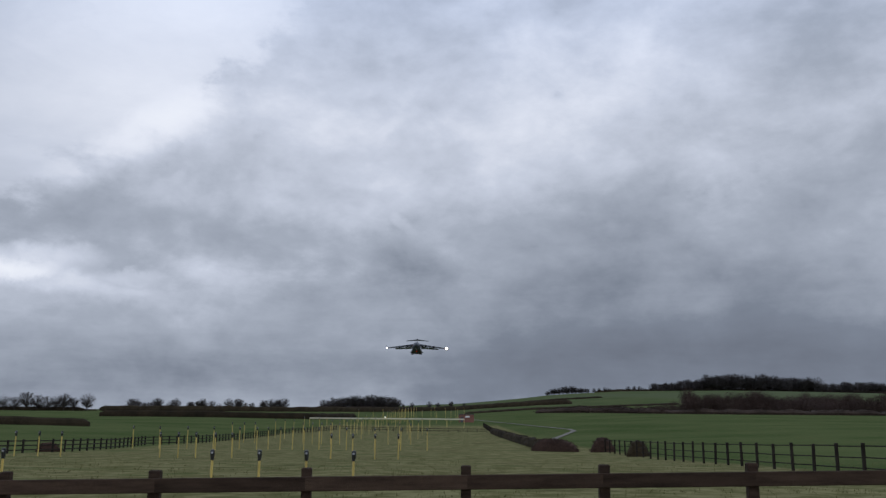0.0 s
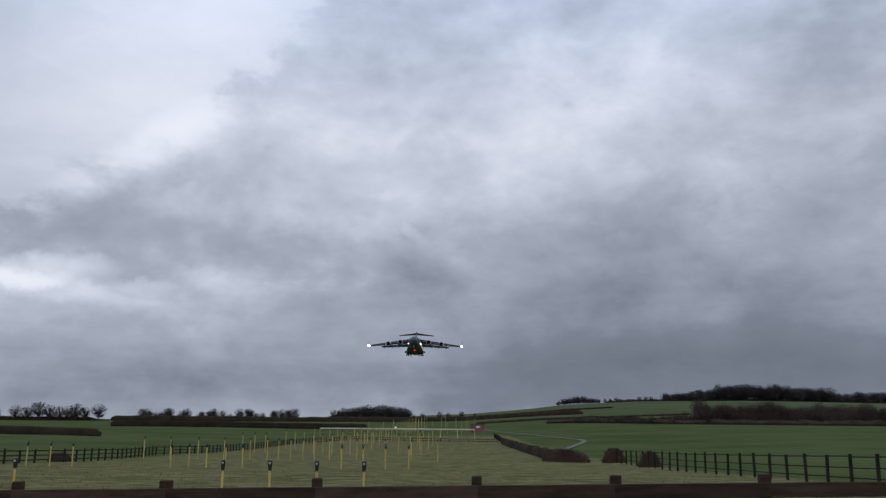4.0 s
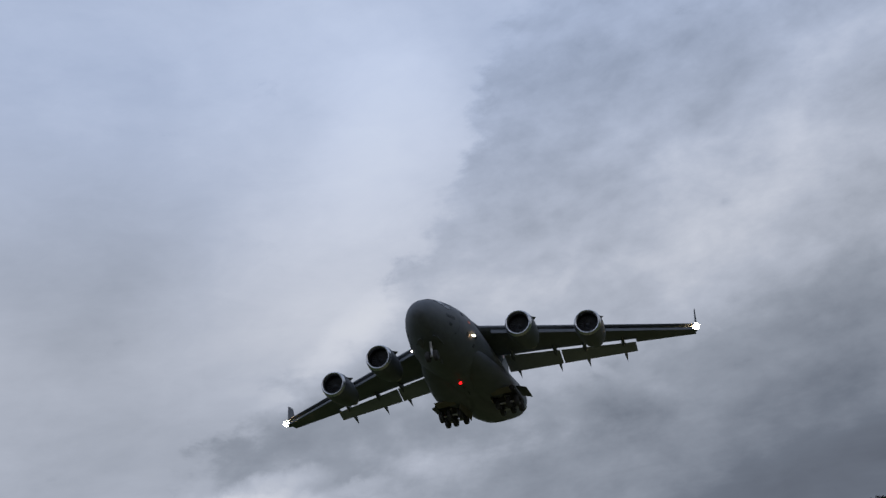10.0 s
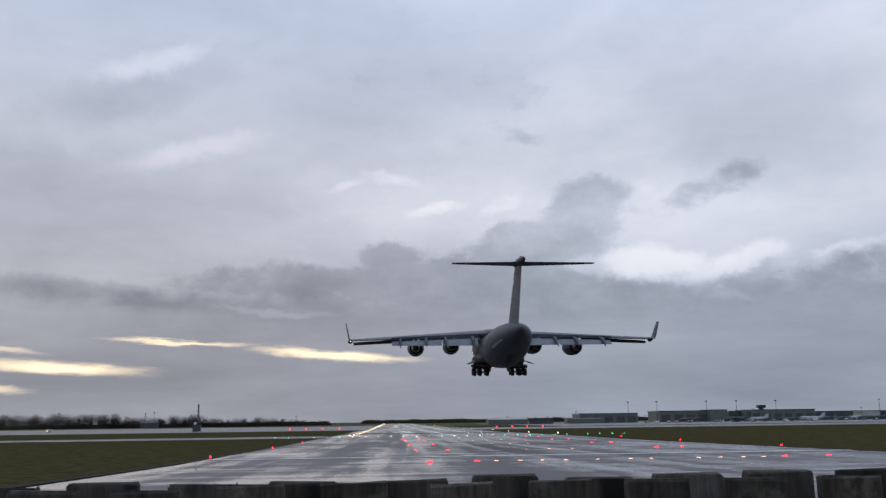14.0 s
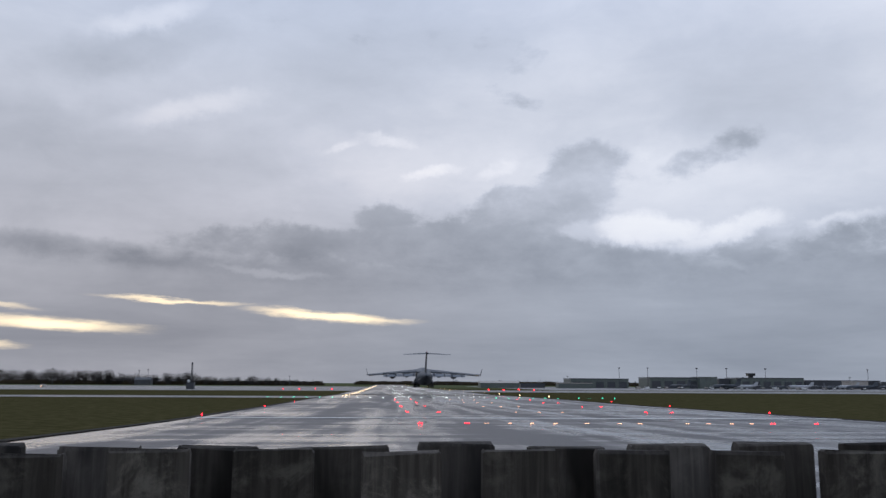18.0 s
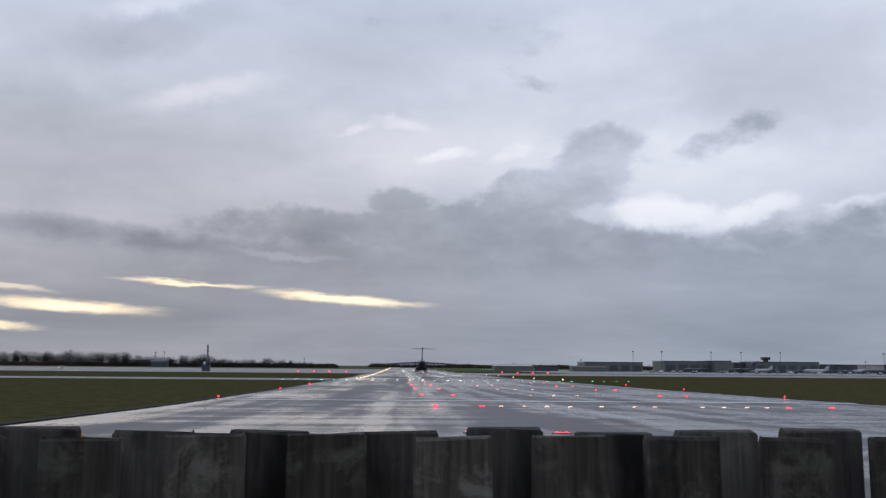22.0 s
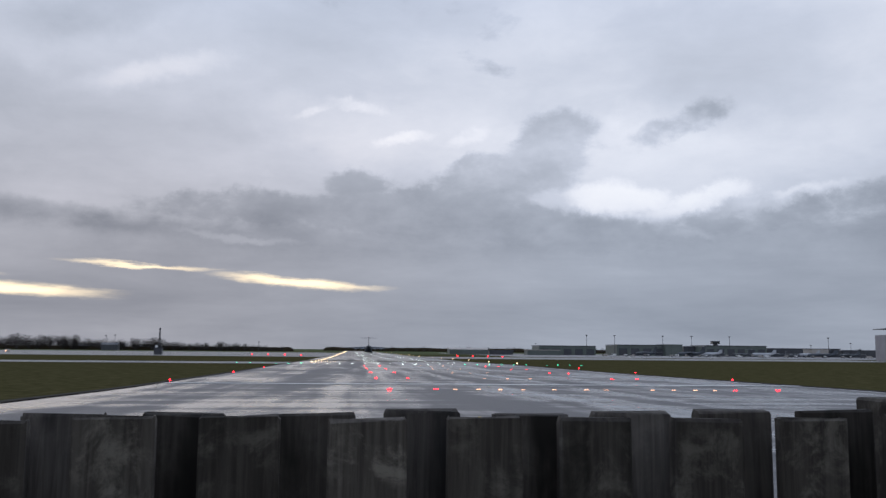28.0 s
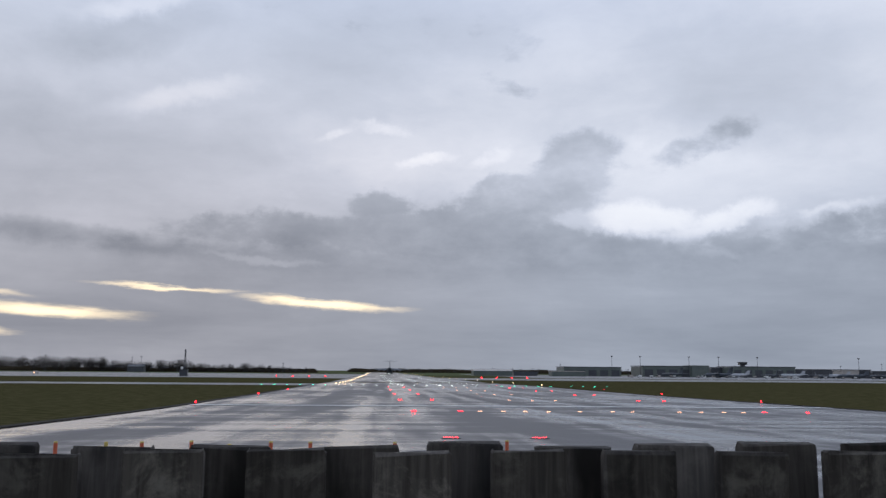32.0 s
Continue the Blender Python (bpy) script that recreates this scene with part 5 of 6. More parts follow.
lay(runway_light(COLD_LAMP, "pale green-white threshold light on pavement", 0.085, 0.05), greens[6:18], [])
edges = [(10.2, -225 - 24 * k) for k in range(64)] + [(-43.6, -225 - 48 * k) for k in range(32)]
lay(runway_light(EDGE_LAMP, "warm glowing runway edge light", 0.13, 0.1, 0.2), edges, [])


def touchdown_lights():
    """Centre line and touchdown barrettes, too many and too small to pick apart."""
    parts = []
    lens = ball(0.075, 6, 4)
    for k in range(34):
        y = -242 - 30 * k
        for x in (-4.7, -6.2, -7.7, -25.7, -27.2, -28.7):
            parts.append(moved(lens, Matrix.Translation((x, y, land(x, y) + 0.06))))
    for k in range(100):
        y = -222 - 15 * k
        parts.append(moved(lens, Matrix.Translation((C, y, land(C, y) + 0.06))))
    tagged(new("touchdown_lights", mesh("touchdown_lights", *join(*parts), COLD_LAMP)), "rows of small white touchdown zone lights", "runway lights", kind="stuff")


touchdown_lights()


def papi(x, y):
    unit = thing("glide_path_light", "low box with a red glide path lamp on the grass", "glide path light", at=(x, y, land(x, y)), group="glide path lights")
    part("housing", mesh("housing", *box_data(0, 0, 0.75, 1.1, 0.8, 0.35, 0.03), ORANGE), unit)
    for dx in (-0.4, 0.4):
        part("leg", mesh("leg", *tube([(dx, 0, -0.05), (dx, 0, 0.6)], 0.05, 8), STEEL), unit)
    part("lens", mesh("lens", *moved(lathe([(0, 0.001), (0.02, 0.2)], 12, "y"), Matrix.Translation((0, 0.43, 0.75))), RED_LAMP), unit)
    # bigger glowing ball added before the lens to stand for its glare
    part("lens", mesh("lens", *ball(0.34, 10, 6, (0, 0.62, 0.95), 0.8), RED_LAMP, True), unit, "glowing red ball for the lens's glare")


for x in (57, 47.8, 38.5, 29.0, -62, -71, -80, -89):
    papi(x, -505)


def marker_posts():
    for i, x in enumerate((3.85, 3.34, 2.82, 2.29, 1.82, 1.29, 0.80, -0.25, -1.69)):
        rnd = random.Random(i)
        red = i not in (1, 4)
        y = -11 + rnd.uniform(-0.2, 0.2)
        post = thing("marker_post", "slim orange-red marker post with a yellow cap" if red else "slim yellow marker post with a dark band", "marker post", at=(x, y, land(x, y)), group="marker posts")
        h = EYE - 0.895 - land(x, y) + rnd.uniform(-0.012, 0.012) - (0 if red else 0.03)
        part("stake", mesh("stake", *tube([(0, 0, -0.1), (0, 0, h)], 0.024, 10), ORANGE if red else YELLOW, True), post)
        part("cap", mesh("cap", *tube([(0, 0, h), (0, 0, h + 0.018)], [0.026, 0.020], 10), YELLOW, True), post)


marker_posts()

# ---- trees, hedges and scrub ----


def tree_meshes(seed, wide, low, bark=BARK):
    """A bare winter tree 10 m high: tapered trunk, limbs fanning into a domed crown, sprays of fine twigs."""
    rnd = random.Random(seed)
    limbs, twigs = [tube([(0, 0, -0.3), (0.1, 0, 1.2), (-0.1, 0.1, 3.2), (0, 0, 6.0)], [0.34, 0.26, 0.20, 0.08], 7, False)], []
    mid, up = (10 + low) / 2, (10 - low) / 2
    for i in range(46):
        turn, rise = i * 2.4 + rnd.uniform(-0.3, 0.3), rnd.uniform(-0.75, 1.0)
        flat = math.sqrt(max(0.05, 1 - rise * rise)) * rnd.uniform(0.6, 0.88)
        tip = Vector((wide * flat * math.cos(turn), wide * flat * math.sin(turn), mid + up * rise * rnd.uniform(0.72, 0.88)))
        root = Vector((0, 0, rnd.uniform(0.16, 0.5) * tip.z + 0.6))
        bend = root.lerp(tip, 0.5) + Vector((rnd.uniform(-0.4, 0.4), rnd.uniform(-0.4, 0.4), rnd.uniform(0.1, 0.7)))
        limbs.append(tube([root, bend, tip], [0.13, 0.075, 0.02], 4, False))
        for q in (0.35, 0.5, 0.62, 0.74, 0.84, 0.92, 1.0):
            o = root.lerp(bend, q * 2) if q < 0.5 else bend.lerp(tip, q * 2 - 1)
            out = (o - Vector((0, 0, mid - 1.5))).normalized()
            for _ in range(4):
                a = (out * 0.7 + Vector((rnd.gauss(0, 0.7), rnd.gauss(0, 0.7), rnd.gauss(0.15, 0.6)))).normalized()
                w = a.orthogonal().normalized() * rnd.uniform(0.03, 0.08)
                e = o + a * rnd.uniform(0.4, 1.0)
                twigs.append(([tuple(o - w), tuple(o + w), tuple(e)], [(0, 1, 2)]))
                b = (a + Vector((rnd.gauss(0, 0.6), rnd.gauss(0, 0.6), rnd.gauss(0, 0.5)))).normalized()
                f = o.lerp(e, rnd.uniform(0.3, 0.9))
                twigs.append(([tuple(f - w), tuple(f + w), tuple(f + b * rnd.uniform(0.3, 0.7))], [(0, 1, 2)]))
    for _ in range(1500):
        d = Vector((rnd.gauss(0, 1), rnd.gauss(0, 1), rnd.gauss(0, 1))).normalized()
        q = rnd.random() ** 0.42 * 0.97
        lobe = 1 + 0.16 * noise.noise(d * 2.2 + Vector((seed, 0, 0)))
        o = Vector((d.x * wide * q * lobe, d.y * wide * q * lobe, mid + d.z * up * q * min(lobe, 1.0)))
        a = (d * 0.6 + Vector((rnd.gauss(0, 0.8), rnd.gauss(0, 0.8), rnd.gauss(0.1, 0.6)))).normalized()
        w = a.orthogonal().normalized() * rnd.uniform(0.03, 0.07)
        twigs.append(([tuple(o - w), tuple(o + w), tuple(o + a * rnd.uniform(0.25, 0.7))], [(0, 1, 2)]))
    return mesh("trunk", *join(*limbs), bark, True), mesh("crown", *join(*twigs), bark)


TREES = [tree_meshes(11, 4.6, 0.9), tree_meshes(12, 4.0, 0.6), tree_meshes(13, 5.3, 1.0), tree_meshes(14, 3.6, 0.5)]


def wood_tree(seed, wide, low):
    """Lighter tree for woods seen from far off: points and triangles of a 10 m tree."""
    rnd = random.Random(seed)
    mid, up = (10 + low) / 2, (10 - low) / 2
    data = [tube([(0, 0, -0.4), (0.1, 0, 3), (0, 0, 7)], [0.3, 0.2, 0.06], 5, False)]
    for i in range(16):
        turn, rise = i * 2.4, rnd.uniform(-0.6, 0.95)
        flat = math.sqrt(1 - rise * rise) * rnd.uniform(0.6, 0.9)
        data.append(tube([(0, 0, rnd.uniform(1, 4)), (wide * flat * math.cos(turn), wide * flat * math.sin(turn), mid + up * rise * 0.85)], [0.12, 0.03], 3, False))
    for _ in range(900):
        d = Vector((rnd.gauss(0, 1), rnd.gauss(0, 1), rnd.gauss(0, 1))).normalized()
        q = rnd.random() ** 0.42
        lobe = 1 + 0.2 * noise.noise(d * 2.2 + Vector((seed, 0, 0)))
        o = Vector((d.x * wide * q * lobe, d.y * wide * q * lobe, mid + d.z * up * q * min(lobe, 1.0)))
        a = (d * 0.6 + Vector((rnd.gauss(0, 0.8), rnd.gauss(0, 0.8), rnd.gauss(0.2, 0.6)))).normalized()
        w = a.orthogonal().normalized() * rnd.uniform(0.04, 0.10)
        data.append(([tuple(o - w), tuple(o + w), tuple(o + a * rnd.uniform(0.4, 1.0))], [(0, 1, 2)]))
    v, f = join(*data)
    return np.array(v), f


WOOD_TREES = [wood_tree(31, 4.4, 0.6), wood_tree(32, 3.6, 0.4), wood_tree(33, 4.9, 0.8)]


def far_trees(name, label, places, mat, seed=0):
    """A stand of trees too many and too far to pick apart."""
    rnd = random.Random(seed)
    verts, faces, o = [], [], 0
    for x, y, h in places:
        v, f = WOOD_TREES[rnd.randrange(3)]
        a, s = rnd.uniform(0, 6.28), h / 10
        c, q = math.cos(a) * s * rnd.uniform(0.9, 1.2), math.sin(a) * s
        m = np.array([[c, -q, 0], [q, c, 0], [0, 0, s]])
        verts.append(v @ m.T + np.array([x, y, land(x, y) - 0.2]))
        faces += [tuple(i + o for i in face) for face in f]
        o += len(v)
    return tagged(new(name, mesh(name, np.concatenate(verts).tolist(), faces, mat)), label, "trees", kind="stuff")


def tree(x, y, height, kind, label, group, seed=0):
    rnd = random.Random(seed)
    t = thing("tree", label, "tree", at=(x, y, land(x, y) - 0.2), turn=rnd.uniform(0, 360), group=group)
    s = height / 10
    t.scale = (s * rnd.uniform(0.9, 1.15), s * rnd.uniform(0.9, 1.15), s)
    part("trunk", TREES[kind][0], t)
    part("crown", TREES[kind][1], t)


def scrub(name, label, pts, width, height, mat, seed=0, lumps=1.0, thick=9, category="hedge", kind="stuff"):
    """A hedge or thicket along a line: a low dark core wrapped in fine outward shoots."""
    rnd = random.Random(seed)
    rings, twigs = [], []
    far = math.hypot(*pts[0])
    step = max(0.35, far * 0.005)
    for (x0, y0), (x1, y1) in zip(pts, pts[1:]):
        length = math.hypot(x1 - x0, y1 - y0)
        along = Vector(((x1 - x0) / length, (y1 - y0) / length, 0))
        out = Vector((-along.y, along.x, 0))
        n = max(2, int(length / step))
        for i in range(n + (1 if (x1, y1) == pts[-1] else 0)):
            q = i / n
            x, y = x0 + (x1 - x0) * q, y0 + (y1 - y0) * q
            h = height * (0.86 + 0.26 * lumps * noise.noise((x * 0.45 / height, y * 0.45 / height, seed)) + rnd.uniform(-0.02, 0.02) * lumps)
            w = width / 2 * (0.9 + 0.25 * noise.noise((x * 0.4, y * 0.4, seed + 9)))
            if category == "bush":
                k = (x - pts[0][0]) / (pts[-1][0] - pts[0][0]) * 2 - 1
                h, w = h * math.sqrt(max(0.06, 1 - k * k)), w * math.sqrt(max(0.10, 1 - k * k))
            elif not rings or ((x1, y1) == pts[-1] and i == n):
                h, w = h * 0.6, w * 0.6
            foot = Vector((x, y, land(x, y)))
            ring_pts = []
            for a, b in ((-0.8, -0.1), (-0.85, 0.3), (-0.68, 0.62), (-0.3, 0.78), (0.3, 0.78), (0.68, 0.62), (0.85, 0.3), (0.8, -0.1)):
                ring_pts.append(tuple(foot + out * (a * w) + Vector((0, 0, b * h))))
            rings.append(ring_pts)
            for _ in range(thick * 4):
                a = rnd.uniform(0.02, 0.98) * math.pi
                c, u = math.cos(a), math.sin(a)
                c, u = math.copysign(abs(c) ** 0.6, c), u ** 0.6
                o = foot + out * (0.72 * w * c) + Vector((0, 0, 0.70 * h * u)) + along * (rnd.uniform(-0.6, 0.6) * step)
                d = (out * c + Vector((0, 0, u + 0.25)) + Vector((rnd.gauss(0, 0.45), rnd.gauss(0, 0.45), rnd.gauss(0, 0.35)))).normalized()
                size = min(w, h)
                s = d.cross(Vector((rnd.gauss(0, 1), rnd.gauss(0, 1), rnd.gauss(0, 1)))).normalized() * size * rnd.uniform(0.012, 0.03)
                e = o + d * size * rnd.uniform(0.18, 0.48)
                twigs.append(([tuple(o - s), tuple(o + s), tuple(e)], [(0, 1, 2)]))
    return tagged(new(name, mesh(name, *join(loft(rings), *twigs), mat)), label, category, kind=kind)


def build_green():
    # pasture and field hedges before the camera at the start
    scrub("hedge", "dark clipped hedge along a green field", [(-128, 196), (-95, 190), (-75.5, 190)], 2.2, 2.5, HEDGE, 1, 0.4, 14)
    scrub("hedge", "long dark winter hedge behind the fields", [(-130.8, 338), (-97, 345), (-75, 352), (-51, 362), (-38, 400)], 3.4, 3.5, HEDGE, 2, 0.4, 14)
    scrub("hedge", "distant dark hedge line", [(-620, 640), (-420, 640), (-250, 640)], 4, 1.7, HEDGE, 3, 0.5, 10)
    scrub("hedge", "distant dark hedge with small trees", [(-248, 640), (-190, 642), (-112, 650), (-40, 700), (40, 760), (120, 780)], 5, 5.6, HEDGE, 33, 0.6, 10)
    scrub("hedge", "dark hedge on the rising ground", [(20, 640), (70, 660), (130, 700), (210, 760)], 4, 2.4, HEDGE, 4, 0.6)
    scrub("hedge", "dark field hedge on the hillside", [(18, 830), (60, 850), (105, 870), (170, 900)], 4, 2.4, HEDGE, 14, 0.6)
    scrub("hedge", "dark thicket under the skyline trees", [(-345, 612), (-300, 612), (-262, 612), (-248, 612)], 6, 4.2, HEDGE, 34, 0.6, 12)
    # brown scrub wood below the hill
    scrub("scrub_wood", "brown leafless scrub wood below the hill", [(62, 540), (90, 525), (125, 510), (170, 500), (240, 492), (320, 485), (420, 480)], 20, 4.2, WOODS, 5, 1.8, 40, "scrub")
    scrub("scrub_wood", "dark undergrowth of the spinney", [(-112, 800), (-95, 795), (-66, 795), (-38, 800)], 14, 4.0, WOODS, 7, 0.7, 20, "scrub")
    scrub("hedge", "dark bushy hedge on the skyline", [(215, 1192), (250, 1190), (300, 1192)], 8, 5.0, HEDGE, 35, 1.2, 16)
    scrub("scrub_wood", "dark undergrowth along the hill's crest", [(300, 1200), (380, 1195), (470, 1195), (560, 1200), (640, 1205)], 14, 6.0, WOODS, 8, 0.8, 20, "scrub")
    # bushes along the strip's fence
    scrub("bush", "brown leafless bush by the fence", [(10.2, 94), (11.8, 92), (14.2, 89)], 2.0, 1.9, SHRUB, 9, 1.2, 60, "bush", "thing")
    scrub("bramble", "low dark bramble along the fence", [(12.3, 196), (12.6, 160), (12.6, 130), (12.2, 112), (12.0, 101), (12.4, 94)], 1.6, 1.5, HEDGE, 10, 1.9, 26, "bramble")
    scrub("bush", "reddish brown bush behind the fence", [(15.4, 88), (16.8, 88), (17.8, 88)], 1.6, 2.7, SHRUB, 11, 1.2, 60, "bush", "thing")
    scrub("bush", "dark bush growing through the fence", [(16.0, 74), (17.0, 74.3), (18.0, 74.6)], 1.3, 1.7, HEDGE, 12, 1.2, 60, "bush", "thing")
    scrub("bush", "purple brown bush by the pasture fence", [(-33.6, 74), (-32.6, 74.5), (-31.9, 75)], 1.2, 1.2, SHRUB, 13, 1.0, 60, "bush", "thing")
    oak = "spreading bare winter tree on the skyline"
    rnd = random.Random(5)
    for x, h, kind in ((-332, 9, 0), (-318, 8, 1), (-304, 9.2, 0), (-296, 8, 2), (-288, 10.8, 2), (-280, 9.4, 0), (-273, 8.8, 2), (-267, 9.2, 0), (-261.5, 10.2, 0), (-255, 8.0, 1), (-245.5, 10.4, 0)):
        tree(x, 610, h * 1.25, kind, oak, "trees behind the fields", int(x))
    for x in range(-228, -108, 4):
        y = 700 + rnd.uniform(-20, 20)
        tree((x + rnd.uniform(-3, 3)) * 700 / 640, y, rnd.uniform(6.5, 10.5), rnd.randrange(3), oak, "trees behind the fields", x)
    for i in range(26):
        x = -104 + i * 2.7
        tree(x + rnd.uniform(-1, 1), 800 + rnd.uniform(-14, 14), (13.5 - 0.0032 * (x + 66) ** 2) * rnd.uniform(0.82, 1.08), rnd.choice((0, 2, 0, 2, 1)), oak, "trees behind the strip", i)
    for x, h in ((-32, 5), (-24, 6.5), (-8, 7), (0, 6), (12, 7), (24, 5)):
        tree(x, 800, h, rnd.randrange(3), oak, "trees behind the strip", x)
    for i in range(22):
        tree(150 + i * 2.5 + rnd.uniform(-1.5, 1.5), 1190 + rnd.uniform(-8, 8), (8.0 + 3.5 * math.sin(math.pi * i / 21)) * rnd.uniform(0.8, 1.1), rnd.randrange(3), oak, "trees on the hill", 900 + i)
    for x in range(205, 300, 8):
        tree(x + rnd.uniform(-2, 2), 1190, rnd.uniform(5, 9), rnd.randrange(3), oak, "trees on the hill", x)
    for i in range(150):
        x = 296 + i * 2.5
        h = 13 if x < 335 else 17 if x < 372 else 24 if x < 450 else 21.5 if x < 520 else 13 if x < 556 else 16
        h *= 1 + 0.16 * noise.noise((x * 0.05, 3.1, 0.0))
        tree(x + rnd.uniform(-2.5, 2.5), 1178 + 34 * (i % 3) / 2 + rnd.uniform(-8, 8), h * rnd.uniform(0.82, 1.06), rnd.choice((0, 1, 0, 2, 3)), oak, "trees on the hill", i)
    places = []
    for i in range(300):
        x, y = 84 + i * 0.92, 520 + rnd.uniform(-24, 46)
        tall = (4.2 + 9.0 * min(1, max(0, (x - 92) / 90))) * (0.85 + 0.45 * noise.noise((x * 0.045, 8.3, 0.0)))
        places.append((x * y / 520, y, tall * rnd.uniform(0.45, 1.1)))
    for i in range(170):
        y = 680 + rnd.uniform(-50, 60)
        places.append(((0.285 + 0.0017 * i) * y, y, rnd.uniform(8, 16.5) * (0.9 + 0.4 * noise.noise((i * 0.09, 1.7, 0.0)))))
    far_trees("wood", "brown leafless wood below the hill", places, BROWN_BARK, 3)
    # winding pale track over the field
    pts = [(13.6, 112), (20, 150), (30, 192), (31, 205), (26, 250), (20, 330), (15, 420)]
    left, right = [], []
    for i, (x, y) in enumerate(pts):
        a, b = pts[max(i - 1, 0)], pts[min(i + 1, len(pts) - 1)]
        d = Vector((b[0] - a[0], b[1] - a[1])).normalized()
        left.append((x - d.y * 0.55, y + d.x * 0.55, 0))
        right.append((x + d.y * 0.55, y - d.x * 0.55, 0))
    v, f = [], []
    for i in range(len(pts) - 1):
        for k in range(6):
            q = k / 6
            for a, b in ((left[i], left[i + 1]), (right[i], right[i + 1])):
                x, y = a[0] + (b[0] - a[0]) * q, a[1] + (b[1] - a[1]) * q
                v.append((x, y, land(x, y) + 0.12))
    n = len(v) // 2
    f = [(2 * i, 2 * i + 1, 2 * i + 3, 2 * i + 2) for i in range(n - 1)]
    tagged(new("field_track", mesh("field_track", v, f, TRACK)), "pale winding track over the field", kind="structure")
    # trees round the airfield
    scrub("hedge", "dark tree line beyond the runway", [(-900, -1750), (-500, -1750), (-200, -1800), (-40, -1850), (60, -1900)], 20, 11, HEDGE, 21, 1.0, 10)
    scrub("hedge", "dark tree line behind the airfield", [(90, -1330), (140, -1290), (240, -1275), (360, -1270), (480, -1265), (640, -1240), (900, -1200)], 14, 9.0, HEDGE, 22, 1.0, 12)
    places = []
    for i in range(150):
        x = 100 + i * 3.6 + rnd.uniform(-3, 3)
        tall = 9 if x < 150 else 13 if x < 260 else 17 if x < 380 else 20
        places.append((x, -1268 + rnd.uniform(-12, 12), tall * rnd.uniform(0.7, 1.12)))
    for i in range(40):
        places.append((-60 - i * 20 + rnd.uniform(-8, 8), -1650 + rnd.uniform(-40, 40), rnd.uniform(6, 12)))
    far_trees("far_trees", "bare dark trees behind the airfield", places, BARK, 4)


def grass_tufts():
    """Tufts of rough grass over the nearer pasture."""
    rnd = random.Random(77)
    v, f = [], []
    for _ in range(11000):
        y = 11.2 + 62 * rnd.random() ** 1.6
        x = rnd.uniform(-0.62, 0.56) * y
        if noise.noise((x * 0.35, y * 0.35, 7)) < rnd.uniform(-0.5, 0.25):
            continue
        z = land(x, y) + noise.noise((x * 0.05, y * 0.05, 3.0)) * 0.12
        for _ in range(3):
            a, tall = rnd.uniform(0, 6.28), rnd.uniform(0.03, 0.10)
            dx, dy = math.cos(a), math.sin(a)
            o = len(v)
            w = rnd.uniform(0.008, 0.022)
            px, py = x + rnd.uniform(-0.1, 0.1), y + rnd.uniform(-0.1, 0.1)
            v += [(px - dy * w, py + dx * w, z - 0.03), (px + dy * w, py - dx * w, z - 0.03), (px + dx * 0.07, py + dy * 0.07, z + tall)]
            f.append((o, o + 1, o + 2))
    tagged(new("grass_tufts", mesh("grass_tufts", v, f, TUFT)), "rough yellowed tufts of winter grass", "grass", kind="stuff")


grass_tufts()
build_green()

# ---- airfield buildings and parked aircraft ----


def across(px, d):
    """Place across at distance d beyond the fence, by a bearing counted in even steps."""
    return -d * math.tan(math.atan((px - 784) / 1528) + radians(5.06))


def shed(name, label, px0, px1, d, height, wall, roof, depth=30.0, bays=6, pitch=0.0, doors=0):
    x0, x1 = across(px1, d), across(px0, d)
    w = x1 - x0
    b = thing(name, label, "building", at=((x0 + x1) / 2, -d - depth / 2, land((x0 + x1) / 2, -d)))
    for k in range(bays):
        part("wall_panel", mesh("wall_panel", *box_data(-w / 2 + w * (k + 0.5) / bays, depth / 2, height / 2 - 0.2, w / bays - 0.12, 0.4, height + 0.4, 0.05), wall), b)
    part("wall", mesh("wall", *box_data(0, -0.3, height / 2 - 0.3, w - 0.3, depth - 0.6, height, 0), wall), b)
    rv = [(-w / 2 - 0.4, -depth / 2, height), (w / 2 + 0.4, -depth / 2, height), (w / 2 + 0.4, depth / 2 + 0.5, height), (-w / 2 - 0.4, depth / 2 + 0.5, height)]
    top = [(x, y, z + 0.8) for x, y, z in rv]
    if pitch:
        v = rv + [(-w / 2 - 0.4, 0, height + pitch), (w / 2 + 0.4, 0, height + pitch)]
        f = [(3, 2, 5, 4), (1, 0, 4, 5), (0, 3, 4), (2, 1, 5), (0, 1, 2, 3)]
    else:
        v, f = rv + top, [(3, 2, 1, 0), (4, 5, 6, 7), (0, 1, 5, 4), (1, 2, 6, 5), (2, 3, 7, 6), (3, 0, 4, 7)]
    part("roof", mesh("roof", v, f, roof), b)
    for k in range(doors):
        part("door", mesh("door", *box_data(-w / 2 + w * (k + 0.5) / doors, depth / 2 + 0.24, height * 0.36, w / doors * 0.7, 0.1, height * 0.7, 0.02), CLAD_DARK), b)
    return b


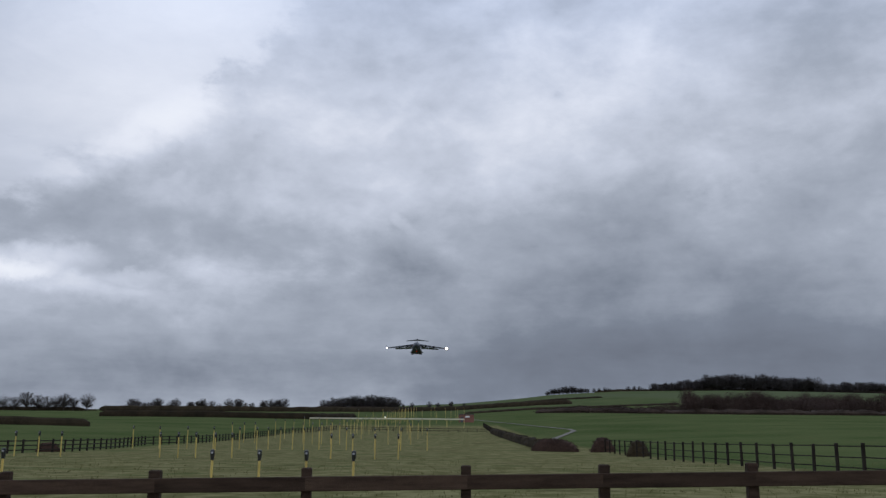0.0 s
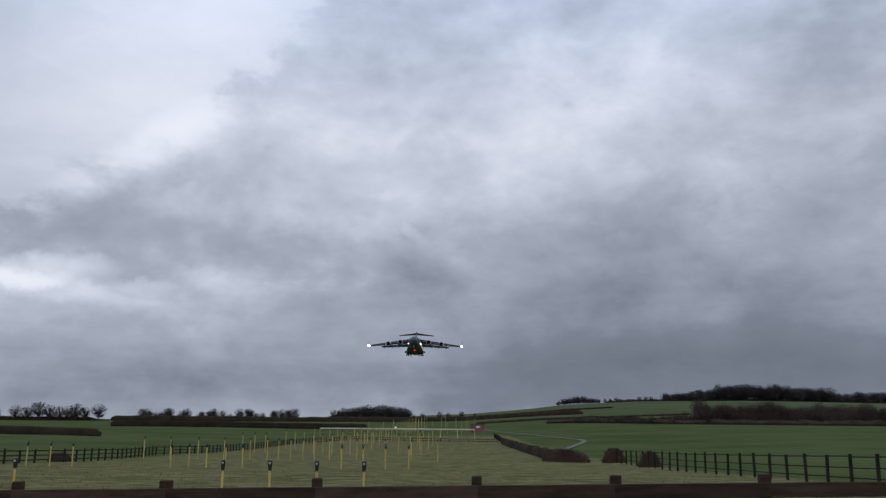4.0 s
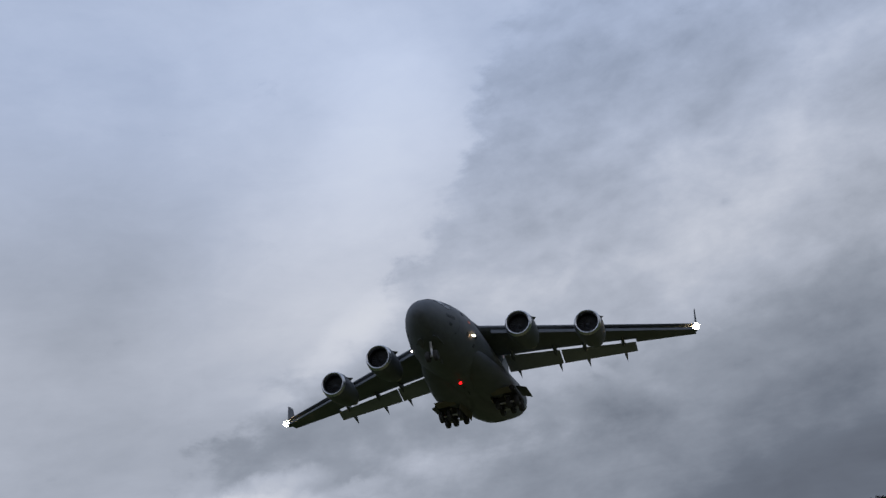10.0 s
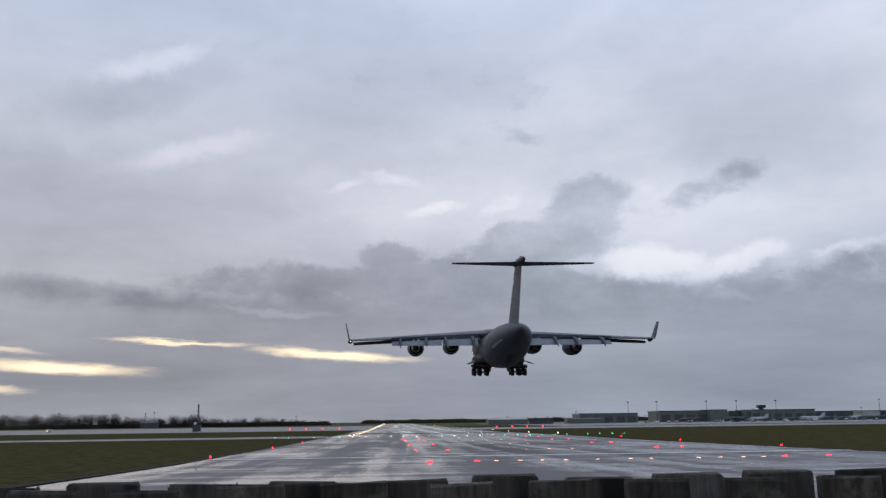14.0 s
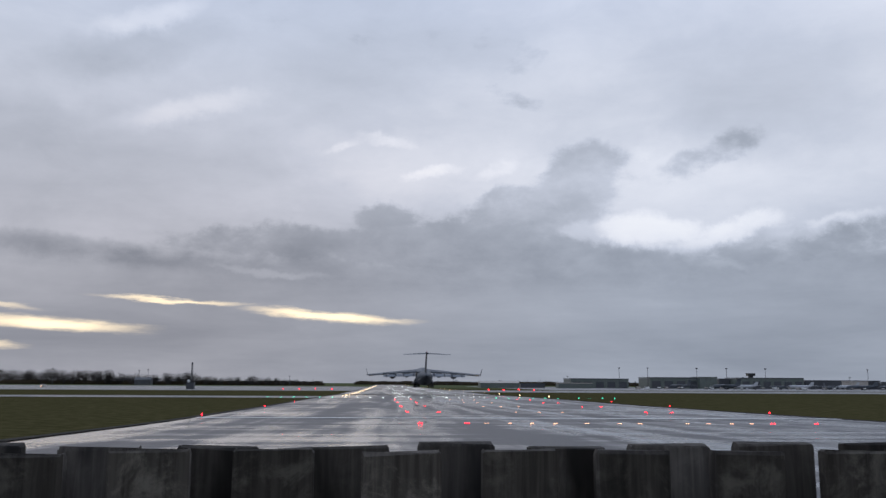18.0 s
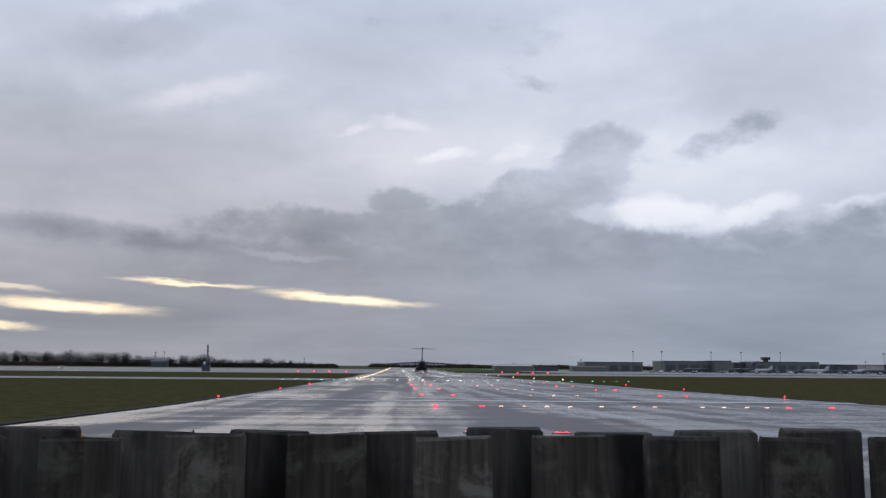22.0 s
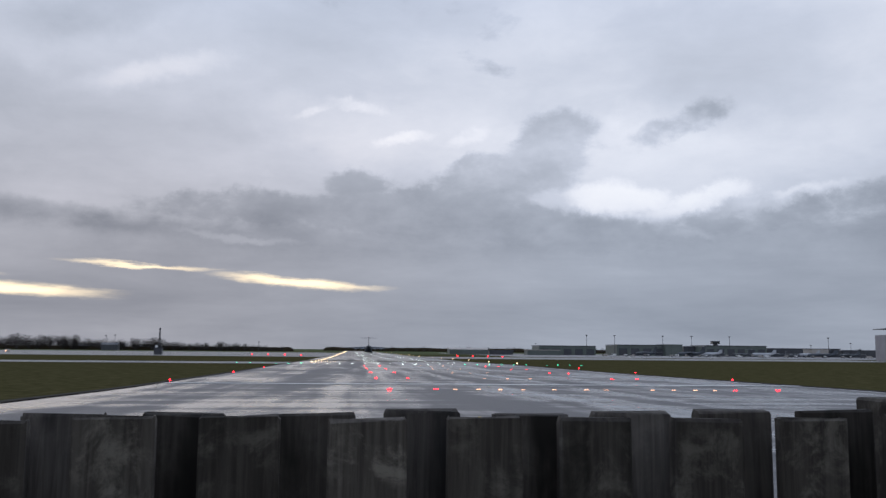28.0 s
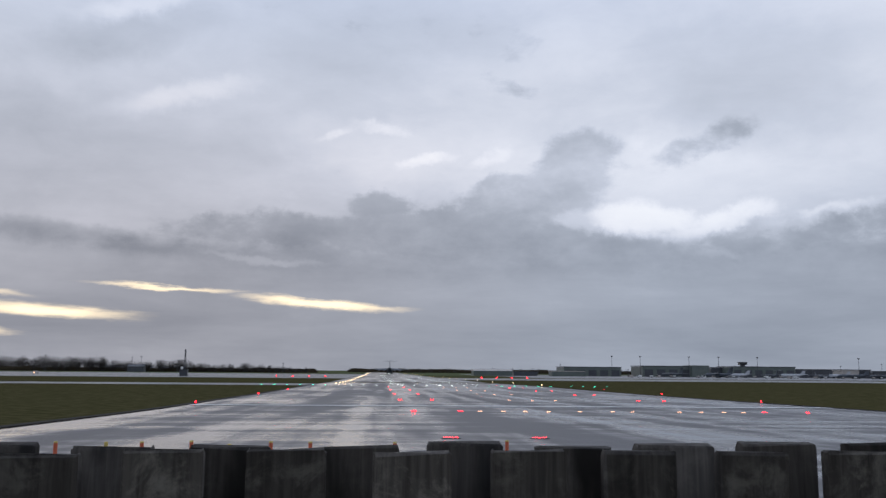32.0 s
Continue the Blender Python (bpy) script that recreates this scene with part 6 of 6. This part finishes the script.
def mast(px, d, height, label="tall floodlight mast with a lamp cluster", heads=6):
    x = across(px, d)
    m = thing("floodlight_mast", label, "mast", at=(x, -d, land(x, -d)), group="floodlight masts")
    part("pole", mesh("pole", *tube([(0, 0, -0.2), (0, 0, height)], [0.30, 0.16], 8), CLAD_DARK), m)
    part("platform", mesh("platform", *lathe([(height - 0.4, 0.5), (height - 0.2, 0.9), (height + 0.1, 0.9), (height + 0.2, 0.3)], 10, "z", True), CLAD_DARK), m)
    for k in range(heads):
        a = 2 * math.pi * k / heads
        part("lamp", mesh("lamp", *box_data(0.9 * math.cos(a), 0.9 * math.sin(a), height + 0.5, 0.55, 0.55, 0.5, 0.05), CLAD_DARK), m)


def parked_jet(px, d, length, span, turn, mat, high=True, tee=True, label="grey transport aircraft parked on the apron", engines=4):
    x = across(px, d)
    a = thing("parked_aircraft", label, "aircraft", at=(x, -d, land(x, -d) + 0.03), turn=turn, group="parked aircraft")
    r = length * 0.058
    zc = r * 1.25 + 0.6
    sec = [(0, 0.06, -0.2), (0.02, 0.35, -0.15), (0.06, 0.7, -0.06), (0.13, 0.97, 0), (0.2, 1, 0), (0.62, 1, 0), (0.75, 0.86, 0.16), (0.88, 0.5, 0.45), (1.0, 0.08, 0.75)]
    rings = [[(r * k * math.cos(2 * math.pi * j / 16), (q - 0.45) * length, zc + r * dz + r * k * math.sin(2 * math.pi * j / 16)) for j in range(16)] for q, k, dz in sec]
    part("fuselage", mesh("fuselage", *loft(rings), mat, True), a)
    zw = zc + (r * 0.85 if high else -r * 0.6)
    for s in (1, -1):
        def side(data):
            return data if s > 0 else mirrored(data)
        c0, c1 = length * 0.2, length * 0.06
        sw = span * 0.22
        wing = []
        for q in (0.0, 0.5, 1.0):
            c = c0 + (c1 - c0) * q
            xx, y0, z = span / 2 * q, -0.08 * length + sw * q, zw + (-0.02 if high else 0.09) * span / 2 * q
            wing.append([(xx, y0 + c * u, z + c * 0.06 * k) for u, k in ((0, 0), (0.3, 1), (1, 0), (0.3, -0.7))])
        part("wing", mesh("wing", *side(loft(wing)), mat), a)
        for q in ((0.33, 0.6) if engines == 4 else (0.36,)):
            ex, ey = span / 2 * q, -0.08 * length + sw * q - length * 0.05
            er = length * 0.026
            part("engine", mesh("engine", *side(moved(lathe([(0, er * 0.8), (0.15, er), (length * 0.06, er), (length * 0.1, er * 0.6)], 12, "y", True), Matrix.Translation((ex, ey, zw - er * 1.5)))), mat, True), a)
        zt = zc + r + length * 0.17 if tee else zc + r * 0.7
        tail = [[(xx, y0 + c * u, zt + c * 0.05 * k) for u, k in ((0, 0), (0.3, 1), (1, 0), (0.3, -1))] for xx, y0, c in ((0, 0.44 * length, 0.12 * length), (span * 0.19, 0.52 * length, 0.05 * length))]
        part("tailplane", mesh("tailplane", *side(loft(tail)), mat), a)
        part("main_wheels", mesh("main_wheels", *box_data(s * r * 1.0, 0.06 * length, 0.6, 1.0, 3.0, 1.2, 0.3), RUBBER), a)
    fin = [[(w * k, y0 + c * u, z) for u, k in ((0, 0), (0.3, 1), (1, 0), (0.3, -1))] for y0, c, z, w in ((0.34 * length, 0.19 * length, zc + r * 0.8, 0.35), (0.45 * length, 0.11 * length, zc + r + length * (0.17 if tee else 0.11), 0.22))]
    part("fin", mesh("fin", *loft(fin), mat), a)
    part("nose_wheel", mesh("nose_wheel", *box_data(0, -0.33 * length, 0.5, 0.6, 0.9, 1.0, 0.25), RUBBER), a)
    part("cockpit_window", mesh("cockpit_window", *box_data(0, -0.405 * length, zc + r * 0.55, r * 0.9, 0.5, r * 0.22, 0.05), PANE), a)
    return a


def big_hangar():
    d = 470.0
    x1 = -325.0
    h = thing("hangar", "big mauve-grey hangar with a pale beige front and deep fascia", "hangar", at=(x1, -d, land(x1, -d)), turn=-14)
    w, dep = 76.0, 60.0
    part("wall", mesh("wall", *box_data(-w / 2, -dep / 2 - 1.5, 8.2, w - 0.4, dep, 16.6, 0.05), CLAD_MAUVE), h)
    part("fascia", mesh("fascia", *box_data(-w / 2, -0.6, 17.4, w + 1.0, 5.0, 5.4, 0.1), CLAD_MAUVE), h)
    part("roof", mesh("roof", *box_data(-w / 2, -dep / 2, 20.3, w + 1.2, dep + 5, 0.4, 0.05), CLAD_DARK), h)
    part("column", mesh("column", *box_data(-1.2, 0.6, 7.2, 2.4, 2.2, 14.9, 0.05), CLAD_MAUVE), h)
    part("recess", mesh("recess", *box_data(-4.2, -1.2, 7.2, 3.4, 0.6, 14.8, 0.02), CLAD_DARK), h)
    for k in range(7):
        part("door_leaf", mesh("door_leaf", *box_data(-11.2 - 9.6 * k, -0.9 - 0.25 * (k % 2), 7.2, 9.5, 0.4, 14.8, 0.05), CLAD_PALE), h, "pale beige sliding door leaf")
    for k in range(9):
        rnd = random.Random(k)
        car = thing("parked_car", "pale car parked before the hangar" if k % 3 else "dark car parked before the hangar", "car", at=(x1 - 4 - 6 * k, -d + 13 + rnd.uniform(-2, 2), land(x1 - 4 - 6 * k, -d + 13)), turn=rnd.uniform(-20, 20), group="cars by the hangar")
        prof = [(-2.1, 0.3), (-2.1, 0.85), (-1.2, 0.95), (-0.7, 1.4), (0.9, 1.42), (1.5, 0.95), (2.1, 0.8), (2.1, 0.3)]
        part("body", mesh("body", *loft([[(xx, y, z) for xx, z in prof] for y in (-0.85, 0.85)]), WHITE if k % 3 else CLAD_DARK), car)
        part("glazing", mesh("glazing", *box_data(0.1, 0, 1.18, 1.5, 1.72, 0.3, 0.03), PANE), car)
        for wx in (-1.3, 1.3):
            for wy in (-0.8, 0.8):
                part("wheel", mesh("wheel", *moved(lathe([(-0.1, 0.05), (-0.1, 0.32), (0.1, 0.32), (0.1, 0.05)], 12, "y"), Matrix.Translation((wx, wy, 0.32))), RUBBER), car)


def radio_tower():
    d = 545.0
    x = d * math.tan(radians(12.2))
    t = thing("radio_tower", "dark lattice mast over a small equipment cabin on the grass", "tower", at=(x, -d, land(x, -d)))
    part("cabin", mesh("cabin", *box_data(0.5, 0, 1.9, 4.6, 3.2, 4.0, 0.05), CLAD_DARK), t)
    part("roof", mesh("roof", *box_data(0.5, 0, 4.0, 5.2, 3.6, 0.3, 0.03), CLAD_DARK), t)
    part("dish", mesh("dish", *moved(lathe([(0, 0.9), (0.2, 0.5), (0.3, 0.05)], 14, "y"), Matrix.Translation((1.4, 1.5, 5.0))), WHITE), t)
    for dx, dy in ((-0.5, -0.5), (0.5, -0.5), (0, 0.5)):
        part("leg", mesh("leg", *tube([(dx * 1.5, dy * 1.5, 0), (dx * 0.6, dy * 0.6, 16.5)], 0.13, 6), CLAD_DARK), t)
    for k in range(9):
        z = 1.5 + 1.7 * k
        q = 1.5 - 0.9 * z / 16.5
        c = [(dx * q, dy * q) for dx, dy in ((-0.5, -0.5), (0.5, -0.5), (0, 0.5))]
        for i in range(3):
            part("brace", mesh("brace", *tube([(*c[i], z), (*c[(i + 1) % 3], z + 1.5)], 0.07, 5), CLAD_DARK), t)
    for z in (9.5, 12.5, 15.5):
        part("aerial", mesh("aerial", *box_data(0, 0, z, 0.9, 0.7, 1.2, 0.1), CLAD_DARK), t)


def build_airfield():
    big_hangar()
    radio_tower()
    shed("shed", "pale green-grey arched store beyond the runway", 822, 890, 900, 5.2, CLAD, CLAD_PALE, 24, 5, 2.0)
    shed("shed", "low dark store beyond the runway", 893, 935, 920, 4.0, CLAD_DARK, CLAD_DARK, 16, 3)
    shed("shed", "long green-grey hangar with a dark roof", 981, 1082, 960, 10.0, CLAD, CLAD_DARK, 40, 8, 0, 5)
    shed("shed", "low pale annexe before the hangar", 960, 1018, 905, 5.0, CLAD, CLAD_PALE, 18, 4)
    shed("shed", "large green-grey hangar beside the apron", 1120, 1206, 960, 11.8, CLAD, CLAD_DARK, 45, 7, 0, 4)
    shed("shed", "green-grey workshop beside the apron", 1207, 1237, 950, 12.4, CLAD, CLAD, 30, 3)
    shed("shed", "dark office block behind the apron", 1240, 1276, 1000, 11.0, CLAD_DARK, CLAD_DARK, 20, 4)
    shed("shed", "wide grey-green terminal hangar", 1278, 1388, 970, 12.0, CLAD, CLAD_DARK, 45, 9, 0, 6)
    shed("shed", "dark long low building behind the apron", 1390, 1520, 990, 9.6, CLAD_DARK, CLAD_DARK, 30, 10)
    shed("shed", "pale low building behind parked airliners", 1470, 1500, 930, 8.5, CLAD_PALE, CLAD_PALE, 20, 3)
    shed("shed", "dark buildings at the apron's end", 1524, 1640, 960, 8.0, CLAD_DARK, CLAD_DARK, 25, 8)
    shed("shed", "small dark house before the trees", 207, 236, 1180, 7.0, CLAD_DARK, CLAD_DARK, 12, 3, 3.0)
    shed("shed", "distant mauve-grey block above the trees", 166, 250, 1500, 9.5, CLAD_MAUVE, CLAD_MAUVE, 20, 6)
    shed("shed", "distant pale block above the trees", 262, 310, 1500, 8.0, CLAD_MAUVE, CLAD, 20, 4)
    # control cab on its shaft
    x = across(1296, 1010)
    cab = thing("control_tower", "dark control tower cab above the hangars", "tower", at=(x, -1010, land(x, -1010)))
    part("shaft", mesh("shaft", *box_data(0, 0, 7.5, 4.5, 4.5, 15, 0.1), CLAD_DARK), cab)
    part("cab", mesh("cab", *box_data(0, 0, 16.4, 9, 7, 3.0, 0.3), PANE), cab)
    part("roof", mesh("roof", *box_data(0, 0, 18.1, 9.8, 7.8, 0.5, 0.1), CLAD_DARK), cab)
    for px in (1066, 1116, 1202, 1254, 1322, 1500):
        mast(px, 850, 20.3)
    for px, h in ((1283, 13), (1468, 14), (1540, 17), (975, 13)):
        mast(px, 1020, h, "thin lamp post behind the apron", 3)
    for px, h in ((60, 20), (215, 18), (231, 19), (296, 15), (484, 12)):
        mast(px, 1120, h, "thin floodlight pole among the trees", 4)
    parked_jet(1170, 860, 30, 38, 25, PAINT)
    parked_jet(1250, 850, 32, 40, 40, PAINT)
    parked_jet(1284, 920, 30, 32, 95, JET, False, False, "white airliner parked before the hangars", 2)
    parked_jet(1344, 860, 24, 34, 10, PAINT)
    parked_jet(1380, 900, 30, 32, 92, JET, False, False, "long white airliner parked on the apron", 2)
    parked_jet(1430, 850, 26, 32, 170, PAINT, True, False)
    parked_jet(1462, 910, 30, 32, 100, JET, False, False, "white airliner parked among grey transports", 2)
    parked_jet(1486, 860, 30, 34, 60, PAINT, True, False)
    parked_jet(1535, 870, 28, 38, 20, PAINT)
    for k, px in enumerate((1098, 1110, 1140, 1228, 1240, 1330, 1378, 1384, 1560)):
        x = across(px, 800)
        van = thing("service_vehicle", "small pale service vehicle on the apron", "vehicle", at=(x, -800 + 6 * (k % 3), land(x, -800) + 0.03), turn=20 * k, group="service vehicles")
        part("body", mesh("body", *box_data(0, 0, 1.35, 5.0, 2.1, 1.9, 0.15), WHITE if k % 2 else CLAD_PALE), van)
        part("glazing", mesh("glazing", *box_data(2.0, 0, 1.75, 1.1, 2.14, 0.7, 0.05), PANE), van)
        for wx in (-1.5, 1.5):
            for wy in (-0.9, 0.9):
                part("wheel", mesh("wheel", *moved(lathe([(-0.12, 0.05), (-0.12, 0.4), (0.12, 0.4), (0.12, 0.05)], 10, "y"), Matrix.Translation((wx, wy, 0.4))), RUBBER), van)
    for k in range(26):
        rnd = random.Random(k + 900)
        px, d = 1130 + k * 17 + rnd.uniform(-6, 6), rnd.uniform(760, 880)
        x = across(px, d)
        w = rnd.uniform(1.6, 4.5)
        cart = thing("apron_cart", "low pale loading cart on the apron" if k % 3 else "low dark loading cart on the apron", "cart", at=(x, -d, land(x, -d) + 0.03), turn=rnd.uniform(0, 180), group="apron carts")
        mat = (WHITE, CLAD_DARK, CLAD_PALE)[k % 3]
        part("bed", mesh("bed", *box_data(0, 0, 0.75, w, 1.7, 0.35, 0.04), CLAD_DARK), cart)
        part("load", mesh("load", *box_data(0, 0, 1.5, w * 0.85, 1.5, 1.15, 0.08), mat), cart)
        for wx in (-w * 0.36, w * 0.36):
            for wy in (-0.75, 0.75):
                part("wheel", mesh("wheel", *moved(lathe([(-0.1, 0.04), (-0.1, 0.36), (0.1, 0.36), (0.1, 0.04)], 10, "y"), Matrix.Translation((wx, wy, 0.36))), RUBBER), cart)
    x = across(44, 640)
    truck = thing("airfield_vehicle", "airfield vehicle with bright headlamps on the far taxiway", "vehicle", at=(x, -640, land(x, -640) + 0.03))
    part("body", mesh("body", *box_data(0, 0, 1.3, 2.2, 5.0, 1.9, 0.2), CLAD_PALE), truck)
    part("headlamp", mesh("headlamp", *ball(0.4, 8, 6, (0.3, 2.5, 1.0)), WARM_LAMP, True), truck)


build_airfield()


def motions():
    """The aircraft's approach, landing and roll-out."""
    rows = []
    for t in (0, 1, 2, 3, 4, 5, 6, 7, 8):
        rows.append((t, pose(-18.2, 715.0 - 65.2 * t + 0.2530 * t * t - 0.12 * t, 52.64 - 2.916 * t + 2.1 * max(0.0, 1 - t / 5) + EYE + 0.03 * t, -5.9, 0.2, 0.6)))
    for t in (9, 9.5, 10, 10.5, 11, 11.5, 12, 12.5, 13, 13.5):
        d = t - 11.5
        rows.append((t, pose(-18.35 - 0.10 * d, -0.29 - 59.54 * d - 0.161 * d * d, 20.92 - 2.98 * d + 0.151 * d * d, -5.79, 0.21, 0.64)))
    for t, y, z, p in ((14, -151.4, 12.0, 5.3), (14.5, -181, 10.6, 5.5), (15.5, -241, 8.3, 5.7), (16.5, -302, 5.9, 5.8), (17, -333, 4.8, 5.8), (18, -397, 2.4, 5.8), (19, -462, 0.1, 5.6),
                       (19.6, -500, -0.75, 5.0), (21, -590, -0.87, 1.5), (22, -652, -0.93, 0.3), (23, -712, -1.0, 0.0), (25, -826, -1.1, 0.0), (28, -985, -1.25, 0.0), (30, -1085, -1.35, 0), (32, -1180, -1.4, 0)):
        rows.append((t, pose(-18.6, y, z + EYE, -p, 0, 0)))
    walk(aircraft, rows)


motions()
